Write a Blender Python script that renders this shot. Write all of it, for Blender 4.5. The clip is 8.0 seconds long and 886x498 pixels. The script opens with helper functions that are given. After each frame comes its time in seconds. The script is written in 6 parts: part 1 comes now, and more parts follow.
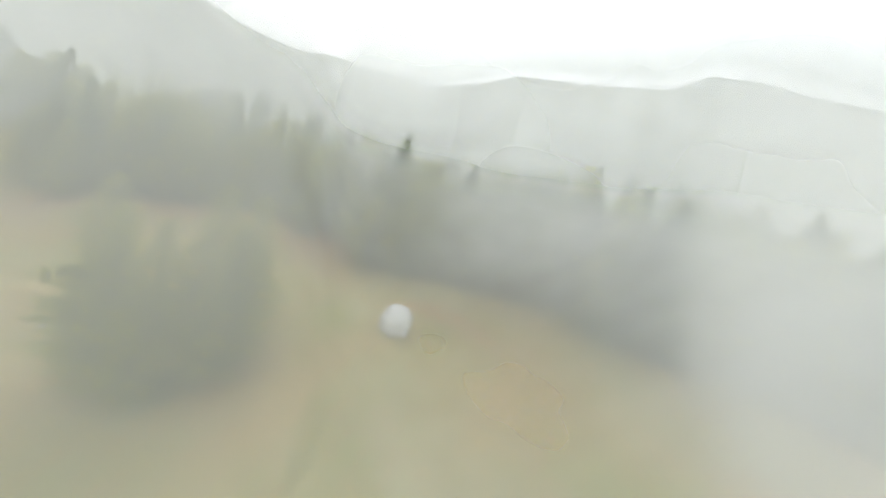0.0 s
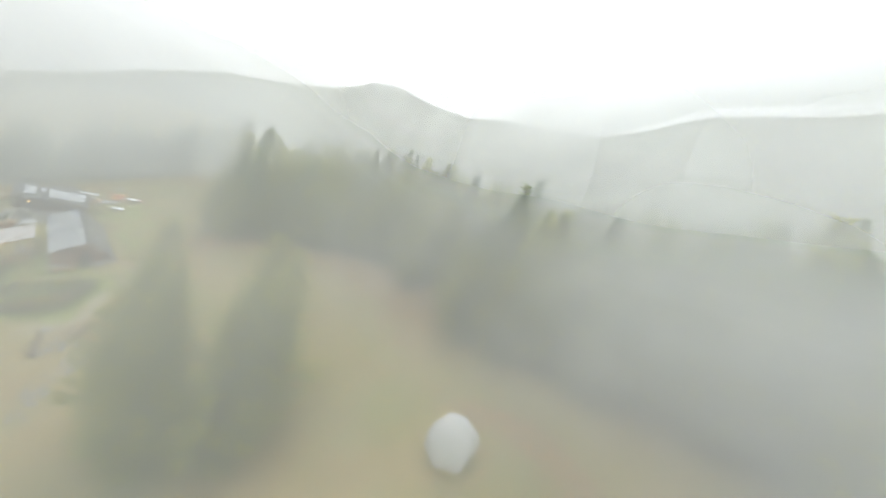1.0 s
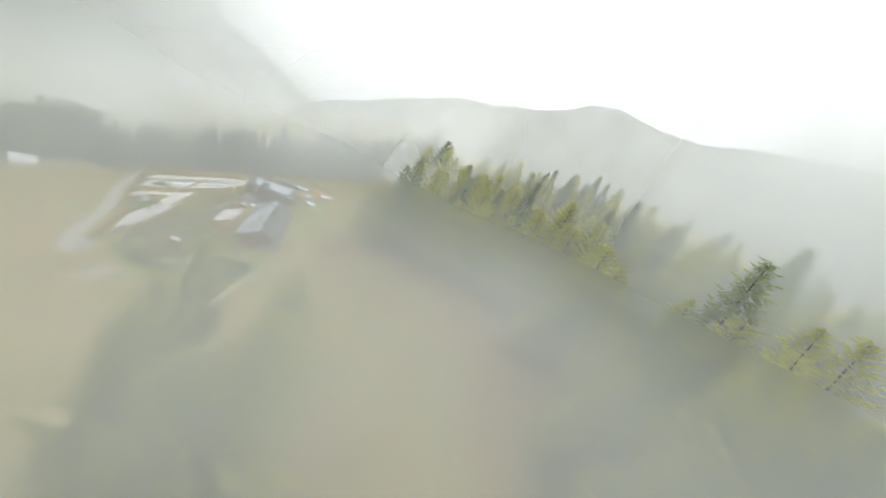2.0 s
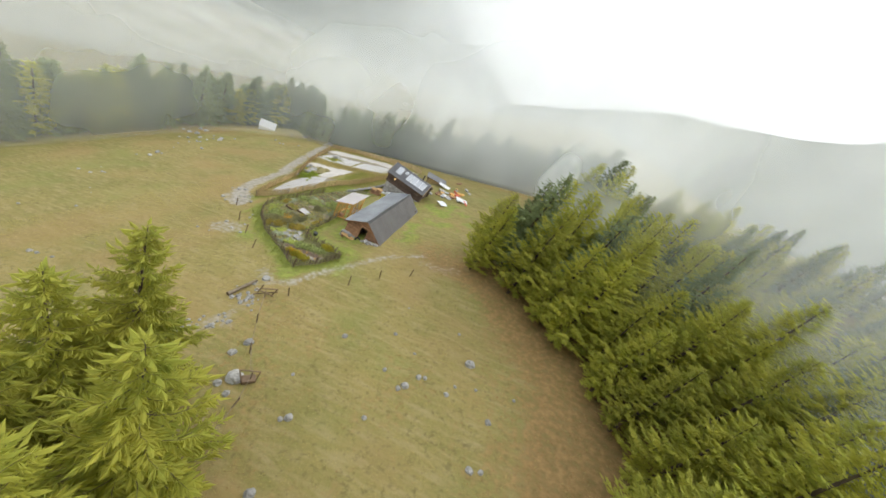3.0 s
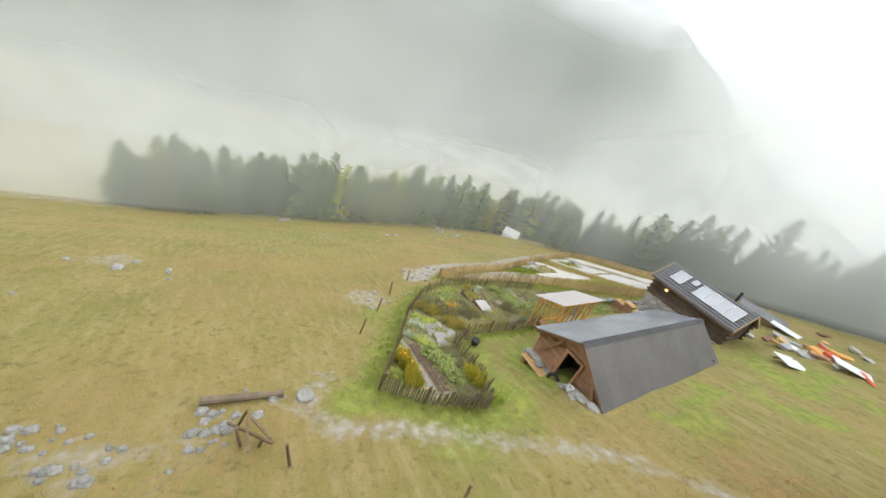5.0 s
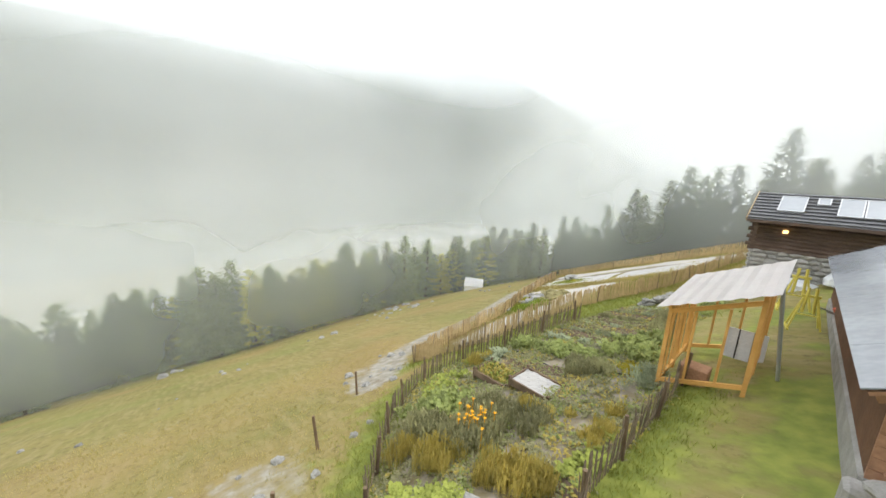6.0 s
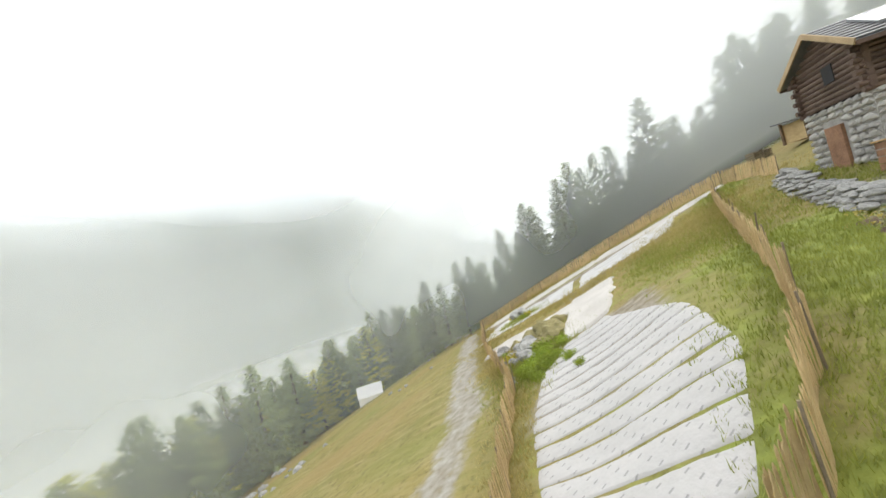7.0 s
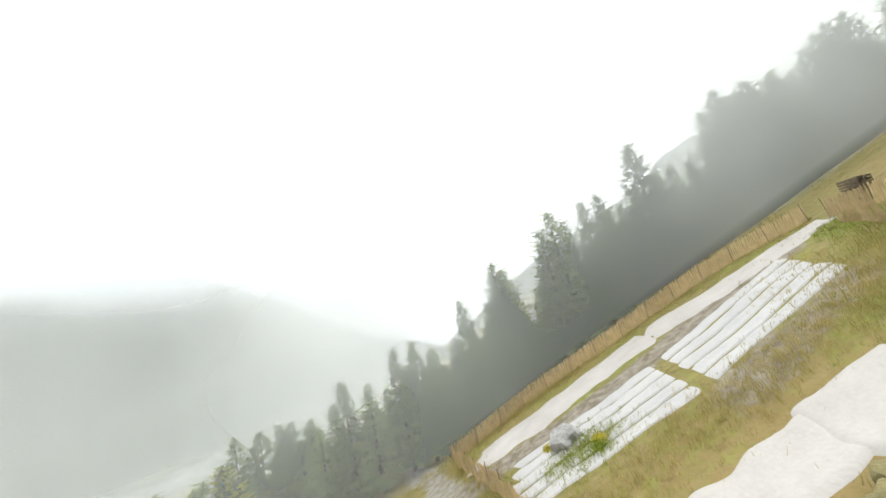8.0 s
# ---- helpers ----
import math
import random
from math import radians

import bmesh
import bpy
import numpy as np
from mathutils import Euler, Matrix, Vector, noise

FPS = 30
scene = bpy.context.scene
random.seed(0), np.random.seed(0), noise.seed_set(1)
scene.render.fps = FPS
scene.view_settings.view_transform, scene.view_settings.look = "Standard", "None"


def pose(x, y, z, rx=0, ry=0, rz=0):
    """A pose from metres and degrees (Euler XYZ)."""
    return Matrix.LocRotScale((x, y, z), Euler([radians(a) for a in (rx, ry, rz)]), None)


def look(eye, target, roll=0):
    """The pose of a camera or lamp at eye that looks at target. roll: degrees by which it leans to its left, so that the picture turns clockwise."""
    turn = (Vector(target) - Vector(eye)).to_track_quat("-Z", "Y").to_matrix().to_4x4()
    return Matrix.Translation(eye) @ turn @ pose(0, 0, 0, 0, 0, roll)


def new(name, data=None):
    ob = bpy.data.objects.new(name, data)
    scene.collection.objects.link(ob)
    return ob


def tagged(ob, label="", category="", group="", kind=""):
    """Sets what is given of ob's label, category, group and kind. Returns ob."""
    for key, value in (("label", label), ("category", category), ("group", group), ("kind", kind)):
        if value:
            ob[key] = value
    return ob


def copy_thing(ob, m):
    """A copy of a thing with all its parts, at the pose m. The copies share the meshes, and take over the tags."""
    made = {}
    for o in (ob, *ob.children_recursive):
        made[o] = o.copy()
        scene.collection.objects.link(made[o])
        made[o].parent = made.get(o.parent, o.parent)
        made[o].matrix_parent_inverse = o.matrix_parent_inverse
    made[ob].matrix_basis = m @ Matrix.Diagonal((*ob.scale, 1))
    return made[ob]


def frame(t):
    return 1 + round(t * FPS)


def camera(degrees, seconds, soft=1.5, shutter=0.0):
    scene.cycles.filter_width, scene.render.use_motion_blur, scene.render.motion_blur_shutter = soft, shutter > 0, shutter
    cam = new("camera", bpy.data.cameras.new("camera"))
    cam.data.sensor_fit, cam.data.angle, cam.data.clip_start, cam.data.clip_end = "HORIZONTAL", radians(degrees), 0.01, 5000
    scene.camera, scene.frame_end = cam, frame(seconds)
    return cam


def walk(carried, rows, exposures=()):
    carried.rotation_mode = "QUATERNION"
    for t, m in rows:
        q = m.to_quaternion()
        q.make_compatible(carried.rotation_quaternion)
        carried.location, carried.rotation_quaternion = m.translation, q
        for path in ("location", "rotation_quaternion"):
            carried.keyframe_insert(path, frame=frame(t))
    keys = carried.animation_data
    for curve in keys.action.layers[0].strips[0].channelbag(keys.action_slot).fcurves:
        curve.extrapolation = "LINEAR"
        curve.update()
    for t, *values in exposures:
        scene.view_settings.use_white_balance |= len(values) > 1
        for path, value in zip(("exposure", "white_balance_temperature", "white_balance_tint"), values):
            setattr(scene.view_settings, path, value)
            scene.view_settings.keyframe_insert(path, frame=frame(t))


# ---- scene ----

# ---------------------------------------------------------------- camera
LENS = 104.42
PATH = [
    (0, pose(-32.120, 5.893, -7.826, 83.30, -18.49, -72.28)),
    (0.3, pose(-29.171, 5.346, -7.268, 83.35, -17.67, -64.87)),
    (0.6, pose(-25.953, 5.126, -6.593, 83.04, -17.29, -55.98)),
    (1, pose(-21.949, 6.248, -5.960, 82.78, -19.89, -45.42)),
    (1.3, pose(-19.132, 7.909, -5.459, 80.31, -20.71, -36.77)),
    (1.7, pose(-15.294, 10.089, -4.021, 76.23, -23.72, -22.38)),
    (2.8, pose(-7.557, 21.436, -1.117, 59.26, -28.71, 17.41)),
    (3, pose(-7.381, 23.263, -1.264, 56.80, -29.15, 23.53)),
    (3.5, pose(-7.469, 28.222, -2.987, 50.86, -29.65, 43.12)),
    (4, pose(-7.962, 33.102, -5.305, 49.97, -26.55, 60.63)),
    (4.2, pose(-8.284, 34.975, -6.435, 51.82, -24.66, 64.97)),
    (5.3, pose(-15.261, 44.457, -16.029, 65.16, -16.14, 65.19)),
    (5.5, pose(-17.367, 45.870, -17.730, 68.55, -13.10, 62.39)),
    (6, pose(-23.046, 48.998, -21.408, 77.48, -2.37, 51.14)),
    (6.5, pose(-29.440, 52.490, -24.532, 85.54, 8.31, 36.62)),
    (6.7, pose(-32.032, 54.166, -25.415, 87.88, 10.92, 31.99)),
    (7, pose(-35.759, 56.856, -26.587, 91.13, 14.29, 24.89)),
    (7.5, pose(-42.609, 62.479, -27.500, 96.67, 17.16, 13.05)),
    (8, pose(-45.445, 68.720, -26.982, 102.64, 14.35, 7.63)),
]

cam = camera(LENS, 8.0, soft=1.6, shutter=0.0)
walk(cam, PATH, exposures=[(0, 0.6), (1.5, 0.6), (2.8, 0.5), (4.2, 0.48), (5.3, 0.66), (8, 0.7)])

# ---------------------------------------------------------------- sky and sun
SUN_ELEV, SUN_AZ = 48, 40          # degrees; a bright patch of cloud up the slope


def make_world():
    w = bpy.data.worlds.new("overcast_sky")
    scene.world = w
    w.use_nodes = True
    nt = w.node_tree
    bg = nt.nodes["Background"]
    sky = nt.nodes.new("ShaderNodeTexSky")
    sky.sky_type = "NISHITA"
    sky.sun_disc = False
    sky.sun_elevation = radians(SUN_ELEV)
    sky.sun_rotation = radians(SUN_AZ)
    sky.dust_density = 6
    sky.air_density = 1.0
    # thick cloud evens out the colour and the brightness of the sky
    grey = nt.nodes.new("ShaderNodeMix")
    grey.data_type = "RGBA"
    grey.inputs["Factor"].default_value = 0.9
    grey.inputs["B"].default_value = (9.2, 9.6, 10.1, 1)
    nt.links.new(sky.outputs["Color"], grey.inputs["A"])
    nt.links.new(grey.outputs["Result"], bg.inputs["Color"])
    bg.inputs["Strength"].default_value = 0.13


make_world()
sun = new("sun", bpy.data.lights.new("sun", "SUN"))
sun.data.energy, sun.data.angle, sun.data.color = 0.9, radians(25), (1.0, 0.985, 0.96)
sun.matrix_world = look((0, 0, 100), (-100 * math.cos(radians(SUN_ELEV)) * math.sin(radians(SUN_AZ)), -100 * math.cos(radians(SUN_ELEV)) * math.cos(radians(SUN_AZ)), 100 - 100 * math.sin(radians(SUN_ELEV))))

# ---------------------------------------------------------------- materials


def material(name, base, dark=None, scale=1.0, rough=0.85, metal=0.0, bump=0.3, detail=6, fine=12.0, per_object=0.0, spec=0.3):
    """A two-scale mottled surface: broad patches between two colours, and fine grain in colour and relief."""
    m = bpy.data.materials.new(name)
    m.use_nodes = True
    nt = m.node_tree
    b = nt.nodes["Principled BSDF"]
    b.inputs["Roughness"].default_value, b.inputs["Metallic"].default_value = rough, metal
    b.inputs["Specular IOR Level"].default_value = spec
    co = nt.nodes.new("ShaderNodeTexCoord")
    n1, n2 = nt.nodes.new("ShaderNodeTexNoise"), nt.nodes.new("ShaderNodeTexNoise")
    n1.inputs["Scale"].default_value, n1.inputs["Detail"].default_value = scale, detail
    n2.inputs["Scale"].default_value, n2.inputs["Detail"].default_value = scale * fine, 4
    for n in (n1, n2):
        nt.links.new(co.outputs["Object"], n.inputs["Vector"])
    add = nt.nodes.new("ShaderNodeMath")
    add.operation = "MULTIPLY_ADD"
    nt.links.new(n2.outputs["Fac"], add.inputs[0])
    add.inputs[1].default_value = 0.5
    nt.links.new(n1.outputs["Fac"], add.inputs[2])
    ramp = nt.nodes.new("ShaderNodeMapRange")
    ramp.inputs["From Min"].default_value, ramp.inputs["From Max"].default_value = 0.5, 1.0
    nt.links.new(add.outputs[0], ramp.inputs["Value"])
    mix = nt.nodes.new("ShaderNodeMix")
    mix.data_type = "RGBA"
    dark = dark or tuple(c * 0.55 for c in base)
    mix.inputs["A"].default_value, mix.inputs["B"].default_value = (*dark, 1), (*base, 1)
    nt.links.new(ramp.outputs["Result"], mix.inputs["Factor"])
    out = mix.outputs["Result"]
    if per_object:
        info = nt.nodes.new("ShaderNodeObjectInfo")
        hsv = nt.nodes.new("ShaderNodeHueSaturation")
        r = nt.nodes.new("ShaderNodeMapRange")
        r.inputs["To Min"].default_value, r.inputs["To Max"].default_value = 1 - per_object, 1 + per_object
        nt.links.new(info.outputs["Random"], r.inputs["Value"])
        nt.links.new(r.outputs["Result"], hsv.inputs["Value"])
        nt.links.new(out, hsv.inputs["Color"])
        out = hsv.outputs["Color"]
    nt.links.new(out, b.inputs["Base Color"])
    if bump:
        bp = nt.nodes.new("ShaderNodeBump")
        bp.inputs["Strength"].default_value, bp.inputs["Distance"].default_value = bump, 0.05
        nt.links.new(n2.outputs["Fac"], bp.inputs["Height"])
        nt.links.new(bp.outputs["Normal"], b.inputs["Normal"])
    return m



def leafy(m, share=0.4):
    """Lets part of the light through the leaves."""
    nt = m.node_tree
    b = nt.nodes["Principled BSDF"]
    out = nt.nodes["Material Output"]
    tl, mix = nt.nodes.new("ShaderNodeBsdfTranslucent"), nt.nodes.new("ShaderNodeMixShader")
    nt.links.new(b.inputs["Base Color"].links[0].from_socket, tl.inputs["Color"])
    mix.inputs[0].default_value = share
    nt.links.new(b.outputs[0], mix.inputs[1])
    nt.links.new(tl.outputs[0], mix.inputs[2])
    nt.links.new(mix.outputs[0], out.inputs["Surface"])
    return m


M_LARCH = leafy(material("larch_needles", (0.56, 0.52, 0.088), (0.33, 0.37, 0.063), scale=0.6, bump=0, per_object=0.12), 0.5)
M_SPRUCE = leafy(material("spruce_needles", (0.27, 0.32, 0.13), (0.15, 0.19, 0.085), scale=0.6, bump=0, per_object=0.25), 0.4)
M_BARK = material("bark", (0.16, 0.12, 0.085), scale=2, bump=0.6)
M_SLATE = material("slate_roof", (0.20, 0.20, 0.205), (0.13, 0.13, 0.135), scale=0.7, rough=0.5)
M_OLDWOOD = material("old_dark_wood", (0.17, 0.085, 0.045), (0.08, 0.042, 0.025), scale=1.2)
M_STONE = material("field_stone", (0.46, 0.44, 0.41), (0.27, 0.26, 0.235), scale=2, per_object=0.2)
M_FLEECE = material("crop_fleece", (0.56, 0.545, 0.515), (0.46, 0.445, 0.42), scale=0.6, rough=0.9)
M_WHITE = material("white_canvas", (0.90, 0.90, 0.885), (0.82, 0.82, 0.80), scale=0.8)


def mist(name, alpha, scale, contrast=0.6, seed=0.0, bright=0.94, blue=0.99, red=0.97):
    """Thin drifting cloud: mostly clear, the rest scatters the daylight to both sides; thinner towards its top."""
    m = bpy.data.materials.new(name)
    m.use_nodes = True
    nt = m.node_tree
    nt.nodes.clear()
    out = nt.nodes.new("ShaderNodeOutputMaterial")
    clear = nt.nodes.new("ShaderNodeBsdfTransparent")
    d, tl = nt.nodes.new("ShaderNodeBsdfDiffuse"), nt.nodes.new("ShaderNodeBsdfTranslucent")
    for n in (d, tl):
        n.inputs["Color"].default_value = (bright * red, bright, bright * blue, 1)
    both, mix = nt.nodes.new("ShaderNodeMixShader"), nt.nodes.new("ShaderNodeMixShader")
    both.inputs[0].default_value = 0.5
    nt.links.new(d.outputs[0], both.inputs[1])
    nt.links.new(tl.outputs[0], both.inputs[2])
    geo = nt.nodes.new("ShaderNodeNewGeometry")
    noi = nt.nodes.new("ShaderNodeTexNoise")
    noi.inputs["Scale"].default_value, noi.inputs["Detail"].default_value = scale, 3
    off = nt.nodes.new("ShaderNodeVectorMath")
    off.operation = "ADD"
    off.inputs[1].default_value = (seed, seed * 2, seed * 3)
    nt.links.new(geo.outputs["Position"], off.inputs[0])
    nt.links.new(off.outputs[0], noi.inputs["Vector"])
    rng = nt.nodes.new("ShaderNodeMapRange")
    rng.interpolation_type = "SMOOTHSTEP"
    rng.inputs["From Min"].default_value, rng.inputs["From Max"].default_value = 0.2, 0.8
    rng.inputs["To Min"].default_value, rng.inputs["To Max"].default_value = alpha * (1 - contrast), min(1, alpha * (1 + contrast))
    nt.links.new(noi.outputs["Fac"], rng.inputs["Value"])
    nt.links.new(clear.outputs[0], mix.inputs[1])
    nt.links.new(both.outputs[0], mix.inputs[2])
    # fades where the sheet carries a low edge weight
    att = nt.nodes.new("ShaderNodeAttribute")
    att.attribute_name = "thickness"
    mul = nt.nodes.new("ShaderNodeMath")
    mul.operation = "MULTIPLY"
    nt.links.new(rng.outputs["Result"], mul.inputs[0])
    nt.links.new(att.outputs["Fac"], mul.inputs[1])
    nt.links.new(mul.outputs[0], mix.inputs[0])
    nt.links.new(mix.outputs[0], out.inputs["Surface"])
    return m


# ---------------------------------------------------------------- mesh helpers


def mesh_object(name, verts, faces, mat, parent=None, smooth=False):
    me = bpy.data.meshes.new(name)
    me.from_pydata(verts, [], faces)
    if mat:
        me.materials.append(mat)
    if smooth:
        me.polygons.foreach_set("use_smooth", [True] * len(me.polygons))
    me.update()
    ob = new(name, me)
    ob.parent = parent
    return ob


def part(name, bm, mat, parent=None, label="", smooth=False):
    me = bpy.data.meshes.new(name)
    bm.to_mesh(me)
    bm.free()
    if mat:
        me.materials.append(mat)
    if smooth:
        me.polygons.foreach_set("use_smooth", [True] * len(me.polygons))
    ob = new(name, me)
    ob.parent = parent
    if label:
        ob["label"] = label
    return ob


def box(bm, x0, y0, z0, x1, y1, z1, m=None, bevel=0.0):
    r = bmesh.ops.create_cube(bm, size=1, matrix=Matrix.LocRotScale(((x0 + x1) / 2, (y0 + y1) / 2, (z0 + z1) / 2), None, (abs(x1 - x0), abs(y1 - y0), abs(z1 - z0))))
    if bevel:
        es = list({e for v in r["verts"] for e in v.link_edges})
        bmesh.ops.bevel(bm, geom=es, offset=bevel, segments=1, affect="EDGES")
    if m is not None:
        vs = r["verts"] if not bevel else [v for v in bm.verts if not v.tag]
        bmesh.ops.transform(bm, matrix=m, verts=[v for v in vs if v.is_valid])
    for v in bm.verts:
        v.tag = True
    return bm


def beam(bm, p, q, w, h=None, up=(0, 0, 1)):
    """A squared timber from p to q."""
    p, q, h = Vector(p), Vector(q), h or w
    d = q - p
    a = d.normalized().cross(Vector(up))
    if a.length < 1e-4:
        a = Vector((1, 0, 0))
    a.normalize()
    c = a.cross(d.normalized())
    vs = [bm.verts.new(e + a * (w / 2 * i) + c * (h / 2 * j)) for e in (p, q) for i, j in ((-1, -1), (1, -1), (1, 1), (-1, 1))]
    for f in ((3, 2, 1, 0), (4, 5, 6, 7), (0, 1, 5, 4), (1, 2, 6, 5), (2, 3, 7, 6), (3, 0, 4, 7)):
        bm.faces.new([vs[i] for i in f])
    return bm


def rod(bm, p, q, r, r2=None, sides=8):
    p, q = Vector(p), Vector(q)
    d = q - p
    m = Matrix.Translation((p + q) / 2) @ d.to_track_quat("Z", "Y").to_matrix().to_4x4()
    bmesh.ops.create_cone(bm, cap_ends=True, segments=sides, radius1=r, radius2=r if r2 is None else r2, depth=d.length, matrix=m)
    return bm


def strand(bm, pts, r, sides=4):
    """One unbroken wire, hose or ribbon of round section through the points."""
    rings = []
    for i, p in enumerate(pts):
        d = (Vector(pts[min(i + 1, len(pts) - 1)]) - Vector(pts[max(i - 1, 0)])).normalized()
        a = d.cross(Vector((0, 0, 1)))
        a = a.normalized() if a.length > 1e-4 else Vector((1, 0, 0))
        c = a.cross(d)
        rings.append([bm.verts.new(Vector(p) + a * (r * math.cos(2 * math.pi * k / sides)) + c * (r * math.sin(2 * math.pi * k / sides))) for k in range(sides)])
    for f, g in zip(rings, rings[1:]):
        for k in range(sides):
            bm.faces.new((f[k], f[(k + 1) % sides], g[(k + 1) % sides], g[k]))
    bm.faces.new(rings[0][::-1])
    bm.faces.new(rings[-1])
    return bm


def stone_mesh(name, seed, mat, flat=0.6, cuts=2):
    rnd = random.Random(seed)
    bm = bmesh.new()
    bmesh.ops.create_icosphere(bm, subdivisions=cuts, radius=0.5)
    o = rnd.uniform(0, 99)
    for v in bm.verts:
        n = v.co.normalized()
        k = 1 + 0.35 * noise.noise(n * 1.3 + Vector((o, 0, 0))) + 0.14 * noise.noise(n * 3.2 + Vector((0, o, 0)))
        v.co = Vector((n.x * k * 0.55, n.y * k * 0.5, n.z * k * 0.5 * flat))
    me = bpy.data.meshes.new(name)
    bm.to_mesh(me)
    bm.free()
    me.materials.append(mat)
    return me


def thing(name, m, label, category, group="", kind=""):
    e = new(name)
    e.matrix_world = m
    return tagged(e, label, category, group, kind)


def smooth01(a, b, x):
    t = min(1, max(0, (x - a) / (b - a)))
    return t * t * (3 - 2 * t)


# ---------------------------------------------------------------- ground


def soft(v, lo, hi, k):
    """v held softly between lo and hi."""
    if v < lo:
        return lo - k * (1 - math.exp((v - lo) / k))
    if v > hi:
        return hi + k * (1 - math.exp((hi - v) / k))
    return v


def height(x, y):
    """The hillside: falls to the west, with a shoulder in the south, drops into the valley beyond the meadow."""
    xs, ys = soft(x, -80, 8, 10), soft(y, 25, 108, 12)
    u, v = (xs + 30) / 30, (ys - 60) / 30
    z = -29.019 + 11.456 * u + 1.411 * v - 0.709 * u * u + 0.083 * u * v + 0.262 * v * v - 0.095 * u ** 3 + 0.154 * u * u * v + 0.208 * u * v * v - 0.433 * v ** 3
    z += 1.0 * math.exp(-((x + 33.2) / 3.2) ** 2 - ((y - 66.5) / 8) ** 2)
    z -= 0.3 * min(max(0.0, y - 96.5), 14) * smooth01(-58, -50, x) * smooth01(0, -14, x)
    z += 2.3 * smooth01(29, 14, y) * smooth01(-40, -20, x)
    # a dug hollow with its bank below the dome tent
    z -= 0.7 * math.exp(-((x + 4.6) / 1.5) ** 2 - ((y - 11.2) / 2.2) ** 2)
    z += 0.45 * math.exp(-((math.hypot((x + 5.2) / 1.0, (y - 12.0) / 1.6) - 2.9) / 0.6) ** 2) * smooth01(-5.5, -3.5, x)
    west = max(0.0, -84 - x)
    z -= 0.5 * west * (1 - 0.55 * smooth01(0, 700, west))
    east = max(0.0, x - 8)
    z += 0.24 * east * (1 - 0.9 * smooth01(25, 220, east))
    z -= 0.12 * max(0.0, y - 110) * (1 - 0.9 * smooth01(100, 500, y - 110))
    return max(z, -330.0)


def axis(lo, hi, a, b, step, grow):
    vals = list(np.arange(a, b + 1e-6, step))
    s, v = step, b
    while v < hi:
        s *= grow
        v += s
        vals.append(v)
    s, v = step, a
    low = []
    while v > lo:
        s *= grow
        v -= s
        low.append(v)
    return low[::-1] + vals


GARDEN = [(-21.4, 47.4), (-25.2, 49.8), (-29.2, 52.1), (-32.4, 54.7), (-33.8, 56.9), (-33.7, 58.4), (-33.0, 59.9), (-32.4, 61.1), (-31.9, 62.5), (-31.2, 65.0), (-30.5, 67.4), (-29.9, 69.2)]
GARDEN_FRONT = [(-21.4, 47.4), (-19.9, 49.3), (-19.1, 51.6), (-20.8, 52.4), (-22.6, 52.6), (-24.6, 53.1), (-25.4, 54.6), (-25.4, 57.6), (-25.5, 60.5)]
FIELD_LOW = [(-37.2, 58.9), (-38.2, 61.4), (-38.9, 63.6), (-39.4, 66.2), (-40.3, 70.4), (-42.4, 74.6), (-45.0, 80.0), (-47.5, 87.0), (-50.4, 94.2)]
FIELD_TOP = [(-50.4, 94.2), (-44.0, 94.9), (-37.4, 93.7), (-30.8, 92.6), (-26.8, 89.6)]
FIELD_NEAR = [(-37.2, 58.9), (-35.5, 60.0), (-34.1, 61.6), (-33.2, 63.8), (-32.5, 67.0), (-30.9, 74.2), (-28.9, 84.0), (-27.6, 88.0)]
FIELD_EAST = [(-27.2, 88.2), (-26.7, 84.5), (-26.9, 80.5)]
TRACKS = [[(-12.6, 57.8), (-15.4, 55.2), (-17.0, 51.9), (-18.5, 48.9), (-19.7, 45.3), (-21.2, 44.2), (-23.0, 45.4)], [(-37.0, 56.2), (-40.2, 59.2), (-41.6, 63.2), (-42.8, 70.0), (-44.8, 74.6), (-47.2, 81.0), (-51.6, 93.0), (-56.5, 104)], [(-22.5, 43.4), (-27, 47.0), (-33, 51.5), (-37.0, 56.2)]]
EDGE_LINE = ((6, 0.5), (16, 0.0), (22, -0.5), (27, 2.6), (34, 4.2), (46, 3.6), (51, 0.6), (54, -2.0), (56, -7.0), (58, -10.6), (64, -10.5), (74, -13.5))


def WOOD_EDGE(y):
    """Where the wood begins, going east."""
    for (a, p), (b, q) in zip(EDGE_LINE, EDGE_LINE[1:]):
        if y <= b:
            return p + (q - p) * max(0.0, y - a) / (b - a)
    return EDGE_LINE[-1][1]


def away(x, y, line):
    """Distance in plan from a polyline."""
    best = 1e9
    for (ax, ay), (bx, by) in zip(line, line[1:]):
        dx, dy = bx - ax, by - ay
        t = min(1, max(0, ((x - ax) * dx + (y - ay) * dy) / (dx * dx + dy * dy)))
        best = min(best, math.hypot(x - ax - t * dx, y - ay - t * dy))
    return best


def inside(x, y, poly):
    c = False
    for (ax, ay), (bx, by) in zip(poly, poly[1:] + poly[:1]):
        if (ay > y) != (by > y) and x < (bx - ax) * (y - ay) / (by - ay) + ax:
            c = not c
    return c


GARDEN_AREA = GARDEN + [(-26.6, 73.5), (-26.9, 62)] + GARDEN_FRONT[::-1]
FIELD_AREA = FIELD_LOW + FIELD_TOP[1:] + FIELD_NEAR[::-1]


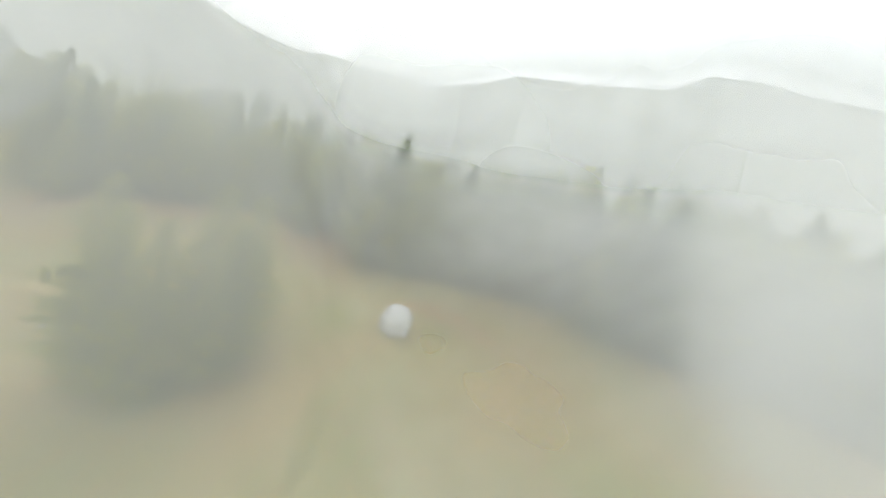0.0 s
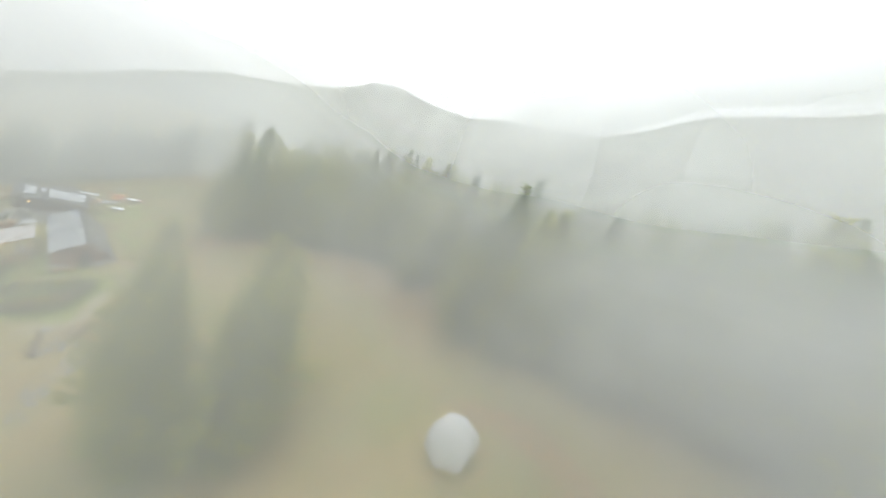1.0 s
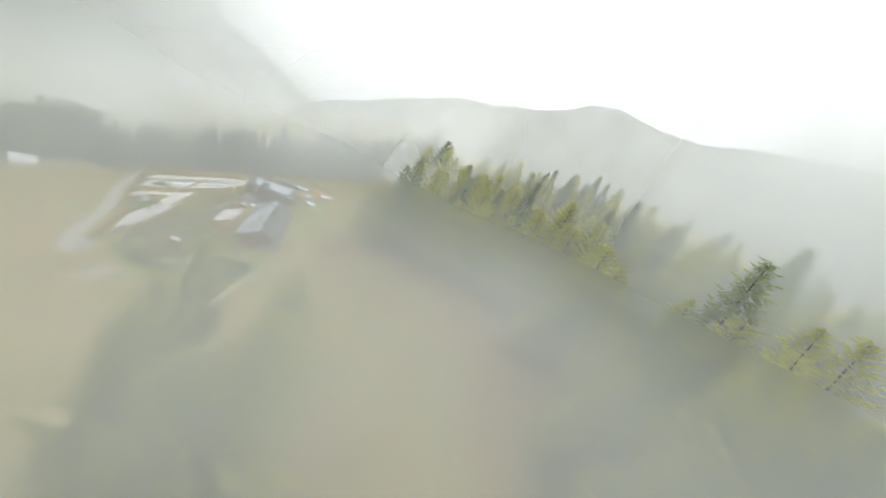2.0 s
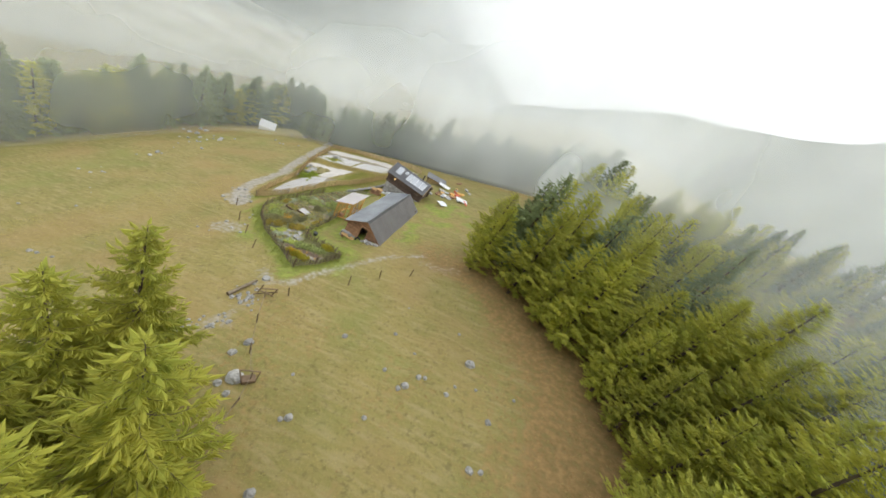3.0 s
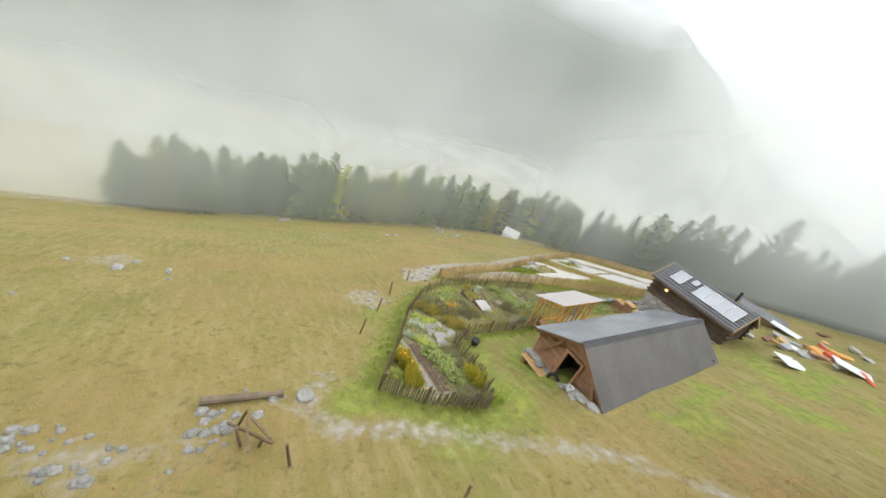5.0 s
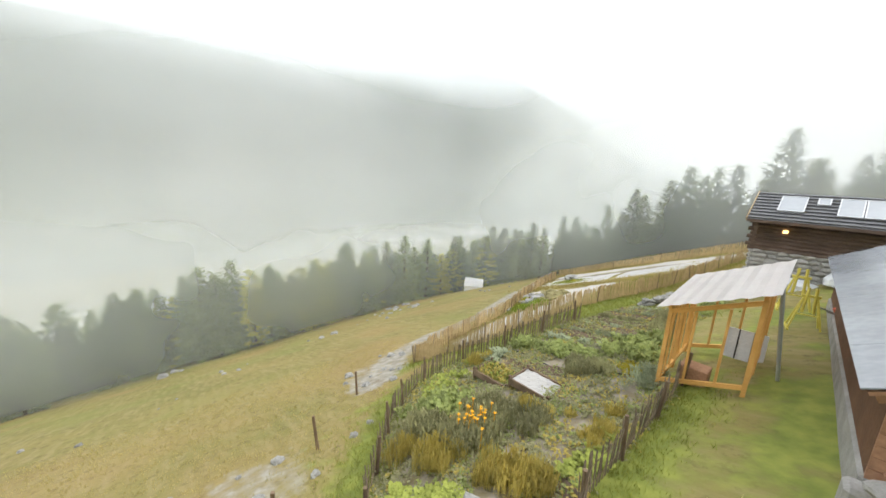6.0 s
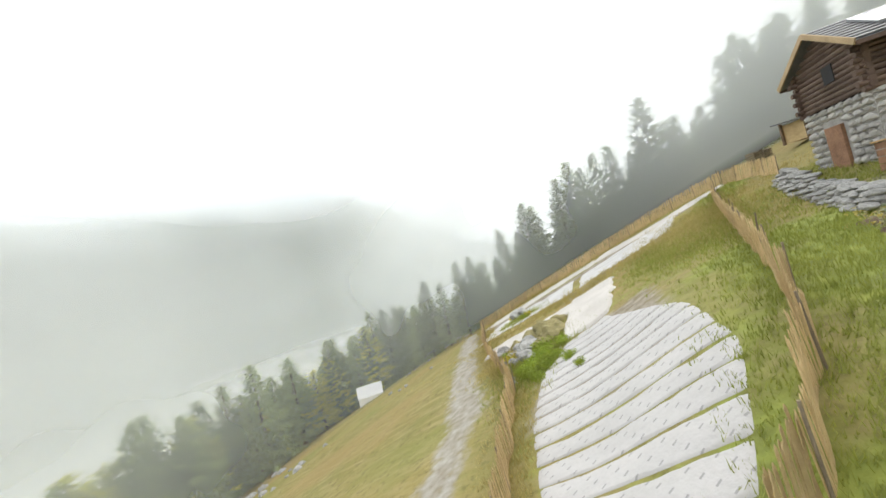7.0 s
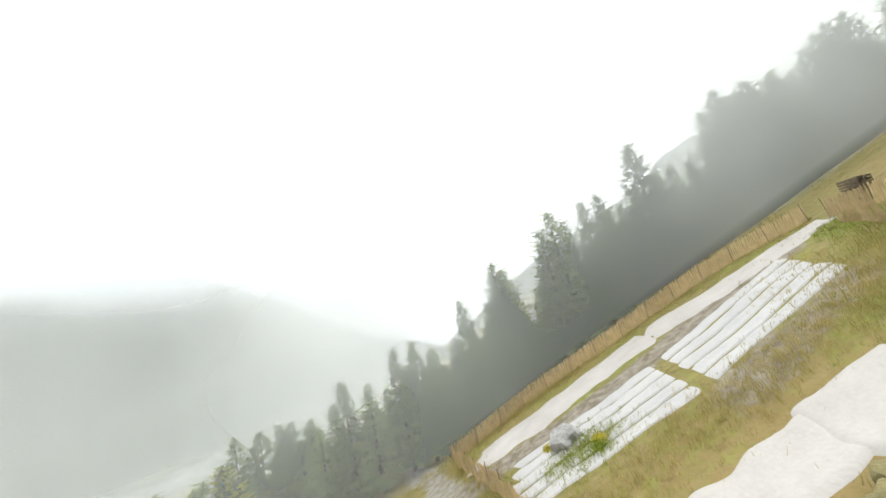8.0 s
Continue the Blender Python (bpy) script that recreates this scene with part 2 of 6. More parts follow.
def cover(x, y):
    """What grows: lush grass, rusty heath, gravel, garden soil (each 0 to 1)."""
    if not (-95 < x < 45 and -10 < y < 125):
        return 0.0, 0.0, 0.0, 0.0
    w = noise.noise((x * 0.25, y * 0.25, 9)) * 1.2 + noise.noise((x * 0.9, y * 0.9, 4)) * 0.7
    barn = math.hypot((x + 20.5) / 1.0, (y - 64) / 1.7)
    lush = max(smooth01(7.5, 4.0, barn + w), 0.9 * smooth01(3.4, 1.4, min(away(x, y, GARDEN), away(x, y, GARDEN_FRONT)) + w), 0.8 * smooth01(2.4, 0.8, away(x, y, FIELD_NEAR) + w * 0.5))
    lush = max(lush, smooth01(5, 2, math.hypot(x + 15.5, y - 72) / 1.6 + w))
    # worn tan patches in the lawn
    worn = noise.noise((x * 0.42, y * 0.42, 31)) + 0.5 * noise.noise((x * 1.3, y * 1.3, 12))
    lush *= 1 - 0.85 * smooth01(-0.28, 0.12, worn) * smooth01(0.7, 1.5, min(away(x, y, GARDEN), away(x, y, GARDEN_FRONT)))
    if inside(x, y, FIELD_AREA):
        lush = max(lush, 0.35 + 0.3 * w)
    heath = max((0.25 + 0.55 * smooth01(18, 32, y)) * smooth01(8, 1, WOOD_EDGE(y) + 1 - x + 2.4 * w) * smooth01(66, 58, y), 0.35 * smooth01(5, 1.0, away(x, y, [(-13, 31), (-16, 37), (-20, 42)]) + w))
    heath = max(heath, 0.85 * smooth01(1.6, 0.3, abs(math.hypot((x + 5.2) / 1.0, (y - 12.0) / 1.6) - 2.9) + 0.5 * w) * smooth01(-5.5, -3.5, x), 0.2 * smooth01(6, 2, math.hypot(x + 4, y - 14) + 1.6 * w))
    heath = max(heath, 0.35 * smooth01(-24, -14, x) * smooth01(50, 40, y) * smooth01(-0.3, 0.5, w))
    gravel = 0.0
    for k, line in enumerate(TRACKS):
        width = (0.36, 0.85, 0.2)[k]
        gravel = max(gravel, (0.6, 1.0, 0.2)[k] * smooth01(width + 0.5, width - 0.3, away(x, y, line) + 0.35 * w))
    gravel = max(gravel, 0.35 * smooth01(1.6, 0.3, away(x, y, [(-11.6, 56.4), (-10.2, 56.4), (-8.6, 56.8)]) + w * 0.4))
    gravel = max(gravel, 0.45 * smooth01(1.1, 0.2, away(x, y, [(-22.6, 33.8), (-21.6, 35.8), (-20.1, 38.2), (-20.7, 41), (-21.7, 43.4)]) + w * 0.7))
    gravel = max(gravel, 0.7 * smooth01(2.6, 0.6, math.hypot(x + 39, y - 57.6) + w), 0.6 * smooth01(2.2, 0.5, math.hypot(x + 32.5, y - 50.2) + w), 0.6 * smooth01(3, 0.5, math.hypot(x + 41.5, y - 33) + w))
    soil = 0.0
    if inside(x, y, GARDEN_AREA):
        soil = smooth01(0.2, 0.7, min(away(x, y, GARDEN), away(x, y, GARDEN_FRONT))) * (0.75 + 0.25 * w)
        soil *= smooth01(-26.0, -27.4, x) if y > 61 else 1.0
        lush *= 1 - soil
    strip = [(-48.6, 88.3), (-40, 87.9), (-30, 88.3)]
    soil = max(soil, smooth01(1.3, 0.7, away(x, y, strip) + 0.2 * w), smooth01(1.5, 0.7, away(x, y, [(-38, 81.8), (-32.5, 82.6)]) + 0.3 * w))
    # bare earth between the slanting fleece rows
    bare = smooth01(-39.6, -38.6, x) * smooth01(-34.0, -35.0, x) * smooth01(65.4, 67.0, y + 0.8 * w) * smooth01(73.4, 72.6, y)
    soil, lush = max(soil, 0.9 * bare), lush * (1 - 0.9 * bare)
    return [min(1, max(0, q)) for q in (lush, heath, gravel, soil)]


def ground_material():
    m = material("meadow_grass", (0.268, 0.212, 0.072), (0.175, 0.163, 0.044), scale=0.16, fine=26, bump=0.9)
    nt = m.node_tree
    b = nt.nodes["Principled BSDF"]
    out = b.inputs["Base Color"].links[0].from_socket
    co = nt.nodes.new("ShaderNodeTexCoord")
    grain = nt.nodes.new("ShaderNodeTexNoise")
    grain.inputs["Scale"].default_value, grain.inputs["Detail"].default_value = 2.2, 8
    nt.links.new(co.outputs["Object"], grain.inputs["Vector"])
    rnd = nt.nodes.new("ShaderNodeMapRange")
    rnd.inputs["From Min"].default_value, rnd.inputs["From Max"].default_value = 0.32, 0.68
    nt.links.new(grain.outputs["Fac"], rnd.inputs["Value"])
    # long streaks of bleached grass lying down the slope
    lie = nt.nodes.new("ShaderNodeMapping")
    lie.inputs["Rotation"].default_value = (0, 0, radians(-24))
    lie.inputs["Scale"].default_value = (0.3, 2.2, 1)
    nt.links.new(co.outputs["Object"], lie.inputs["Vector"])
    st = nt.nodes.new("ShaderNodeTexNoise")
    st.inputs["Scale"].default_value, st.inputs["Detail"].default_value = 1.1, 7
    nt.links.new(lie.outputs[0], st.inputs["Vector"])
    sr = nt.nodes.new("ShaderNodeMapRange")
    sr.inputs["From Min"].default_value, sr.inputs["From Max"].default_value = 0.46, 0.70
    sr.inputs["To Max"].default_value = 0.72
    nt.links.new(st.outputs["Fac"], sr.inputs["Value"])
    straw = nt.nodes.new("ShaderNodeMix")
    straw.data_type = "RGBA"
    straw.inputs["B"].default_value = (0.315, 0.255, 0.118, 1)
    nt.links.new(sr.outputs["Result"], straw.inputs["Factor"])
    nt.links.new(out, straw.inputs["A"])
    out = straw.outputs["Result"]
    # darker tussocks and bare spots in the sward
    spot = nt.nodes.new("ShaderNodeTexNoise")
    spot.inputs["Scale"].default_value, spot.inputs["Detail"].default_value = 2.4, 9
    spot.inputs["Roughness"].default_value = 0.7
    nt.links.new(co.outputs["Object"], spot.inputs["Vector"])
    spr = nt.nodes.new("ShaderNodeMapRange")
    spr.inputs["From Min"].default_value, spr.inputs["From Max"].default_value = 0.53, 0.64
    spr.inputs["To Max"].default_value = 0.7
    nt.links.new(spot.outputs["Fac"], spr.inputs["Value"])
    dark_tuft = nt.nodes.new("ShaderNodeMix")
    dark_tuft.data_type = "RGBA"
    dark_tuft.inputs["B"].default_value = (0.115, 0.09, 0.028, 1)
    nt.links.new(spr.outputs["Result"], dark_tuft.inputs["Factor"])
    nt.links.new(out, dark_tuft.inputs["A"])
    out = dark_tuft.outputs["Result"]
    # rusty and mossy patches several metres wide
    broad = nt.nodes.new("ShaderNodeTexNoise")
    broad.inputs["Scale"].default_value, broad.inputs["Detail"].default_value = 0.11, 5
    nt.links.new(co.outputs["Object"], broad.inputs["Vector"])
    for lo, hi, tint in ((0.52, 0.66, (0.285, 0.195, 0.078, 1)), (0.46, 0.33, (0.19, 0.20, 0.05, 1))):
        br = nt.nodes.new("ShaderNodeMapRange")
        br.inputs["From Min"].default_value, br.inputs["From Max"].default_value = lo, hi
        br.inputs["To Max"].default_value = 0.55
        nt.links.new(broad.outputs["Fac"], br.inputs["Value"])
        bm_mix = nt.nodes.new("ShaderNodeMix")
        bm_mix.data_type = "RGBA"
        bm_mix.inputs["B"].default_value = tint
        nt.links.new(br.outputs["Result"], bm_mix.inputs["Factor"])
        nt.links.new(out, bm_mix.inputs["A"])
        out = bm_mix.outputs["Result"]
    for name, dark, light in (("lush", (0.135, 0.17, 0.03), (0.255, 0.275, 0.055)), ("heath", (0.165, 0.10, 0.036), (0.30, 0.195, 0.075)), ("gravel", (0.22, 0.19, 0.14), (0.36, 0.335, 0.28)), ("soil", (0.16, 0.13, 0.088), (0.34, 0.30, 0.235))):
        att = nt.nodes.new("ShaderNodeAttribute")
        att.attribute_name = name
        tone = nt.nodes.new("ShaderNodeMix")
        tone.data_type = "RGBA"
        tone.inputs["A"].default_value, tone.inputs["B"].default_value = (*dark, 1), (*light, 1)
        nt.links.new(rnd.outputs["Result"], tone.inputs["Factor"])
        # the patches fray into each other along the grain
        fray = nt.nodes.new("ShaderNodeMath")
        fray.operation = "MULTIPLY_ADD"
        nt.links.new(rnd.outputs["Result"], fray.inputs[0])
        fray.inputs[1].default_value, fray.inputs[2].default_value = 0.5, -0.25
        add = nt.nodes.new("ShaderNodeMath")
        add.operation = "ADD"
        nt.links.new(att.outputs["Fac"], add.inputs[0])
        nt.links.new(fray.outputs[0], add.inputs[1])
        edge = nt.nodes.new("ShaderNodeMapRange")
        edge.inputs["From Min"].default_value, edge.inputs["From Max"].default_value = 0.26, 0.85
        nt.links.new(add.outputs[0], edge.inputs["Value"])
        mix = nt.nodes.new("ShaderNodeMix")
        mix.data_type = "RGBA"
        nt.links.new(edge.outputs["Result"], mix.inputs["Factor"])
        nt.links.new(out, mix.inputs["A"])
        nt.links.new(tone.outputs["Result"], mix.inputs["B"])
        out = mix.outputs["Result"]
    nt.links.new(out, b.inputs["Base Color"])
    return m


def rough(x, y):
    """The lie of the ground with its hummocks."""
    z = height(x, y)
    if -95 < x < 40 and -5 < y < 125:
        z += 0.10 * noise.noise((x * 0.35, y * 0.35, 0)) + 0.22 * noise.noise((x * 0.09, y * 0.09, 5))
    return z


def build_ground():
    xs, ys = axis(-2600, 2200, -92, 18, 0.55, 1.13), axis(-1500, 2600, 0, 112, 0.55, 1.13)
    verts, tags = [], []
    for y in ys:
        for x in xs:
            z = rough(x, y)
            if abs(x) + abs(y) > 250:
                z += 9 * noise.noise((x * 0.006, y * 0.006, 3)) + 5 * noise.noise((x * 0.02, y * 0.02, 7))
            verts.append((x, y, z))
            tags.append(cover(x, y))
    n = len(xs)
    faces = [(j * n + i, j * n + i + 1, j * n + n + i + 1, j * n + n + i) for j in range(len(ys) - 1) for i in range(n - 1)]
    ob = mesh_object("ground", verts, faces, ground_material(), smooth=True)
    for k, name in enumerate(("lush", "heath", "gravel", "soil")):
        ob.data.attributes.new(name, "FLOAT", "POINT").data.foreach_set("value", [t[k] for t in tags])
    return tagged(ob, "steep autumn meadow of short yellowed grass with worn gravel tracks", "ground", kind="structure")


build_ground()


def at(x, y, dz=0.0, rz=0.0):
    return pose(x, y, rough(x, y) + dz, 0, 0, rz)


# ---------------------------------------------------------------- far mountains
M_HILL = material("far_forest_slope", (0.10, 0.115, 0.085), (0.05, 0.06, 0.045), scale=0.012, fine=14, bump=0)
M_SNOW = material("old_snow", (0.8, 0.82, 0.85), (0.6, 0.62, 0.65), scale=0.02, bump=0)
M_RENDER = material("whitewashed_wall", (0.75, 0.74, 0.70), scale=0.5)
M_TILE = material("grey_roof", (0.22, 0.21, 0.20), scale=0.6)


def ridge(name, pts, top_amp, seed, label, depth=500, low=-420):
    """A distant mountainside: a crest line with a wooded slope falling towards the valley."""
    verts, faces = [], []
    cols, rows = 170, 22
    for i in range(cols + 1):
        q = i / cols * (len(pts) - 1)
        k = min(len(pts) - 2, int(q))
        fq = q - k
        x, y, z = (pts[k][j] * (1 - fq) + pts[k + 1][j] * fq for j in range(3))
        z += top_amp * (noise.noise((i * 0.11, seed, 0)) + 0.35 * noise.noise((i * 0.5, seed, 4)) + 0.3 * noise.noise((i * 1.7, seed, 6)))
        d = Vector((-30 - x, 60 - y, 0)).normalized()
        for j in range(rows + 1):
            p = j / rows
            px, py = x + d.x * depth * p, y + d.y * depth * p
            verts.append((px, py, z + (low - z) * p ** 0.85 + 22 * noise.noise((px * 0.008, py * 0.008, seed)) * min(1, p * 4)))
    for i in range(cols):
        for j in range(rows):
            a = i * (rows + 1) + j
            faces.append((a, a + 1, a + rows + 2, a + rows + 1))
    return tagged(mesh_object(name, verts, faces, M_HILL, smooth=True), label, "mountain", kind="structure")


ridge("mountain", [(-1500, -1500, 430), (-1780, -700, 440), (-1820, -20, 445), (-1800, 300, 430), (-1700, 680, 415), (-1560, 1020, 432), (-1330, 1320, 415), (-1150, 1460, 395), (-970, 1600, 262), (-850, 1660, 140), (-650, 1740, 15), (-480, 1800, -50), (-200, 1850, -160)], 9, 2, "far wooded mountainside across the valley, pale in the mist", 800, -330)
CREST = ((118, -13), (108, -8.5), (100.8, -5.3), (96.4, -2.3), (91.5, 0), (86.3, 3), (79, 6.5), (74.5, 7.8), (67, 10.2), (63, 12.1), (60.8, 13.7), (57, 14.5), (51, 13.9), (45.5, 14), (41, 15.4), (33, 16.5), (26, 17), (18.5, 19.8), (12.9, 22.3), (2, 23.6), (-9, 24.7), (-13, 26.6), (-18, 26.3), (-23, 25.2), (-40, 21), (-60, 14))
RIDGE_LINE = [(-25 + 1700 * math.cos(radians(a)), 8 + 1700 * math.sin(radians(a)), -6 + 1700 * math.tan(radians(e))) for a, e in CREST]
ridge("mountain", RIDGE_LINE, 4, 5, "far wooded ridge rising out of the mist", 900, -200)


def crest_cloud(pts, high, low, strength, seed):
    """Cloud clinging to a crest line, hiding it in part."""
    verts, faces, w = [], [], []
    cols, rows = 120, 10
    for i in range(cols + 1):
        q = i / cols * (len(pts) - 1)
        k = min(len(pts) - 2, int(q))
        x, y, z = (pts[k][j] * (1 - q + k) + pts[k + 1][j] * (q - k) for j in range(3))
        d = Vector((-30 - x, 60 - y, 0)).normalized()
        for j in range(rows + 1):
            v = j / rows
            h = -low + (low + high) * v
            out = 70 + max(0, -h) * 2.6
            verts.append((x + d.x * out, y + d.y * out, z + h))
            w.append(smooth01(0, 0.48, v) * smooth01(1.0, 0.52, v) * smooth01(0, 0.06, i / cols) * smooth01(1, 0.94, i / cols))
    for i in range(cols):
        for j in range(rows):
            a = i * (rows + 1) + j
            faces.append((a, a + 1, a + rows + 2, a + rows + 1))
    ob = mesh_object("crest_cloud", verts, faces, mist("crest_cloud", strength, 0.004, 0.3, seed=seed, bright=0.98), smooth=True)
    ob.data.attributes.new("thickness", "FLOAT", "POINT").data.foreach_set("value", w)
    return tagged(ob, "pale cloud clinging to the mountain crest", "mist", kind="structure")


crest_cloud([(-1780, -700, 440), (-1820, -20, 445), (-1800, 300, 430), (-1700, 680, 415), (-1560, 1020, 432), (-1330, 1320, 415), (-1150, 1460, 395)], 330, 330, 0.8, 3)
crest_cloud([(-1560, 1020, 432), (-1330, 1320, 415), (-1150, 1460, 395), (-970, 1600, 262), (-850, 1660, 140), (-650, 1740, 15), (-480, 1800, -50), (-200, 1850, -160)], 330, 330, 0.68, 4)


crest_cloud([p for p, (a, e) in zip(RIDGE_LINE, CREST) if a < 42], 300, 420, 0.65, 9)


def snow_patch(x, y, z, w, h, seed):
    rnd = random.Random(seed)
    bm = bmesh.new()
    n = 18
    d = Vector((-30 - x, 60 - y, 0)).normalized()
    side = Vector((-d.y, d.x, 0))
    ring = []
    for i in range(n):
        a = 2 * math.pi * i / n
        k = rnd.uniform(0.6, 1.1)
        ring.append(bm.verts.new(Vector((x, y, z)) + side * (w * k * math.cos(a)) + Vector((0, 0, 1)) * (h * k * math.sin(a)) + d * (14 - h * k * math.sin(a) * 0.6)))
    bm.faces.new(ring)
    bmesh.ops.solidify(bm, geom=bm.faces[:], thickness=3)
    ob = part("snow", bm, M_SNOW)
    return tagged(ob, "patch of old snow under the far ridge", "snow", kind="structure")


for k, (x, y, z, w, h) in enumerate([(*(Vector((-25, 8, -6)) + 1690 * Vector((math.cos(radians(a)), math.sin(radians(a)), math.tan(radians(e))))), w, h) for a, e, w, h in ((58.6, 13.7, 30, 14), (56.2, 13.7, 34, 13), (53.6, 13.2, 28, 9), (60.2, 13.2, 20, 8), (-12, 25.4, 60, 14), (-15.5, 25.6, 50, 10), (-19, 25.2, 60, 9))]):
    snow_patch(x, y, z, w, h, k)


def far_house():
    h = new("far_house")
    bm = bmesh.new()
    box(bm, -5, -4, -3, 5, 4, 5)
    part("wall", bm, M_RENDER, h)
    bm = bmesh.new()
    for s in (-1, 1):
        f = bm.faces.new([bm.verts.new(p) for p in ((-5.8, 0, 8.6), (5.8, 0, 8.6), (5.8, s * 5, 4.6), (-5.8, s * 5, 4.6))])
    bmesh.ops.solidify(bm, geom=bm.faces[:], thickness=0.4)
    part("roof", bm, M_TILE, h)
    return tagged(h, "small white house of the village on the valley floor", "house", "houses of the far village")


def far_village():
    rnd = random.Random(5)
    first = far_house()
    spots = [(-856, -282), (-868, -256), (-880, -240), (-916, -10), (-918, 20), (-905, -60), (-890, -175), (-898, -110), (-870, -210), (-930, 45), (-860, -300), (-925, 5)]
    for i, (x, y) in enumerate(spots):
        m = Matrix.Translation((x, y, height(x, y) + 8)) @ Matrix.Rotation(rnd.uniform(0, 3), 4, "Z")
        if i == 0:
            first.matrix_world = m
        else:
            copy_thing(first, m)


far_village()


# ---------------------------------------------------------------- trees
def tree_meshes(kind, seed, tall, wide, limbs, sprays, big=1.0):
    """Trunk with limbs, and a crown of many small needle sprays along drooping branches."""
    rnd = random.Random(seed)
    tv, tf, cv, cf = [], [], [], []

    def tube(pts, radii, sides):
        base = len(tv)
        for p, r in zip(pts, radii):
            for k in range(sides):
                a = 2 * math.pi * k / sides
                tv.append((p[0] + r * math.cos(a), p[1] + r * math.sin(a), p[2]))
        for i in range(len(pts) - 1):
            for k in range(sides):
                k2 = (k + 1) % sides
                tf.append((base + i * sides + k, base + i * sides + k2, base + (i + 1) * sides + k2, base + (i + 1) * sides + k))

    def spray(p, aa, size, dz, width):
        d = Vector((math.cos(aa), math.sin(aa), dz)).normalized() * size
        u = Vector((-math.sin(aa), math.cos(aa), rnd.uniform(-0.45, 0.45))).normalized() * size * width
        n = d.cross(u).normalized() * size * 0.12
        b = len(cv)
        # a feathery spray: two slim blades folded along a spine
        cv.extend([tuple(p), tuple(p + d * 0.5 + u - n), tuple(p + d), tuple(p + d * 0.38 - u - n)])
        cf.extend([(b, b + 1, b + 2), (b, b + 2, b + 3)])

    bend = [rnd.uniform(-0.25, 0.25) for _ in range(2)]
    lobes = [(rnd.uniform(0, 6.28), rnd.uniform(0.75, 1.2)) for _ in range(5)]
    axis_at = lambda h: (bend[0] * math.sin(h * 2.2), bend[1] * math.sin(h * 1.7), h * tall)
    tube([axis_at(h / 10) if h else (0, 0, -0.8) for h in range(11)], [tall * 0.0125 * (1 - h / 10) ** 0.8 + 0.012 for h in range(11)], 7)
    low = 0.06 if kind == "larch" else 0.08
    for i in range(limbs):
        h = low + (1 - low) * ((i + rnd.random()) / limbs) ** 0.9
        a = i * 2.4 + rnd.uniform(-0.4, 0.4)
        lobe = 1.0 + 0.18 * sum(math.cos(a - o) * (s - 1) for o, s in lobes) + 0.12 * math.sin(h * 17 + seed)
        reach = wide * ((1 - h) ** (0.8 if kind == "larch" else 0.95)) * rnd.uniform(0.62, 1.12) * lobe * (0.5 + 0.5 * smooth01(0, 0.3, h)) + 0.15
        start = axis_at(h)
        lift = (0.45 * h - 0.12) if kind == "larch" else (0.15 * h - 0.3 * (1 - h))
        pts = []
        for s in range(5):
            q = s / 4
            rise = lift * q * reach + (0.2 * reach * q ** 2 if kind == "larch" else 0.14 * reach * q ** 3)
            aa = a + 0.2 * math.sin(q * 3 + i)
            pts.append((start[0] + math.cos(aa) * reach * q, start[1] + math.sin(aa) * reach * q, start[2] + rise))
        tube(pts, [0.03 * (1 - h * 0.7) * (1 - q / 4.4) + 0.003 for q in range(5)], 3)
        count = max(5, int(sprays * (0.3 + 0.7 * reach / wide)))
        for s in range(count):
            q = 0.12 + 0.88 * rnd.random() ** 0.75
            k = min(3, int(q * 4))
            fq = q * 4 - k
            p = Vector([pts[k][j] * (1 - fq) + pts[k + 1][j] * fq for j in range(3)])
            side = rnd.choice((-1, 1))
            aa = a + side * rnd.uniform(0.15, 1.2)
            size = rnd.uniform(0.34, 0.72) * (wide / 3.2) ** 0.5 * (1.2 - 0.55 * q) * big * (0.4 + 0.6 * min(1, (1 - h) * 1.8))
            dz = rnd.uniform(-0.6, 0.3) if kind == "larch" else rnd.uniform(-0.8, 0.0)
            p.z += rnd.uniform(-0.12, 0.08) if kind == "larch" else rnd.uniform(-0.4, 0.12)
            spray(p, aa, size, dz, 0.12 if kind == "larch" else 0.2)
        spray(Vector(pts[4]) - Vector((0, 0, 0.02)), a, 0.45 * big, 0.15, 0.16)
    top = Vector(axis_at(0.985))
    for s in range(10):
        spray(top - Vector((0, 0, 0.1 * s)), rnd.uniform(0, 6.28), 0.3, 1.2, 0.2)
    out = []
    for nm, v, f, mat in (("trunk", tv, tf, M_BARK), ("crown", cv, cf, M_LARCH if kind == "larch" else M_SPRUCE)):
        me = bpy.data.meshes.new(nm)
        me.from_pydata(v, [], f)
        me.materials.append(mat)
        me.update()
        out.append(me)
    return out


LARCH_LABEL, SPRUCE_LABEL = "yellow-green larch with feathery drooping branches on the slope", "tall dark green conifer standing in mist"
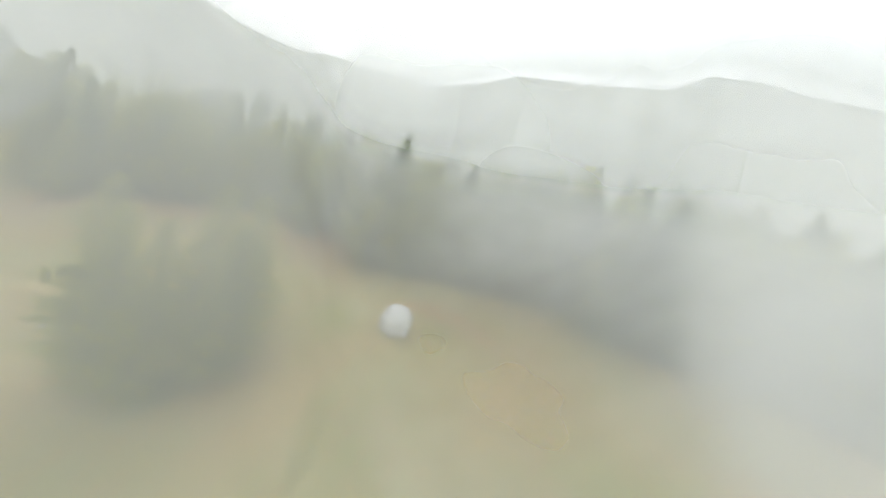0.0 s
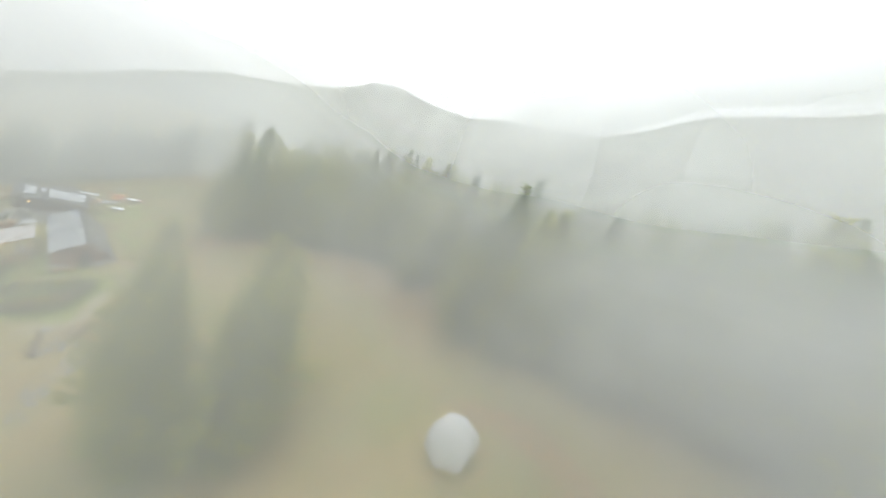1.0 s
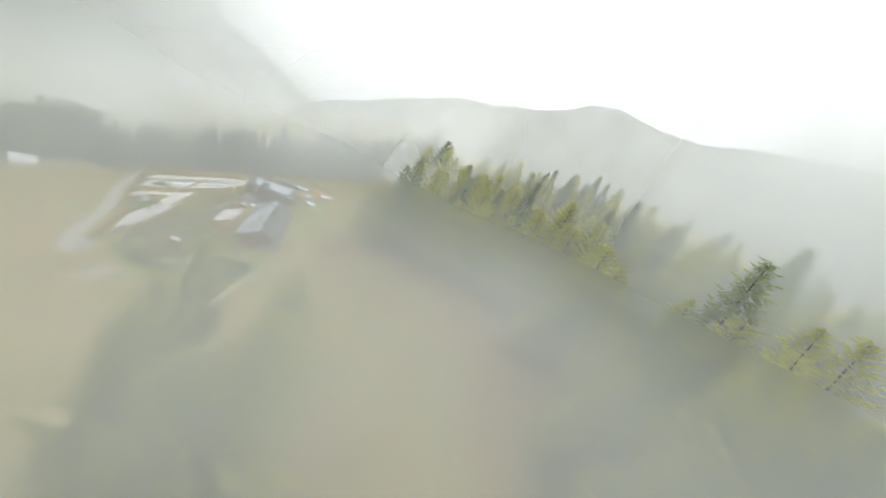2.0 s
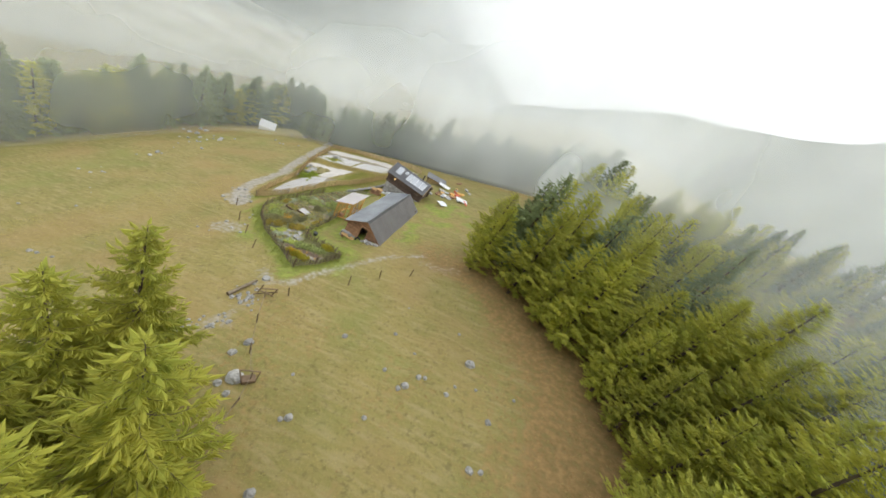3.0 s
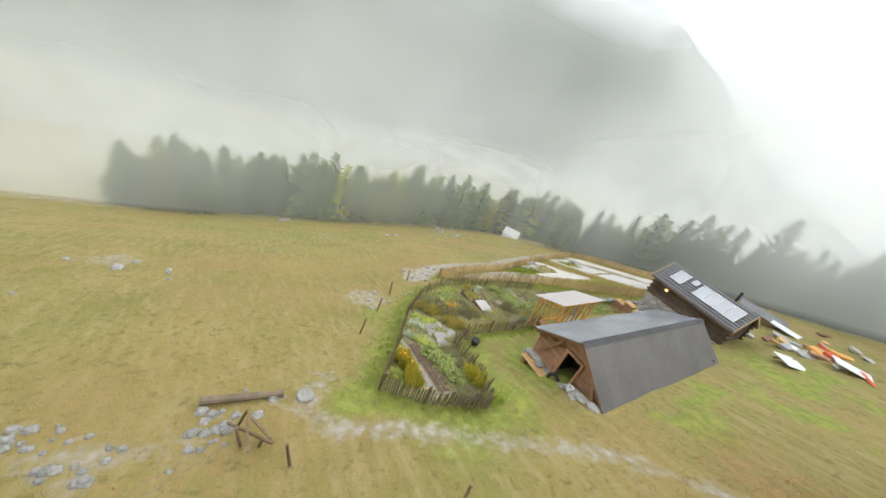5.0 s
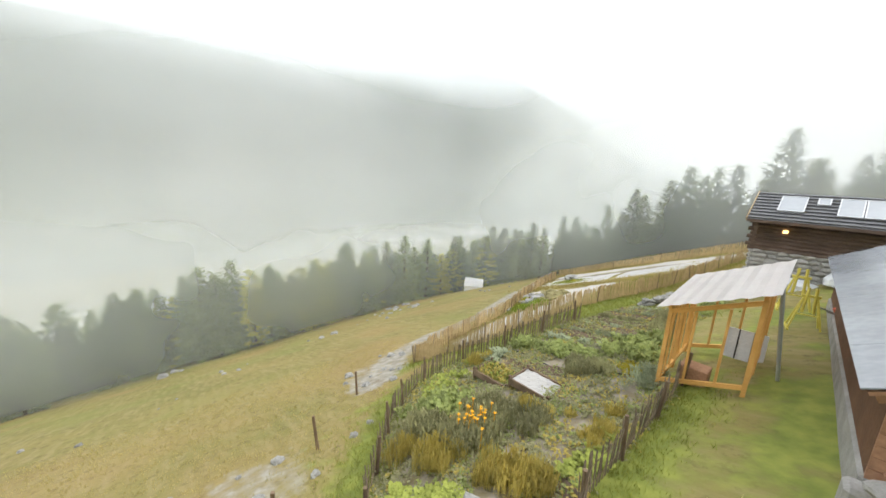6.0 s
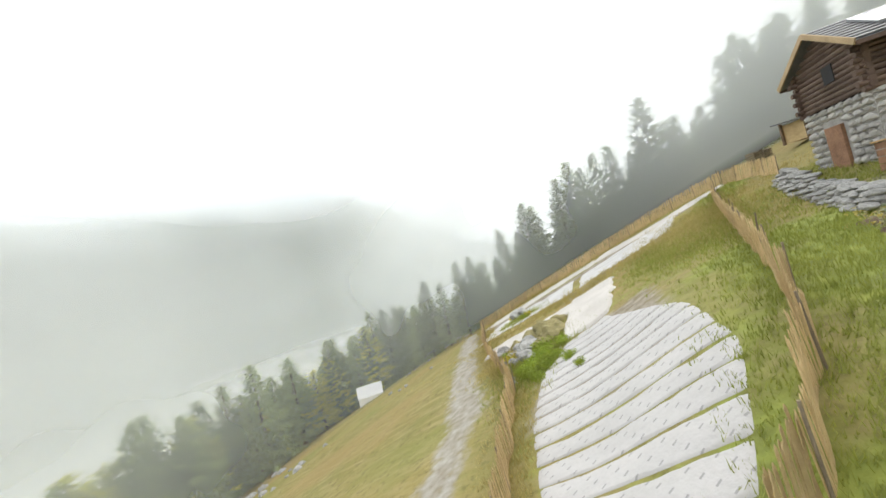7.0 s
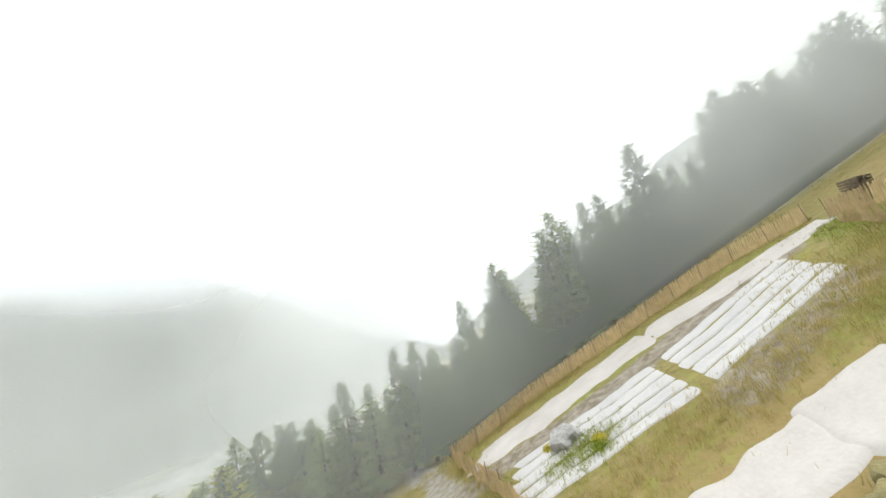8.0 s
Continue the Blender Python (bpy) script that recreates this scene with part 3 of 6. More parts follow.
TREE_KINDS = {
    ("larch", 0): (tree_meshes("larch", 1, 12.5, 3.4, 140, 72, 1.1), LARCH_LABEL),
    ("larch", 1): (tree_meshes("larch", 2, 12.0, 3.7, 130, 72, 1.1), LARCH_LABEL),
    ("larch", 2): (tree_meshes("larch", 3, 14.0, 3.6, 90, 44, 1.7), "tall larch turning yellow at the edge of the wood"),
    ("larch", 3): (tree_meshes("larch", 7, 13.0, 3.4, 86, 44, 1.7), "tall larch turning yellow at the edge of the wood"),
    ("spruce", 0): (tree_meshes("spruce", 4, 16.0, 3.7, 92, 46, 1.6), SPRUCE_LABEL),
    ("spruce", 1): (tree_meshes("spruce", 5, 14.0, 3.3, 88, 44, 1.6), "slim dark green conifer standing in mist"),
    ("spruce", 2): (tree_meshes("spruce", 6, 15.5, 4.3, 90, 48, 1.6), "broad grey-green conifer standing in mist"),
}


def plant(kind, var, x, y, size=1.0, turn=0.0, group="trees of the wood", broad=1.0):
    (trunk, crown), label = TREE_KINDS[kind, var]
    t = thing("conifer" if kind == "spruce" else "larch_tree", Matrix.Translation((x, y, rough(x, y))) @ Matrix.Rotation(turn, 4, "Z") @ Matrix.Diagonal((size * broad, size * broad, size, 1)), label, "tree", group)
    for nm, me in (("trunk", trunk), ("crown", crown)):
        new(nm, me).parent = t
    return t


def plant_trees():
    rnd = random.Random(11)
    # the wood up the slope, its edge curving round the pasture
    spots = []
    tries = 0
    while len(spots) < 270 and tries < 14000:
        tries += 1
        y = rnd.uniform(6, 93)
        depth = rnd.random() ** 1.15 * 52
        x = WOOD_EDGE(y) + 2.6 + depth
        if 66 < y < 88 and x < -3:
            continue
        if all((x - a) ** 2 + (y - b) ** 2 > (2.7 + depth * 0.035) ** 2 for a, b in spots):
            spots.append((x, y))
            near = depth < 10 and y < 64
            k = ("larch", rnd.randrange(2) if near else 2 + rnd.randrange(2)) if rnd.random() < (0.97 if near else 0.7) else ("spruce", rnd.randrange(3))
            size, turn, broad = rnd.uniform(0.75, 1.05) * (0.82 if depth < 3 else 0.95 - 0.3 * smooth01(6, 26, depth)), rnd.uniform(0, 6.28), rnd.uniform(1.05, 1.35)
            if y < 68 or x > 4.5 - 0.276 * (y - 66):
                plant(*k, x, y, size, turn, "trees of the upper wood", broad)
    # the wood going on along the upper slope
    far = random.Random(12)
    for i in range(90):
        plant("larch" if i % 3 else "spruce", 2, 3.5 + 30 * far.random() ** 1.6, far.uniform(-30, 5), far.uniform(0.7, 0.95), far.uniform(0, 6.28), "trees of the upper wood", far.uniform(1.05, 1.35))
    # the wood north of the fields: a dense front row just past the crest, taller trees behind
    for i in range(34):
        x = -63 + 1.75 * i + rnd.uniform(-0.7, 0.7)
        tall = rnd.uniform(8.2, 11.8) - 1.0 * smooth01(-50, -60, x)
        k = rnd.randrange(3)
        plant("spruce", k, x, rnd.uniform(99.2, 102.5) + 0.06 * max(0, -45 - x) + 1.3 * smooth01(-24, -18, x), tall / (16.0, 14.0, 15.5)[k], rnd.uniform(0, 6.28), "trees of the north wood", rnd.uniform(1.15, 1.5))
    for x, y, tall in ((-14.4, 100.8, 10.9), (-6.2, 100.8, 10.8), (-37.6, 100.6, 12.6), (-29.3, 99.8, 13.0), (-44.0, 101.0, 12.2), (-20.6, 100.0, 12.4), (-53.5, 103, 11.0)):
        plant("spruce", 2, x, y, tall / 15.5, rnd.uniform(0, 6.28), "trees of the north wood", 1.2)
    for i in range(70):
        x = rnd.uniform(-80, 6)
        y = 105 + rnd.random() * 40 - 0.25 * (x + 30)
        k = rnd.randrange(3)
        plant("spruce", k, x, y, rnd.uniform(8.5, 13.0) / 15, rnd.uniform(0, 6.28), "trees of the north wood", rnd.uniform(1.1, 1.4))
    # the wood below the meadow
    for i in range(190):
        y = 18 + 112 * (i + rnd.random()) / 190
        x = -83 - rnd.random() ** 1.6 * 24 + 8 * smooth01(95, 125, y)
        plant(*(("spruce", rnd.randrange(3)) if rnd.random() < 0.84 else ("larch", 2 + rnd.randrange(2))), x, y, rnd.uniform(0.68, 1.02), rnd.uniform(0, 6.28), "trees of the lower wood", rnd.uniform(1.25, 1.7))
    plant("spruce", 2, -79.0, 34.2, 0.70, 1.0, "trees of the lower wood", 1.35)
    plant("spruce", 2, -81.0, 31.4, 0.63, 3.0, "trees of the lower wood", 1.4)
    plant("spruce", 1, -78.5, 26.4, 0.40, 2.0, "trees of the lower wood", 1.2)
    # larches standing alone beside the pasture fence
    for k, x, y, size, turn, broad in ((0, -17.5, 30.7, 1.05, 0.4, 0.95), (1, -12.7, 27.3, 1.02, 1.4, 1.0), (0, -13.0, 24.4, 0.95, 2.4, 1.05), (1, -18.1, 28.4, 1.0, 3.1, 0.95), (0, -18.0, 25.6, 0.93, 4.4, 1.0), (1, -15.4, 23.2, 0.9, 5.3, 1.0)):
        plant("larch", k, x, y, size, turn, "larches by the pasture fence", broad)


plant_trees()


# ---------------------------------------------------------------- barn
M_BOARD = material("weathered_board", (0.42, 0.235, 0.135), (0.20, 0.11, 0.065), scale=1.5, fine=9, per_object=0.25)
# near-black: for black parts, and as painted shade inside doorway and window
M_DARK = material("dark_interior", (0.045, 0.042, 0.045), (0.03, 0.03, 0.03), scale=1, bump=0)
M_PALEWOOD = material("fresh_sawn_wood", (0.58, 0.38, 0.17), (0.44, 0.27, 0.11), scale=2.0, per_object=0.15)
M_ROOFSHEET = material("dull_roof_sheet", (0.33, 0.315, 0.30), (0.25, 0.235, 0.225), scale=0.5, rough=0.5, bump=0.1, per_object=0.05, spec=0.4)
# wet west slope; part of the sky's sheen is put into its bluish base
M_WETSKYROOF = material("wet_roof_sheet", (0.24, 0.255, 0.275), (0.15, 0.16, 0.175), scale=0.45, rough=0.22, bump=0.06, per_object=0.05, spec=0.9)
M_YELLOW = material("yellow_board", (0.66, 0.42, 0.06), (0.5, 0.3, 0.04), scale=1.5)


def build_barn():
    """Hay barn: the ridge runs along local y, the open gable faces the pasture, eaves at local z 0."""
    base = pose(-20.42, 63.25, -24.26, 0, 0, 4.6)
    barn = thing("barn", base, "old brown timber barn with a dull grey sheet roof", "barn")
    L, R = 6.75, 1.6
    half_of, eave_of = {-1: 2.7, 1: 2.78}, {-1: 0.08, 1: -0.48}
    # stone footing stepped into the slope
    bm = bmesh.new()
    box(bm, -2.45, -6.3, -4.0, 2.45, 6.2, -1.35, bevel=0.05)
    part("stone_footing", bm, M_STONE, barn, "grey rubble stone footing")
    # side and back walls
    for nm, x0, y0, x1, y1 in (("side_wall", -2.4, -6.2, -2.24, 6.1), ("side_wall", 2.14, -6.2, 2.3, 6.1), ("back_wall", -2.24, 5.94, 2.24, 6.1)):
        bm = bmesh.new()
        box(bm, x0, y0, -1.4, x1, y1, -0.12 if x0 > 1 else 0.12)
        part(nm, bm, M_OLDWOOD, barn)
    # front gable, boarded lengthwise, with a doorway
    zz = -1.4
    k = 0
    while zz < R - 0.25:
        top = min(zz + 0.2, R - 0.1)
        half = min(2.4, (R - 0.12 - top) / (R - 0.08) * 2.7)
        east = min(2.3, (R - 0.1 - top) / (R + 0.48) * 2.78)
        spans = [(-half, east)]
        if zz < 0.42:
            spans = [(-half, -0.55), (0.35, east)]
        for a, b in spans:
            if b - a > 0.1:
                bm = bmesh.new()
                box(bm, a, -6.28 + 0.02 * (k % 2), zz + 0.008, b, -6.22 + 0.02 * (k % 2), top - 0.008)
                part("board", bm, M_BOARD, barn)
                k += 1
        zz += 0.2
    # box behind the opening, its inner shade put into the near-black colour
    bm = bmesh.new()
    box(bm, -0.75, -6.1, -1.4, 0.55, -4.6, 0.42)
    for f in list(bm.faces):
        if f.normal.y < -0.5:
            bm.faces.remove(f)
    part("doorway", bm, M_DARK, barn, "dark open doorway")
    for x in (-0.62, 0.42):
        bm = bmesh.new()
        beam(bm, (x, -6.32, -1.4), (x, -6.32, 0.43), 0.13)
        part("door_jamb", bm, M_BOARD, barn)
    bm = bmesh.new()
    beam(bm, (-0.7, -6.34, 0.5), (0.5, -6.34, 0.5), 0.13)
    part("door_lintel", bm, M_BOARD, barn)
    # braces and rafters of the open front
    for s in (-1, 1):
        bm = bmesh.new()
        beam(bm, (s * 0.08, -6.55, R - 0.1), (s * (half_of[s] - 0.1), -6.55, eave_of[s] - 0.03), 0.1, 0.2)
        part("barge_board", bm, M_BOARD, barn, "reddish brown barge board")
        bm = bmesh.new()
        beam(bm, (s * 2.2, -6.38, -1.2), (s * 1.0, -6.4, R * 0.45), 0.14)
        part("brace", bm, M_BOARD, barn)
        bm = bmesh.new()
        beam(bm, (s * 2.25, -6.6, 0.02 if s < 0 else -0.28), (s * 2.25, 6.5, 0.02 if s < 0 else -0.28), 0.16)
        part("wall_plate", bm, M_BOARD, barn)
    bm = bmesh.new()
    beam(bm, (0, -6.6, R - 0.2), (0, 6.6, R - 0.2), 0.18)
    part("ridge_beam", bm, M_BOARD, barn)
    # roof of overlapping sheets: long courses on the west slope, ribbed sheets on the east slope
    rnd = random.Random(3)
    for s in (-1, 1):
        slope, run = math.atan2(R - eave_of[s], half_of[s]), math.hypot(R - eave_of[s], half_of[s])
        turn = Matrix.Translation((0, 0, R + 0.06)) @ Matrix.Rotation(s * slope, 4, "Y")
        bm = bmesh.new()
        box(bm, 0 if s > 0 else -run, -L + 0.02, -0.07, run if s > 0 else 0, L - 0.02, -0.02, m=turn)
        part("roof_deck", bm, M_BOARD, barn)
        if s < 0:
            rows, cols = 5, 7
            for r in range(rows):
                for c in range(cols):
                    a = -L + 2 * L * (c + (0.5 if r % 2 else 0)) / cols
                    b = a + 2 * L / cols
                    a, b = max(a, -L), min(b, L)
                    if r % 2 and c == 0:
                        a = -L
                    if b - a < 0.05:
                        continue
                    x1, x0 = -run * r / rows, -run * (r + 1) / rows - 0.05
                    bm = bmesh.new()
                    lift = rnd.uniform(0, 0.008)
                    box(bm, x0, a + 0.004, 0.0 + lift, x1, b - 0.004, 0.022 + lift)
                    for v in bm.verts:
                        if v.co.x < (x0 + x1) / 2:
                            v.co.z += 0.02
                    bmesh.ops.transform(bm, matrix=turn, verts=bm.verts)
                    part("roof_sheet", bm, M_WETSKYROOF, barn)
        else:
            n = 14
            for c in range(n):
                a, b = -L + 2 * L * c / n, -L + 2 * L * (c + 1) / n
                bm = bmesh.new()
                prev = None
                for q in range(25):
                    y = a + 0.004 + (b - a - 0.008) * q / 24
                    z = 0.014 + 0.012 * ((1, 1, -1, -1)[q % 4])
                    row = [bm.verts.new((x, y, z)) for x in (-0.02, run + 0.04)]
                    if prev:
                        bm.faces.new((prev[0], prev[1], row[1], row[0]))
                    prev = row
                bmesh.ops.solidify(bm, geom=bm.faces[:], thickness=0.006)
                bmesh.ops.transform(bm, matrix=turn, verts=bm.verts)
                part("roof_sheet", bm, M_ROOFSHEET, barn)
    bm = bmesh.new()
    for s in (-1, 1):
        f = [bm.verts.new(p) for p in ((0, -L - 0.02, R + 0.125), (0, L + 0.02, R + 0.125), (s * 0.2, L + 0.02, R + 0.125 - 0.2 * (R - eave_of[s]) / half_of[s]), (s * 0.2, -L - 0.02, R + 0.125 - 0.2 * (R - eave_of[s]) / half_of[s]))]
        bm.faces.new(f)
    bmesh.ops.solidify(bm, geom=bm.faces[:], thickness=0.012)
    part("ridge_cap", bm, M_SLATE, barn)
    return base


BARN = build_barn()


def build_barn_front():
    """What stands along the barn's open front."""
    FRONT = BARN @ pose(0, -0.5, 0)
    # plank walkway on stone piers
    w = thing("plank_bench", FRONT @ pose(0.45, 0.25, -0.04), "long weathered plank bench on stones before the barn", "bench")
    for i in range(3):
        bm = bmesh.new()
        beam(bm, (-2.75, -6.9 + 0.2 * i, -1.42), (-0.9, -6.95 + 0.2 * i, -1.36), 0.18, 0.05)
        part("plank", bm, M_PALEWOOD, w, "yellowish sawn plank")
    for x in (-2.5, -1.2):
        bm = bmesh.new()
        box(bm, x - 0.14, -6.95, -2.2, x + 0.14, -6.45, -1.46, bevel=0.03)
        part("leg", bm, M_BOARD, w)
    for i, (x, y, z, sx, sy, sz, rz) in enumerate(((-1.9, -6.1, -1.3, 0.9, 0.5, 0.3, 10), (-2.2, -6.25, -1.2, 0.6, 0.45, 0.25, 40), (-1.3, -6.2, -1.3, 0.55, 0.5, 0.35, 70), (0.9, -6.2, -0.75, 0.9, 0.55, 0.4, 15), (1.5, -6.3, -0.55, 0.8, 0.5, 0.35, -10), (2.1, -6.3, -0.35, 0.7, 0.5, 0.4, 25), (0.4, -6.3, -1.0, 0.5, 0.4, 0.4, 60), (1.2, -6.55, -0.75, 0.6, 0.4, 0.3, 0))):
        ob = new("stone_slab", stone_mesh("stone_slab", 40 + i, M_STONE, 0.8))
        ob.matrix_world = FRONT @ pose(x, y, z, 0, 0, rz) @ Matrix.Diagonal((sx * 1.05, sy * 1.05, sz * 1.1, 1))
        tagged(ob, "pale grey stone slab lying before the barn door", "stone", "slabs before the barn")
    ledge = thing("stone_ledge", FRONT, "low dry stone ledge along the barn front", "wall")
    bm = bmesh.new()
    box(bm, -2.6, -6.2, -3.2, -0.6, -5.78, -1.42, bevel=0.06)
    part("ledge_block", bm, M_STONE, ledge)
    bm = bmesh.new()
    box(bm, 0.4, -6.55, -3.0, 2.5, -5.78, -0.95, bevel=0.06)
    part("ledge_block", bm, M_STONE, ledge)
    bm = bmesh.new()
    box(bm, -0.6, -6.4, -3.0, 0.4, -5.78, -1.45, bevel=0.05)
    part("step", bm, M_STONE, ledge)
    # bucket and wheel by the door
    b = thing("bucket", FRONT @ pose(0.75, -6.35, -0.68), "small pale plastic bucket by the barn door", "bucket")
    bm = bmesh.new()
    bmesh.ops.create_cone(bm, cap_ends=False, segments=16, radius1=0.13, radius2=0.17, depth=0.3)
    bmesh.ops.solidify(bm, geom=bm.faces[:], thickness=0.012)
    part("body", bm, M_WHITE, b)
    bm = bmesh.new()
    bmesh.ops.create_circle(bm, cap_ends=True, segments=16, radius=0.128, matrix=Matrix.Translation((0, 0, -0.145)))
    part("bottom", bm, M_WHITE, b)
    t = thing("rubber_wheel", FRONT @ pose(-0.25, -6.25, -1.2, 75, 10, 20), "old black rubber wheel leaning by the barn door", "wheel")
    bm = bmesh.new()
    ring(bm, 0.26, 0.09)
    part("tread", bm, M_DARK, t)
    # yellow board under the east eave
    y = thing("yellow_board", FRONT @ pose(2.62, -5.0, -0.42, 0, 12, 0), "yellow shuttering board leaning on the barn wall", "board")
    bm = bmesh.new()
    box(bm, -0.02, -0.7, -0.35, 0.02, 0.7, 0.3, bevel=0.006)
    part("panel", bm, M_YELLOW, y)


def ring(bm, R, r, n=24, k=10):
    vs = [[bm.verts.new(((R + r * math.cos(b)) * math.cos(a), (R + r * math.cos(b)) * math.sin(a), r * math.sin(b))) for b in (2 * math.pi * j / k for j in range(k))] for a in (2 * math.pi * i / n for i in range(n))]
    for i in range(n):
        for j in range(k):
            bm.faces.new((vs[i][j], vs[(i + 1) % n][j], vs[(i + 1) % n][(j + 1) % k], vs[i][(j + 1) % k]))
    return bm


build_barn_front()


# ---------------------------------------------------------------- chalet
M_LOG = material("sun_burnt_log", (0.155, 0.105, 0.08), (0.085, 0.058, 0.045), scale=1.4, fine=10, per_object=0.2)
M_TRIM = material("pale_barge_board", (0.50, 0.37, 0.22), (0.36, 0.26, 0.15), scale=2)
M_PANEL = material("solar_glass", (0.40, 0.42, 0.44), (0.34, 0.36, 0.38), scale=0.4, rough=0.16, bump=0, spec=1.0)
M_ALU = material("aluminium_frame", (0.62, 0.63, 0.64), (0.5, 0.5, 0.5), scale=3, rough=0.4, metal=0.8, bump=0)
M_TARP = material("pale_tarpaulin", (0.76, 0.77, 0.77), (0.6, 0.61, 0.62), scale=1.2, rough=0.5)


def build_chalet():
    """Log chalet on a stone ground floor; ridge along local x, the panelled slope faces the barn."""
    base = pose(-23.6, 75.6, -23.1, 0, 0, 2)
    ch = thing("chalet", base, "dark log chalet on a rubble stone base with roof panels", "house")
    L, W, R = 3.5, 2.35, 1.36
    # log walls
    for s in (-1, 1):
        for i in range(9):
            bm = bmesh.new()
            z = -1.55 + 0.2 * i
            rod(bm, (-3.3 - 0.12 * (i % 2), s * 1.8, z), (3.3 + 0.12 * (i % 2), s * 1.8, z), 0.105, sides=8)
            part("log", bm, M_LOG, ch)
    for s in (-1, 1):
        i = 0
        z = -1.45
        while z < R - 0.2:
            half = 1.95 if z < 0.05 else max(0.15, (R - z) / R * W - 0.15)
            bm = bmesh.new()
            rod(bm, (s * 3.1, -min(half, 2.0), z), (s * 3.1, min(half, 2.0), z), 0.105, sides=8)
            part("log", bm, M_LOG, ch)
            z += 0.2
            i += 1
    bm = bmesh.new()
    box(bm, -3.05, -1.75, -1.6, 3.05, 1.75, 0.1)
    part("inner_wall", bm, M_DARK, ch)
    # stone ground floor with its stones
    bm = bmesh.new()
    box(bm, -3.12, -1.82, -4.6, 3.12, 1.82, -1.62)
    base_part = part("stone_base", bm, M_STONE, ch, "grey rubble stone ground floor")
    stones = [stone_mesh("stone", 70 + i, M_STONE, 1.0, 1) for i in range(5)]
    rnd = random.Random(8)
    n = 0
    for face in ("front", "west"):
        length = 6.2 if face == "front" else 3.6
        z = -4.0
        while z < -1.7:
            h = rnd.uniform(0.2, 0.32)
            u = -length / 2
            while u < length / 2:
                w = rnd.uniform(0.3, 0.65)
                c = min(u + w / 2, length / 2 - 0.1)
                if face == "west" and -0.3 < c < 0.85 and z < -2.3:
                    u += w
                    continue
                ob = new("stone", rnd.choice(stones))
                ob.parent = base_part
                sc = Matrix.Diagonal((w * 1.0, 0.3, h * 1.05, 1))
                if face == "front":
                    ob.matrix_local = Matrix.Translation((c, -1.84, z + h / 2)) @ sc
                else:
                    ob.matrix_local = Matrix.Translation((-3.14, c, z + h / 2)) @ Matrix.Rotation(math.pi / 2, 4, "Z") @ sc
                n += 1
                u += w
            z += h
    bm = bmesh.new()
    box(bm, -3.24, -0.2, -4.2, -3.12, 0.75, -2.35, bevel=0.01)
    part("door", bm, M_BOARD, ch, "brown plank door in the stone wall")
    bm = bmesh.new()
    box(bm, -3.22, -0.5, -0.75, -3.19, 0.1, -0.1, bevel=0.005)
    part("window", bm, M_DARK, ch)
    # roof
    slope, run = math.atan2(R, W), math.hypot(R, W)
    for s in (-1, 1):
        turn = Matrix.Translation((0, 0, R)) @ Matrix.Rotation(-s * slope, 4, "X")
        flip = lambda y: y * s
        bm = bmesh.new()
        box(bm, -L, flip(0), -0.06, L, flip(run), 0.0, m=turn)
        deck = part("roof_deck", bm, M_SLATE, ch, "grey slate roof")
        for i in range(9):
            if s > 0 and i % 2:
                continue
            bm = bmesh.new()
            y = flip(run * (i + 0.55) / 9)
            box(bm, -L - 0.02, y - 0.055, 0.02, L + 0.02, y + 0.055, 0.075, m=turn)
            part("roof_batten", bm, M_SLATE, ch)
        for e in (-1, 1):
            bm = bmesh.new()
            beam(bm, (e * (L + 0.03), 0, R - 0.02), (e * (L + 0.03), s * (W + 0.02), -0.02), 0.05, 0.2)
            part("barge_board", bm, M_TRIM, ch, "pale barge board")
        bm = bmesh.new()
        beam(bm, (-L, s * (W + 0.02), -0.08), (L, s * (W + 0.02), -0.08), 0.05, 0.14)
        part("eave_board", bm, M_LOG, ch)
        for i in range(8):
            x = -L + 0.3 + i * (2 * L - 0.6) / 7
            bm = bmesh.new()
            beam(bm, (x, s * 1.7, -0.13 + (R / W) * (W - 1.7)), (x, s * (W - 0.02), -0.13), 0.1, 0.13)
            part("rafter", bm, M_LOG, ch)
    # panels and a roof window on the front slope
    turn = Matrix.Translation((0, 0, R)) @ Matrix.Rotation(slope, 4, "X")
    for i, (x0, x1, y0, y1) in enumerate(((-2.5, -1.5, 0.5, 1.95), (-1.15, -0.68, 0.55, 1.15), (-0.4, 0.42, 0.5, 2.05), (0.45, 1.27, 0.5, 2.05), (1.3, 2.12, 0.5, 2.05), (2.15, 2.97, 0.5, 2.05))):
        bm = bmesh.new()
        for a, b, c, d in ((x0, -y1, x1, -y1 + 0.05), (x0, -y0 - 0.05, x1, -y0), (x0, -y1 + 0.05, x0 + 0.05, -y0 - 0.05), (x1 - 0.05, -y1 + 0.05, x1, -y0 - 0.05)):
            box(bm, a, b, 0.08, c, d, 0.16)
        bmesh.ops.transform(bm, matrix=turn, verts=bm.verts)
        fr = part("roof_window" if i == 1 else "panel_frame", bm, M_ALU, ch)
        bm = bmesh.new()
        box(bm, x0 + 0.05, -y1 + 0.05, 0.09, x1 - 0.05, -y0 - 0.05, 0.145, m=turn)
        part("pane", bm, M_PANEL, fr, "pale reflecting glass")
    # stove pipe
    bm = bmesh.new()
    rod(bm, (1.7, 0.1, R - 0.2), (1.7, 0.1, R + 0.75), 0.09, sides=12)
    pipe = part("stove_pipe", bm, M_DARK, ch)
    bm = bmesh.new()
    rod(bm, (1.7, 0.1, R + 0.72), (1.7, 0.1, R + 0.85), 0.15, 0.05, sides=12)
    part("cowl", bm, M_DARK, pipe)
    # lamp under the eave, switched on
    lamp = bpy.data.materials.new("lit_lamp")
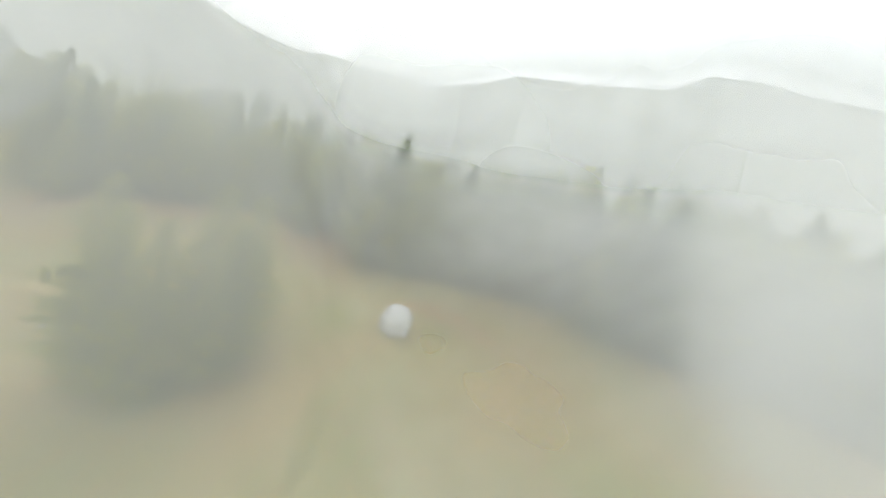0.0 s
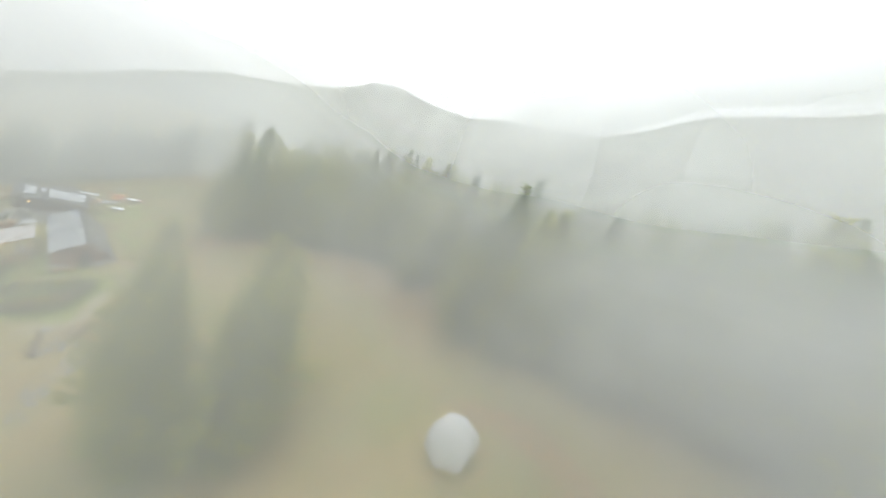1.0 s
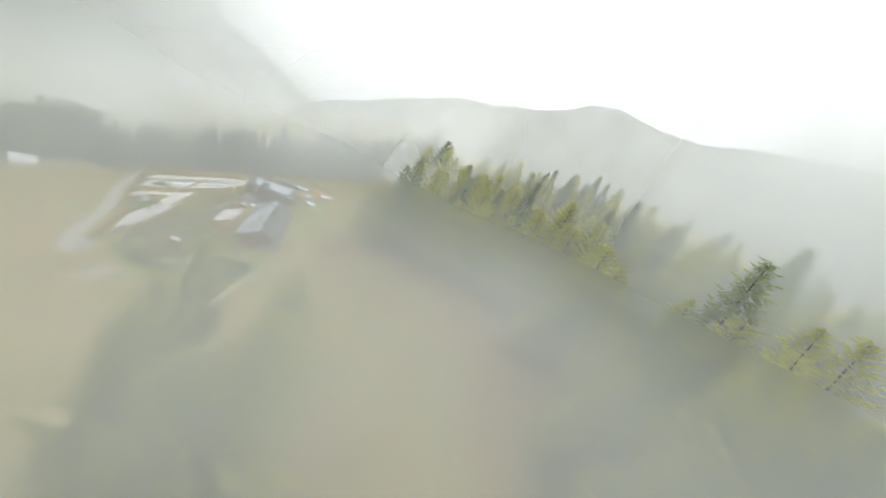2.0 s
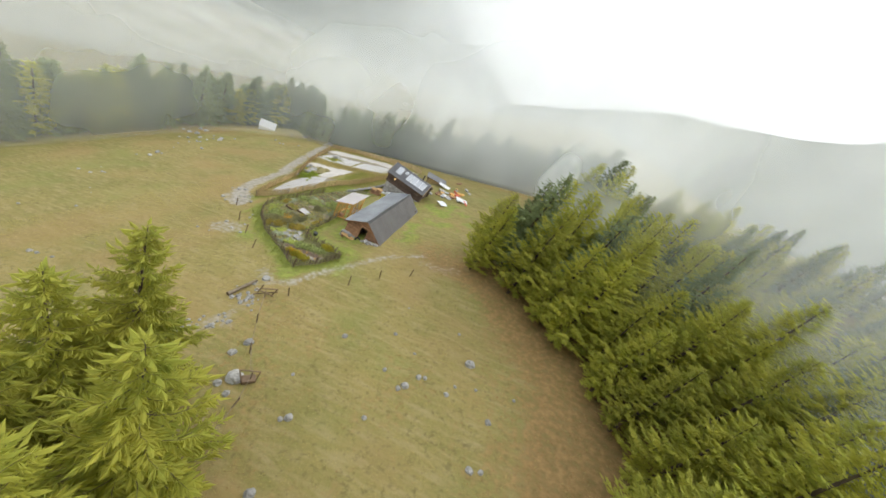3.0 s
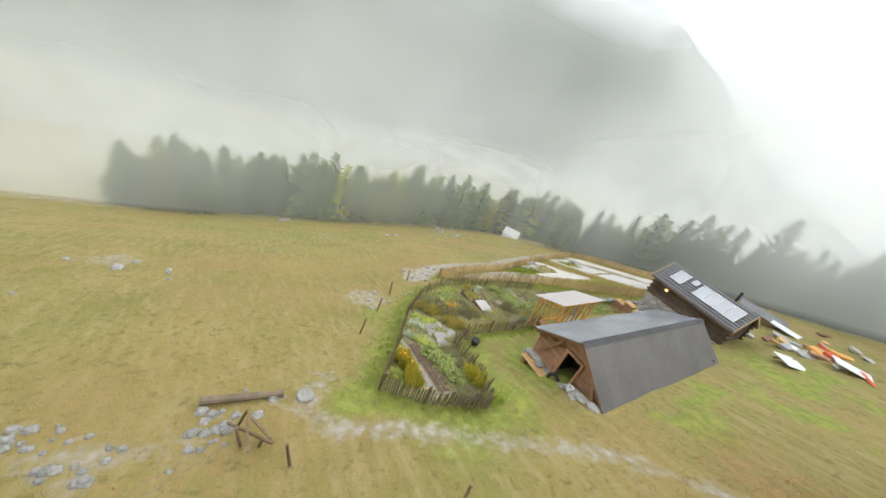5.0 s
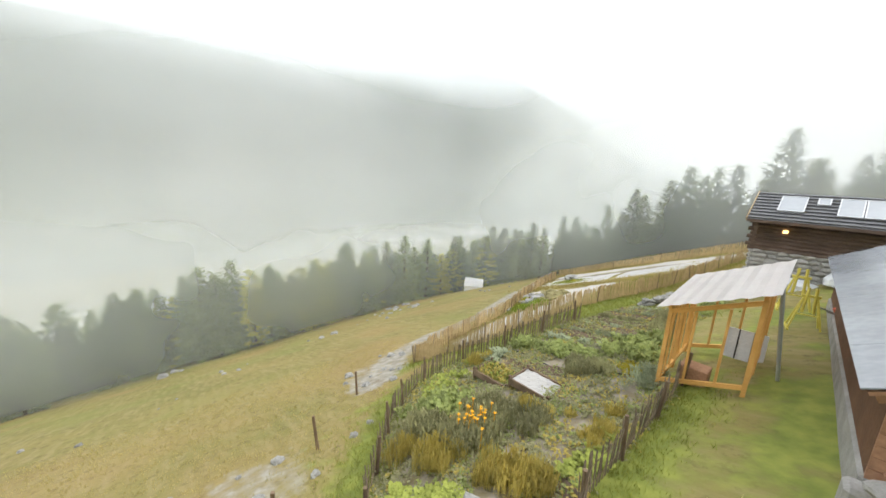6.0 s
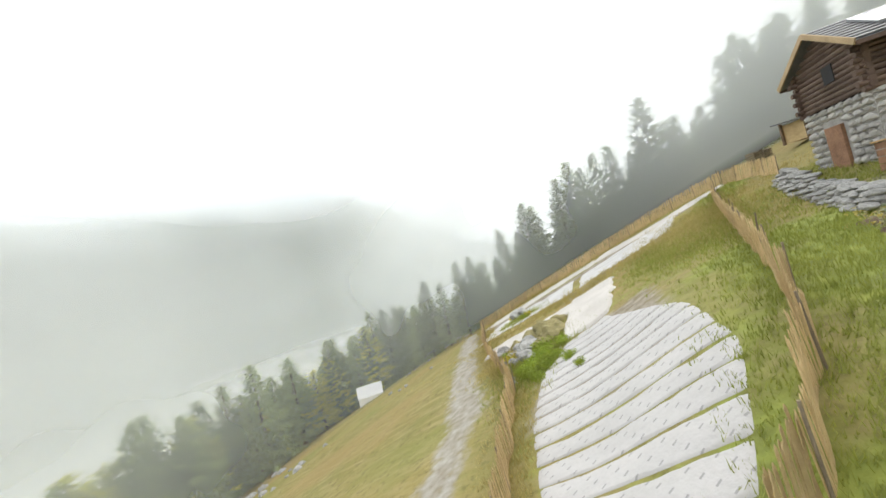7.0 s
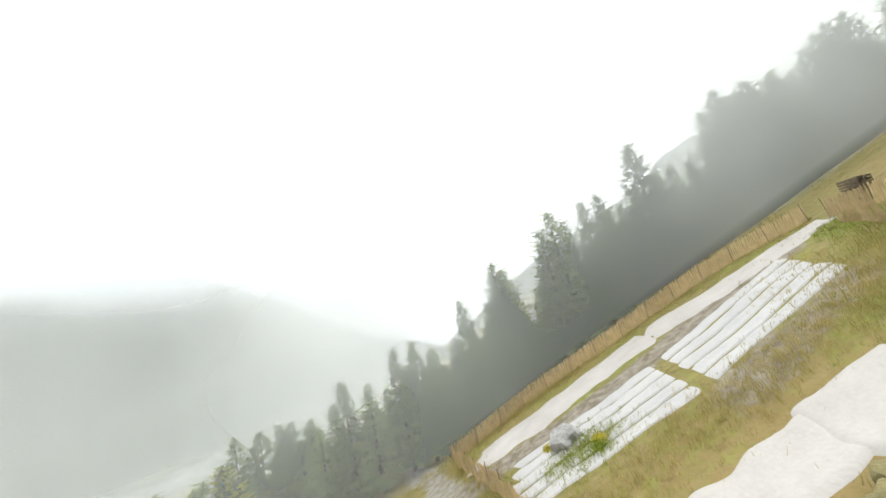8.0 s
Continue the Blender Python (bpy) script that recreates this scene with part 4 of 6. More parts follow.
    lamp.use_nodes = True
    p = lamp.node_tree.nodes["Principled BSDF"]
    p.inputs["Base Color"].default_value = (0.9, 0.6, 0.25, 1)
    p.inputs["Emission Color"].default_value = (1.0, 0.62, 0.22, 1)
    p.inputs["Emission Strength"].default_value = 2.0
    bm = bmesh.new()
    box(bm, -2.05, -2.02, -0.62, -1.85, -1.9, -0.46, bevel=0.02)
    part("wall_lamp", bm, lamp, ch, "small glowing amber wall lamp")
    return base


build_chalet()


# ---------------------------------------------------------------- plots
M_PALE = material("weathered_grey_paling", (0.27, 0.215, 0.15), (0.16, 0.125, 0.085), scale=3, per_object=0.25)
M_TAN = material("tan_split_paling", (0.60, 0.45, 0.24), (0.44, 0.32, 0.16), scale=3, per_object=0.15)
M_POST = material("fence_post", (0.23, 0.16, 0.10), (0.13, 0.09, 0.06), scale=3, per_object=0.2)


def along(line, step):
    """Points at even steps along a polyline, with the way it runs."""
    out, left = [], 0.0
    for (ax, ay), (bx, by) in zip(line, line[1:]):
        n = math.hypot(bx - ax, by - ay)
        d = left
        while d < n:
            out.append((ax + (bx - ax) * d / n, ay + (by - ay) * d / n, (bx - ax) / n, (by - ay) / n))
            d += step
        left = d - n
    return out


def pale_mesh(name, w, h, t, mat):
    bm = bmesh.new()
    vs = [bm.verts.new(p) for p in ((-w / 2, -t, -0.1), (w / 2, -t, -0.1), (w / 2, -t, h - w), (0, -t, h), (-w / 2, -t, h - w))]
    f = bm.faces.new(vs)
    r = bmesh.ops.extrude_face_region(bm, geom=[f])
    bmesh.ops.translate(bm, vec=(0, 2 * t, 0), verts=[v for v in r["geom"] if isinstance(v, bmesh.types.BMVert)])
    bmesh.ops.recalc_face_normals(bm, faces=bm.faces)
    me = bpy.data.meshes.new(name)
    bm.to_mesh(me)
    bm.free()
    me.materials.append(mat)
    return me


def post_mesh(name, r, h, mat):
    bm = bmesh.new()
    rod(bm, (0, 0, -0.3), (0, 0, h), r, r * 0.85, 7)
    me = bpy.data.meshes.new(name)
    bm.to_mesh(me)
    bm.free()
    me.materials.append(mat)
    return me


def joined(name, meshes_at, mat, parent, label=""):
    """Many alike small pieces in one mesh."""
    verts, faces = [], []
    for me, m in meshes_at:
        b = len(verts)
        verts.extend(tuple(m @ v.co) for v in me.vertices)
        faces.extend(tuple(b + i for i in p.vertices) for p in me.polygons)
    ob = mesh_object(name, verts, faces, mat, parent)
    if label:
        ob["label"] = label
    return tagged(ob, kind="stuff")


def garden_fence():
    rnd = random.Random(21)
    posts = post_mesh("post", 0.05, 1.15, M_POST)
    pales = [pale_mesh("pale", w, h, 0.008, M_PALE) for w, h in ((0.055, 0.92), (0.06, 0.98), (0.05, 0.86))]
    made, rest = 0, []
    fence = thing("garden_fence", Matrix(), "grey weathered split-paling fence round the vegetable garden", "fence")
    for line in (GARDEN[:-2], GARDEN_FRONT):
        for x, y, dx, dy in along(line, 2.0):
            ob = new("post", posts)
            ob.parent = fence
            ob.matrix_world = pose(x, y, rough(x, y), rnd.uniform(-5, 5), rnd.uniform(-5, 5), 0)
        for x, y, dx, dy in along(line, 0.125):
            a = math.degrees(math.atan2(dy, dx))
            m = pose(x - dy * 0.05, y + dx * 0.05, rough(x, y) - rnd.uniform(0, 0.06), rnd.uniform(-5, 5), rnd.uniform(-4, 4), a)
            me = rnd.choice(pales)
            if made < 300 and y < 61.5 and x > -35:
                ob = new("pale", me)
                ob.parent = fence
                ob.matrix_world = m
                made += 1
            else:
                rest.append((me, m))
    joined("far_paling", rest, M_PALE, fence)
    for line in (GARDEN[:-2], GARDEN_FRONT):
        for h in (0.25, 0.72):
            bm = bmesh.new()
            strand(bm, [(p[0] - p[3] * 0.03, p[1] + p[2] * 0.03, rough(p[0], p[1]) + h) for p in along(line, 0.9)], 0.007)
            part("binding_wire", bm, M_POST, fence)


def field_fence():
    rnd = random.Random(22)
    posts = post_mesh("post", 0.022, 1.12, M_PALE)
    pale = pale_mesh("pale", 0.052, 0.98, 0.005, M_TAN)
    tall = pale_mesh("pale", 0.047, 1.06, 0.005, M_TAN)
    for name, line in (("lower", FIELD_LOW), ("upper", FIELD_TOP), ("near", FIELD_NEAR), ("east", FIELD_EAST)):
        fence = thing("field_fence", Matrix(), "light tan split-paling fence round the covered crop rows", "fence", "fences of the field")
        pts = along(line, 1.9)
        for x, y, dx, dy in pts:
            ob = new("post", posts)
            ob.parent = fence
            ob.matrix_world = pose(x, y, rough(x, y), rnd.uniform(-6, 6), rnd.uniform(-8, 4), 0)
        # one roll of palings from post to post
        spans = list(zip(pts, pts[1:]))
        for (ax, ay, dx, dy), (bx, by, _, _) in spans:
            n = 36
            items = []
            for i in range(n):
                q = (i + 0.5) / n
                x, y = ax + (bx - ax) * q, ay + (by - ay) * q
                sway = 0.06 * math.sin(q * math.pi * 2 + ax)
                items.append((rnd.choice((pale, tall)), pose(x - dy * (0.05 + sway), y + dx * (0.05 + sway), rough(x, y) + 0.02 - 0.05 * math.sin(q * math.pi), rnd.uniform(-3, 3) - 4, rnd.uniform(-3, 3), math.degrees(math.atan2(by - ay, bx - ax)))))
            verts, faces = [], []
            for me, m in items:
                b = len(verts)
                verts.extend(tuple(m @ v.co) for v in me.vertices)
                faces.extend(tuple(b + k for k in p.vertices) for p in me.polygons)
            tagged(mesh_object("paling_roll", verts, faces, M_TAN, fence), kind="stuff")


garden_fence()
field_fence()


def sheet(name, corners, nu, nv, mat, label, category, group="", lift=0.05, ragged=0.15, seed=0, hump=0.0, kind=""):
    """A cloth spread on the ground between four plan corners, with wandering edges, creases and a turned-down hem."""
    (ax, ay), (bx, by), (cx, cy), (dx, dy) = corners
    verts, faces = [], []
    for j in range(nv + 1):
        for i in range(nu + 1):
            u, v = i / nu, j / nv
            x = (ax * (1 - u) + bx * u) * (1 - v) + (dx * (1 - u) + cx * u) * v
            y = (ay * (1 - u) + by * u) * (1 - v) + (dy * (1 - u) + cy * u) * v
            e = min(u, 1 - u, v, 1 - v)
            k = ragged * smooth01(0.2, 0, e)
            x += k * noise.noise((x * 0.8, y * 0.8, seed)) * 2
            y += k * noise.noise((x * 0.8, y * 0.8, seed + 5)) * 2
            rim = i in (0, nu) or j in (0, nv)
            z = rough(x, y) + (-0.03 if rim else lift + 0.035 * noise.noise((x * 1.6, y * 1.6, seed)) + 0.02 * noise.noise((x * 5, y * 5, seed)) + hump * math.sin(math.pi * v))
            verts.append((x, y, z))
    for j in range(nv):
        for i in range(nu):
            a = j * (nu + 1) + i
            faces.append((a, a + 1, a + nu + 2, a + nu + 1))
    ob = mesh_object(name, verts, faces, mat, smooth=True)
    return tagged(ob, label, category, group, kind)


def fleece_ticks():
    """White fleece with rows of short planting slits."""
    m = material("slit_fleece", (0.48, 0.46, 0.435), (0.41, 0.395, 0.37), scale=0.8, rough=0.9)
    nt = m.node_tree
    b = nt.nodes["Principled BSDF"]
    src = b.inputs["Base Color"].links[0].from_socket
    co = nt.nodes.new("ShaderNodeTexCoord")
    rot = nt.nodes.new("ShaderNodeMapping")
    rot.inputs["Rotation"].default_value = (0, 0, radians(-37))
    nt.links.new(co.outputs["Object"], rot.inputs["Vector"])
    axes = nt.nodes.new("ShaderNodeSeparateXYZ")
    nt.links.new(rot.outputs[0], axes.inputs[0])

    def repeat(socket, pitch, share):
        # 1 over a share of every stretch of the pitch
        times = nt.nodes.new("ShaderNodeMath")
        times.operation = "DIVIDE"
        times.inputs[1].default_value = pitch
        part_of = nt.nodes.new("ShaderNodeMath")
        part_of.operation = "FRACT"
        below = nt.nodes.new("ShaderNodeMath")
        below.operation = "LESS_THAN"
        below.inputs[1].default_value = share
        nt.links.new(socket, times.inputs[0])
        nt.links.new(times.outputs[0], part_of.inputs[0])
        nt.links.new(part_of.outputs[0], below.inputs[0])
        return below.outputs[0]

    mul = nt.nodes.new("ShaderNodeMath")
    mul.operation = "MULTIPLY"
    nt.links.new(repeat(axes.outputs["X"], 0.33, 0.3), mul.inputs[0])
    nt.links.new(repeat(axes.outputs["Y"], 0.25, 0.14), mul.inputs[1])
    mix = nt.nodes.new("ShaderNodeMix")
    mix.data_type = "RGBA"
    mix.inputs["B"].default_value = (0.29, 0.28, 0.265, 1)
    nt.links.new(mul.outputs[0], mix.inputs["Factor"])
    nt.links.new(src, mix.inputs["A"])
    nt.links.new(mix.outputs["Result"], b.inputs["Base Color"])
    return m


M_SLIT = fleece_ticks()
M_CREAM = material("cream_ground_cloth", (0.56, 0.525, 0.475), (0.45, 0.42, 0.375), scale=0.7, rough=0.9)


def crop_rows():
    # slanting rows of slit fleece beside the near fence, running up the bank
    def between(v, table):
        for (a, p), (b, q) in zip(table, table[1:]):
            if v <= b:
                return p + (q - p) * max(0, v - a) / (b - a)
        return table[-1][1]

    low = ((61.5, -37.3), (64, -38.3), (66.6, -38.9), (70.5, -39.2), (72.6, -38.2))
    top = ((61.0, -35.1), (62.6, -34.5), (64.6, -33.9), (68, -34.1), (70.5, -35.2), (73.4, -36.6))
    for k in range(15):
        q = k / 14
        y0 = 61.8 + 0.73 * k
        y1 = y0 + (0.67 if k < 4 else 0.63)
        d0, d1 = -0.9 + 1.2 * q, -0.9 + 1.2 * (q + 0.07)
        p = [(between(y0, low), y0), (between(y0 + d0, top), y0 + d0), (between(y1 + d1, top), y1 + d1), (between(y1, low), y1)]
        sheet("crop_cover", p, 24, 18, M_SLIT, "strip of white slit fleece over a planted row", "crop cover", "slanting fleece rows", 0.035, 0.02, k, 0.02)
    # level rows of fleece in two blocks
    for k in range(5):
        y0, y1 = 83.0 + 0.88 * k, 83.0 + 0.88 * k + 0.80
        sheet("crop_cover", [(-46.9 + 0.35 * k - k * 0.1, y0 + 0.1), (-38.6, y0), (-38.6, y1), (-47.2 + 0.2 * k, y1 + 0.1)], 26, 14, M_FLEECE, "long strip of white fleece over a planted row", "crop cover", "level fleece rows", 0.05, 0.05, 20 + k, 0.02)
        sheet("crop_cover", [(-38.2, y0), (-31.6 + 0.25 * k, y0 + 0.6 + 0.04 * k), (-31.4 + 0.25 * k, y1 + 0.6 + 0.04 * k), (-38.2, y1)], 22, 14, M_FLEECE, "long strip of white fleece over a planted row", "crop cover", "level fleece rows", 0.05, 0.05, 30 + k, 0.02)
    sheet("ground_cloth", [(-49.0, 89.4), (-36.8, 89.1), (-36.8, 92.3), (-48.4, 92.6)], 40, 10, M_CREAM, "long cream ground cloth spread by the upper fence", "ground cloth", lift=0.06, ragged=0.3, seed=41)
    sheet("ground_cloth", [(-36.75, 89.1), (-27.0, 87.6), (-27.2, 89.2), (-36.75, 92.3)], 34, 8, M_CREAM, "long cream ground cloth narrowing towards the upper corner", "ground cloth", lift=0.06, ragged=0.3, seed=42)
    sheet("ground_cloth", [(-44.3, 77.2), (-38.3, 77.4), (-38.3, 79.5), (-44.5, 79.3)], 44, 12, M_CREAM, "cream ground cloth spread along the rocks of the field", "ground cloth", lift=0.10, ragged=0.22, seed=43)
    sheet("ground_cloth", [(-38.5, 72.9), (-36.2, 73.2), (-35.6, 79.6), (-38.7, 79.6)], 18, 40, M_CREAM, "wide cream ground cloth spread on the grass", "ground cloth", lift=0.15, ragged=0.22, seed=44)


crop_rows()


# ---------------------------------------------------------------- things
M_STRAW = material("dull_straw", (0.42, 0.33, 0.17), (0.22, 0.20, 0.08), scale=5, fine=5, bump=0.8)
M_ROCK = material("lichen_rock", (0.40, 0.39, 0.36), (0.20, 0.195, 0.18), scale=1.6, fine=8, bump=0.8, per_object=0.15)
M_POLY = material("milky_roof_sheet", (0.82, 0.79, 0.77), (0.7, 0.66, 0.64), scale=1.0, rough=0.4)
M_TIMBER = material("orange_new_timber", (0.74, 0.42, 0.13), (0.58, 0.31, 0.08), scale=2.5, per_object=0.12)
M_YPAINT = material("yellow_paint", (0.72, 0.62, 0.12), (0.55, 0.45, 0.08), scale=4, rough=0.5)
M_RED = material("red_plastic", (0.62, 0.12, 0.05), (0.5, 0.09, 0.04), scale=4, rough=0.45)
M_GREYPOLE = material("galvanised_pole", (0.45, 0.47, 0.49), (0.36, 0.38, 0.40), scale=3, rough=0.45, metal=0.5)
M_EARTH = material("dug_brown_earth", (0.24, 0.17, 0.115), (0.11, 0.078, 0.052), scale=4, fine=9, bump=0.9)
M_BLACK = material("black_plastic", (0.03, 0.032, 0.032), (0.02, 0.02, 0.02), scale=3, rough=0.5)


def boulders():
    shapes = [stone_mesh("boulder", 100 + i, M_ROCK, 0.75, 3) for i in range(6)]
    rnd = random.Random(31)

    def put(x, y, s, label="grey lichen-covered boulder lying in the pasture", group="boulders of the pasture", name="boulder", size=1.05):
        ob = new(name, rnd.choice(shapes))
        ob.matrix_world = Matrix.Translation((x, y, rough(x, y) + 0.07 * s)) @ Euler((rnd.uniform(-0.2, 0.2), rnd.uniform(-0.2, 0.2), rnd.uniform(0, 6.28))).to_matrix().to_4x4() @ Matrix.Scale(s * size, 4)
        tagged(ob, label, "rock", group)

    for x, y, s in ((-2.7, 44.6, 0.75), (-16.8, 37.7, 0.6), (-16.9, 36.5, 0.5), (-15.1, 35.0, 0.95), (-15.6, 34.2, 0.45), (-14.6, 33.9, 0.4), (-11.9, 41.9, 0.4), (-6.0, 40.0, 0.5), (-6.3, 39.6, 0.35), (-5.5, 41.2, 0.4), (-5.1, 41.4, 0.3), (-10.6, 34.4, 0.45), (-10.9, 34.1, 0.3), (-7.8, 40.5, 0.3), (-3.3, 40.9, 0.35), (-0.2, 40.3, 0.4), (-0.4, 36.7, 0.45), (0.2, 36.9, 0.3), (-8.9, 44.4, 0.3), (-9.3, 30.4, 0.5), (-3.0, 41.9, 0.25), (-7.0, 36.5, 0.3), (-12.5, 37.0, 0.22), (-4.5, 47.5, 0.25), (-9.5, 48.2, 0.2), (-6.7, 43.2, 0.22), (-1.6, 42.5, 0.25), (1.0, 43.0, 0.22)):
        put(x, y, s)
    # stones of the meadow and its outcrops
    for cx, cy, spread, n, big in ((-75.8, 47.9, 0.9, 3, 1.1), (-62.9, 63.0, 1.4, 5, 0.6), (-70.0, 79.0, 3.8, 16, 0.9), (-66.5, 73.0, 1.6, 5, 0.5), (-38.6, 57.4, 1.3, 12, 0.45), (-32.2, 50.2, 1.2, 9, 0.4), (-41.5, 33.0, 1.0, 4, 0.8), (-33, 28.5, 2.0, 5, 0.4), (-37.5, 36.7, 0.8, 3, 0.4), (-58, 52, 2.0, 5, 0.35), (-50, 44, 2.5, 4, 0.3), (-62, 100, 2.5, 8, 0.5), (-57, 90, 2.0, 5, 0.4)):
        for i in range(n):
            put(cx + rnd.gauss(0, spread), cy + rnd.gauss(0, spread * 1.2), big * rnd.uniform(0.4, 1.1), "pale grey stone half sunk in the meadow", "stones of the meadow")
    # pale stones cleared along the pasture edge
    strip = along([(-22.8, 33.4), (-21.6, 35.8), (-20.1, 38.2), (-20.7, 41.0), (-21.7, 43.4)], 0.1)
    for i in range(70):
        x, y = rnd.choice(strip)[:2]
        x, y = x + rnd.gauss(0, 0.6), y + rnd.gauss(0, 0.4)
        put(x, y, rnd.uniform(0.12, 0.38), "pale stone of a cleared heap along the pasture", "cleared stones", "field_stone")
    # a broken outcrop between the cloths, its crown grown over with dry moss
    for x, y, s in ((-42.7, 77.0, 0.8), (-42.9, 76.4, 0.6), (-42.3, 76.6, 0.5), (-42.5, 75.9, 0.7), (-40.6, 75.3, 1.1), (-40.3, 74.5, 1.2), (-40.9, 74.6, 0.7), (-40.5, 73.7, 0.9), (-41.2, 75.6, 0.8), (-41.5, 74.9, 0.6), (-40.9, 73.4, 0.5), (-40.1, 73.2, 0.6), (-41.3, 73.9, 0.5), (-40.8, 71.4, 0.5), (-40.5, 70.8, 0.4), (-41.9, 74.2, 0.45)):
        put(x, y, s, "broken grey rock of the outcrop in the field", "rocks of the field", size=1.0)
    moss = [stone_mesh("mossy_rock", 160 + i, material("dry_moss", (0.34, 0.29, 0.13), (0.17, 0.15, 0.065), scale=3, fine=10, bump=1.0), 0.7, 3) for i in range(2)]
    for i, (x, y, s) in enumerate(((-39.5, 75.9, 1.7), (-39.1, 75.0, 1.4), (-40.4, 76.0, 1.3), (-38.9, 76.5, 1.0), (-41.5, 76.2, 0.9), (-39.6, 74.2, 0.9))):
        ob = new("mossy_rock", moss[i % 2])
        ob.matrix_world = Matrix.Translation((x, y, rough(x, y) + 0.1)) @ Matrix.Rotation(1.3 * i, 4, "Z") @ Matrix.Scale(s, 4)
        tagged(ob, "rock of the outcrop grown over with dry tan moss", "rock", "rocks of the field")
    put(-43.6, 86.0, 1.5, "flat grey rock among the fleece rows", "rocks of the field")


boulders()


def dry_wall():
    """Dry stone bank below the chalet."""
    rnd = random.Random(33)
    w = thing("dry_stone_wall", Matrix(), "low dry stone wall holding the grassy bank", "wall")
    shapes = [stone_mesh("stone", 130 + i, M_ROCK, 0.55, 2) for i in range(4)]
    for k in range(230):
        q = rnd.random()
        x, y = -27.6 - 2.2 * (1 - q), 68.8 + 10.5 * q
        lay = rnd.randrange(4)
        ob = new("stone", rnd.choice(shapes))
        ob.parent = w
        x += rnd.gauss(0, 0.08) + 0.12 * lay
        ob.matrix_world = Matrix.Translation((x, y, rough(x, y) + 0.03 + 0.12 * lay)) @ Matrix.Rotation(rnd.uniform(-0.4, 0.4) + 1.35, 4, "Z") @ Matrix.Diagonal((rnd.uniform(0.3, 0.6), rnd.uniform(0.3, 0.45), rnd.uniform(0.25, 0.4), 1))


dry_wall()


def timber_frame():
    """New timber lean-to with a milky sheet roof."""
    base = at(-25.2, 61.7, 0.0, 3)
    z0 = base.translation.z
    t = thing("timber_shelter", base, "open shelter of new orange timber with a pale sheet roof", "shelter")
    xs, ys = (-0.95, 0.95), (-1.5, 0.0, 1.5)
    gz = lambda x, y: rough(*(base @ Vector((x, y, 0)))[:2]) - z0
    roof = lambda x, y: 2.75 + 0.45 * x + 0.06 * y
    for x in xs:
        for y in ys:
            bm = bmesh.new()
            beam(bm, (x, y, gz(x, y) - 0.1), (x, y, roof(x, y)), 0.1)
            part("post", bm, M_TIMBER, t)
    for x in xs:
        bm = bmesh.new()
        beam(bm, (x, -1.7, roof(x, -1.7)), (x, 1.7, roof(x, 1.7)), 0.09, 0.14)
        part("top_beam", bm, M_TIMBER, t)
        bm = bmesh.new()
        beam(bm, (x, -1.5, gz(x, -1.5) + 0.25), (x, 1.5, gz(x, 1.5) + 0.25), 0.08, 0.12)
        part("bottom_rail", bm, M_TIMBER, t)
        for a, b in ((-1.5, -0.75), (1.5, 0.75)):
            bm = bmesh.new()
            beam(bm, (x, a, 1.0), (x, b, roof(x, b) - 0.1), 0.07)
            part("brace", bm, M_TIMBER, t)
    for y in ys:
        bm = bmesh.new()
        beam(bm, (-0.95, y, roof(-0.95, y) - 0.2), (0.95, y, roof(0.95, y) - 0.2), 0.08, 0.12)
        part("cross_beam", bm, M_TIMBER, t)
    for y in (-1.5, 1.5):
        bm = bmesh.new()
        beam(bm, (-0.95, y, gz(-0.95, y) + 0.25), (0.95, y, gz(0.95, y) + 0.25), 0.08, 0.12)
        part("bottom_rail", bm, M_TIMBER, t)
        for x in (-0.35, 0.35):
            bm = bmesh.new()
            beam(bm, (x, y, gz(x, y) + 0.3), (x, y, roof(x, y) - 0.3), 0.06)
            part("stud", bm, M_TIMBER, t)
    for x in xs:
        for y in (-1.0, -0.5, 0.5, 1.0):
            bm = bmesh.new()
            beam(bm, (x, y, gz(x, y) + 0.3), (x, y, roof(x, y) - 0.05), 0.055)
            part("stud", bm, M_TIMBER, t)
    for k in range(4):
        bm = bmesh.new()
        n = 14
        y0, y1 = -2.0 + k * 1.0, -2.0 + (k + 1) * 1.0 + 0.06
        top, bot = [], []
        for i in range(n + 1):
            x = -1.2 + 2.4 * i / n
            for y, row in ((y0, top), (y1, bot)):
                row.append(bm.verts.new((x, y + 0.03 * math.sin(i * 2.1 + k), roof(x, y) + 0.11 + 0.008 * k + 0.015 * (-1) ** i)))
        for i in range(n):
            bm.faces.new((top[i], top[i + 1], bot[i + 1], bot[i]))
        bmesh.ops.solidify(bm, geom=bm.faces[:], thickness=0.008)
        part("roof_sheet", bm, M_POLY, t)
    # an old crate inside and a leaning grey pole
    c = thing("old_crate", base @ pose(-0.2, -1.0, gz(-0.2, -1.0)), "dark old wooden crate inside the shelter", "crate")
    bm = bmesh.new()
    box(bm, -0.35, -0.3, 0, 0.35, 0.3, 0.55, bevel=0.02)
    part("body", bm, M_BOARD, c)
    p = thing("leaning_pole", Matrix(), "grey metal pole leaning on the shelter roof", "pole")
    bm = bmesh.new()
    a = base @ Vector((1.15, -0.8, 3.2))
    b = Vector((-23.7, 61.5, rough(-23.7, 61.5)))
    rod(bm, a, b, 0.045, sides=8)
    part("tube", bm, M_GREYPOLE, p)
    s = thing("wall_panel", base @ pose(0.6, 0.9, gz(0.6, 0.9), -14, 0, 4), "pale panel in a dark frame leaning in the shelter", "panel")
    bm = bmesh.new()
    box(bm, -0.5, -0.02, 0.05, 0.5, 0.02, 1.0, bevel=0.01)
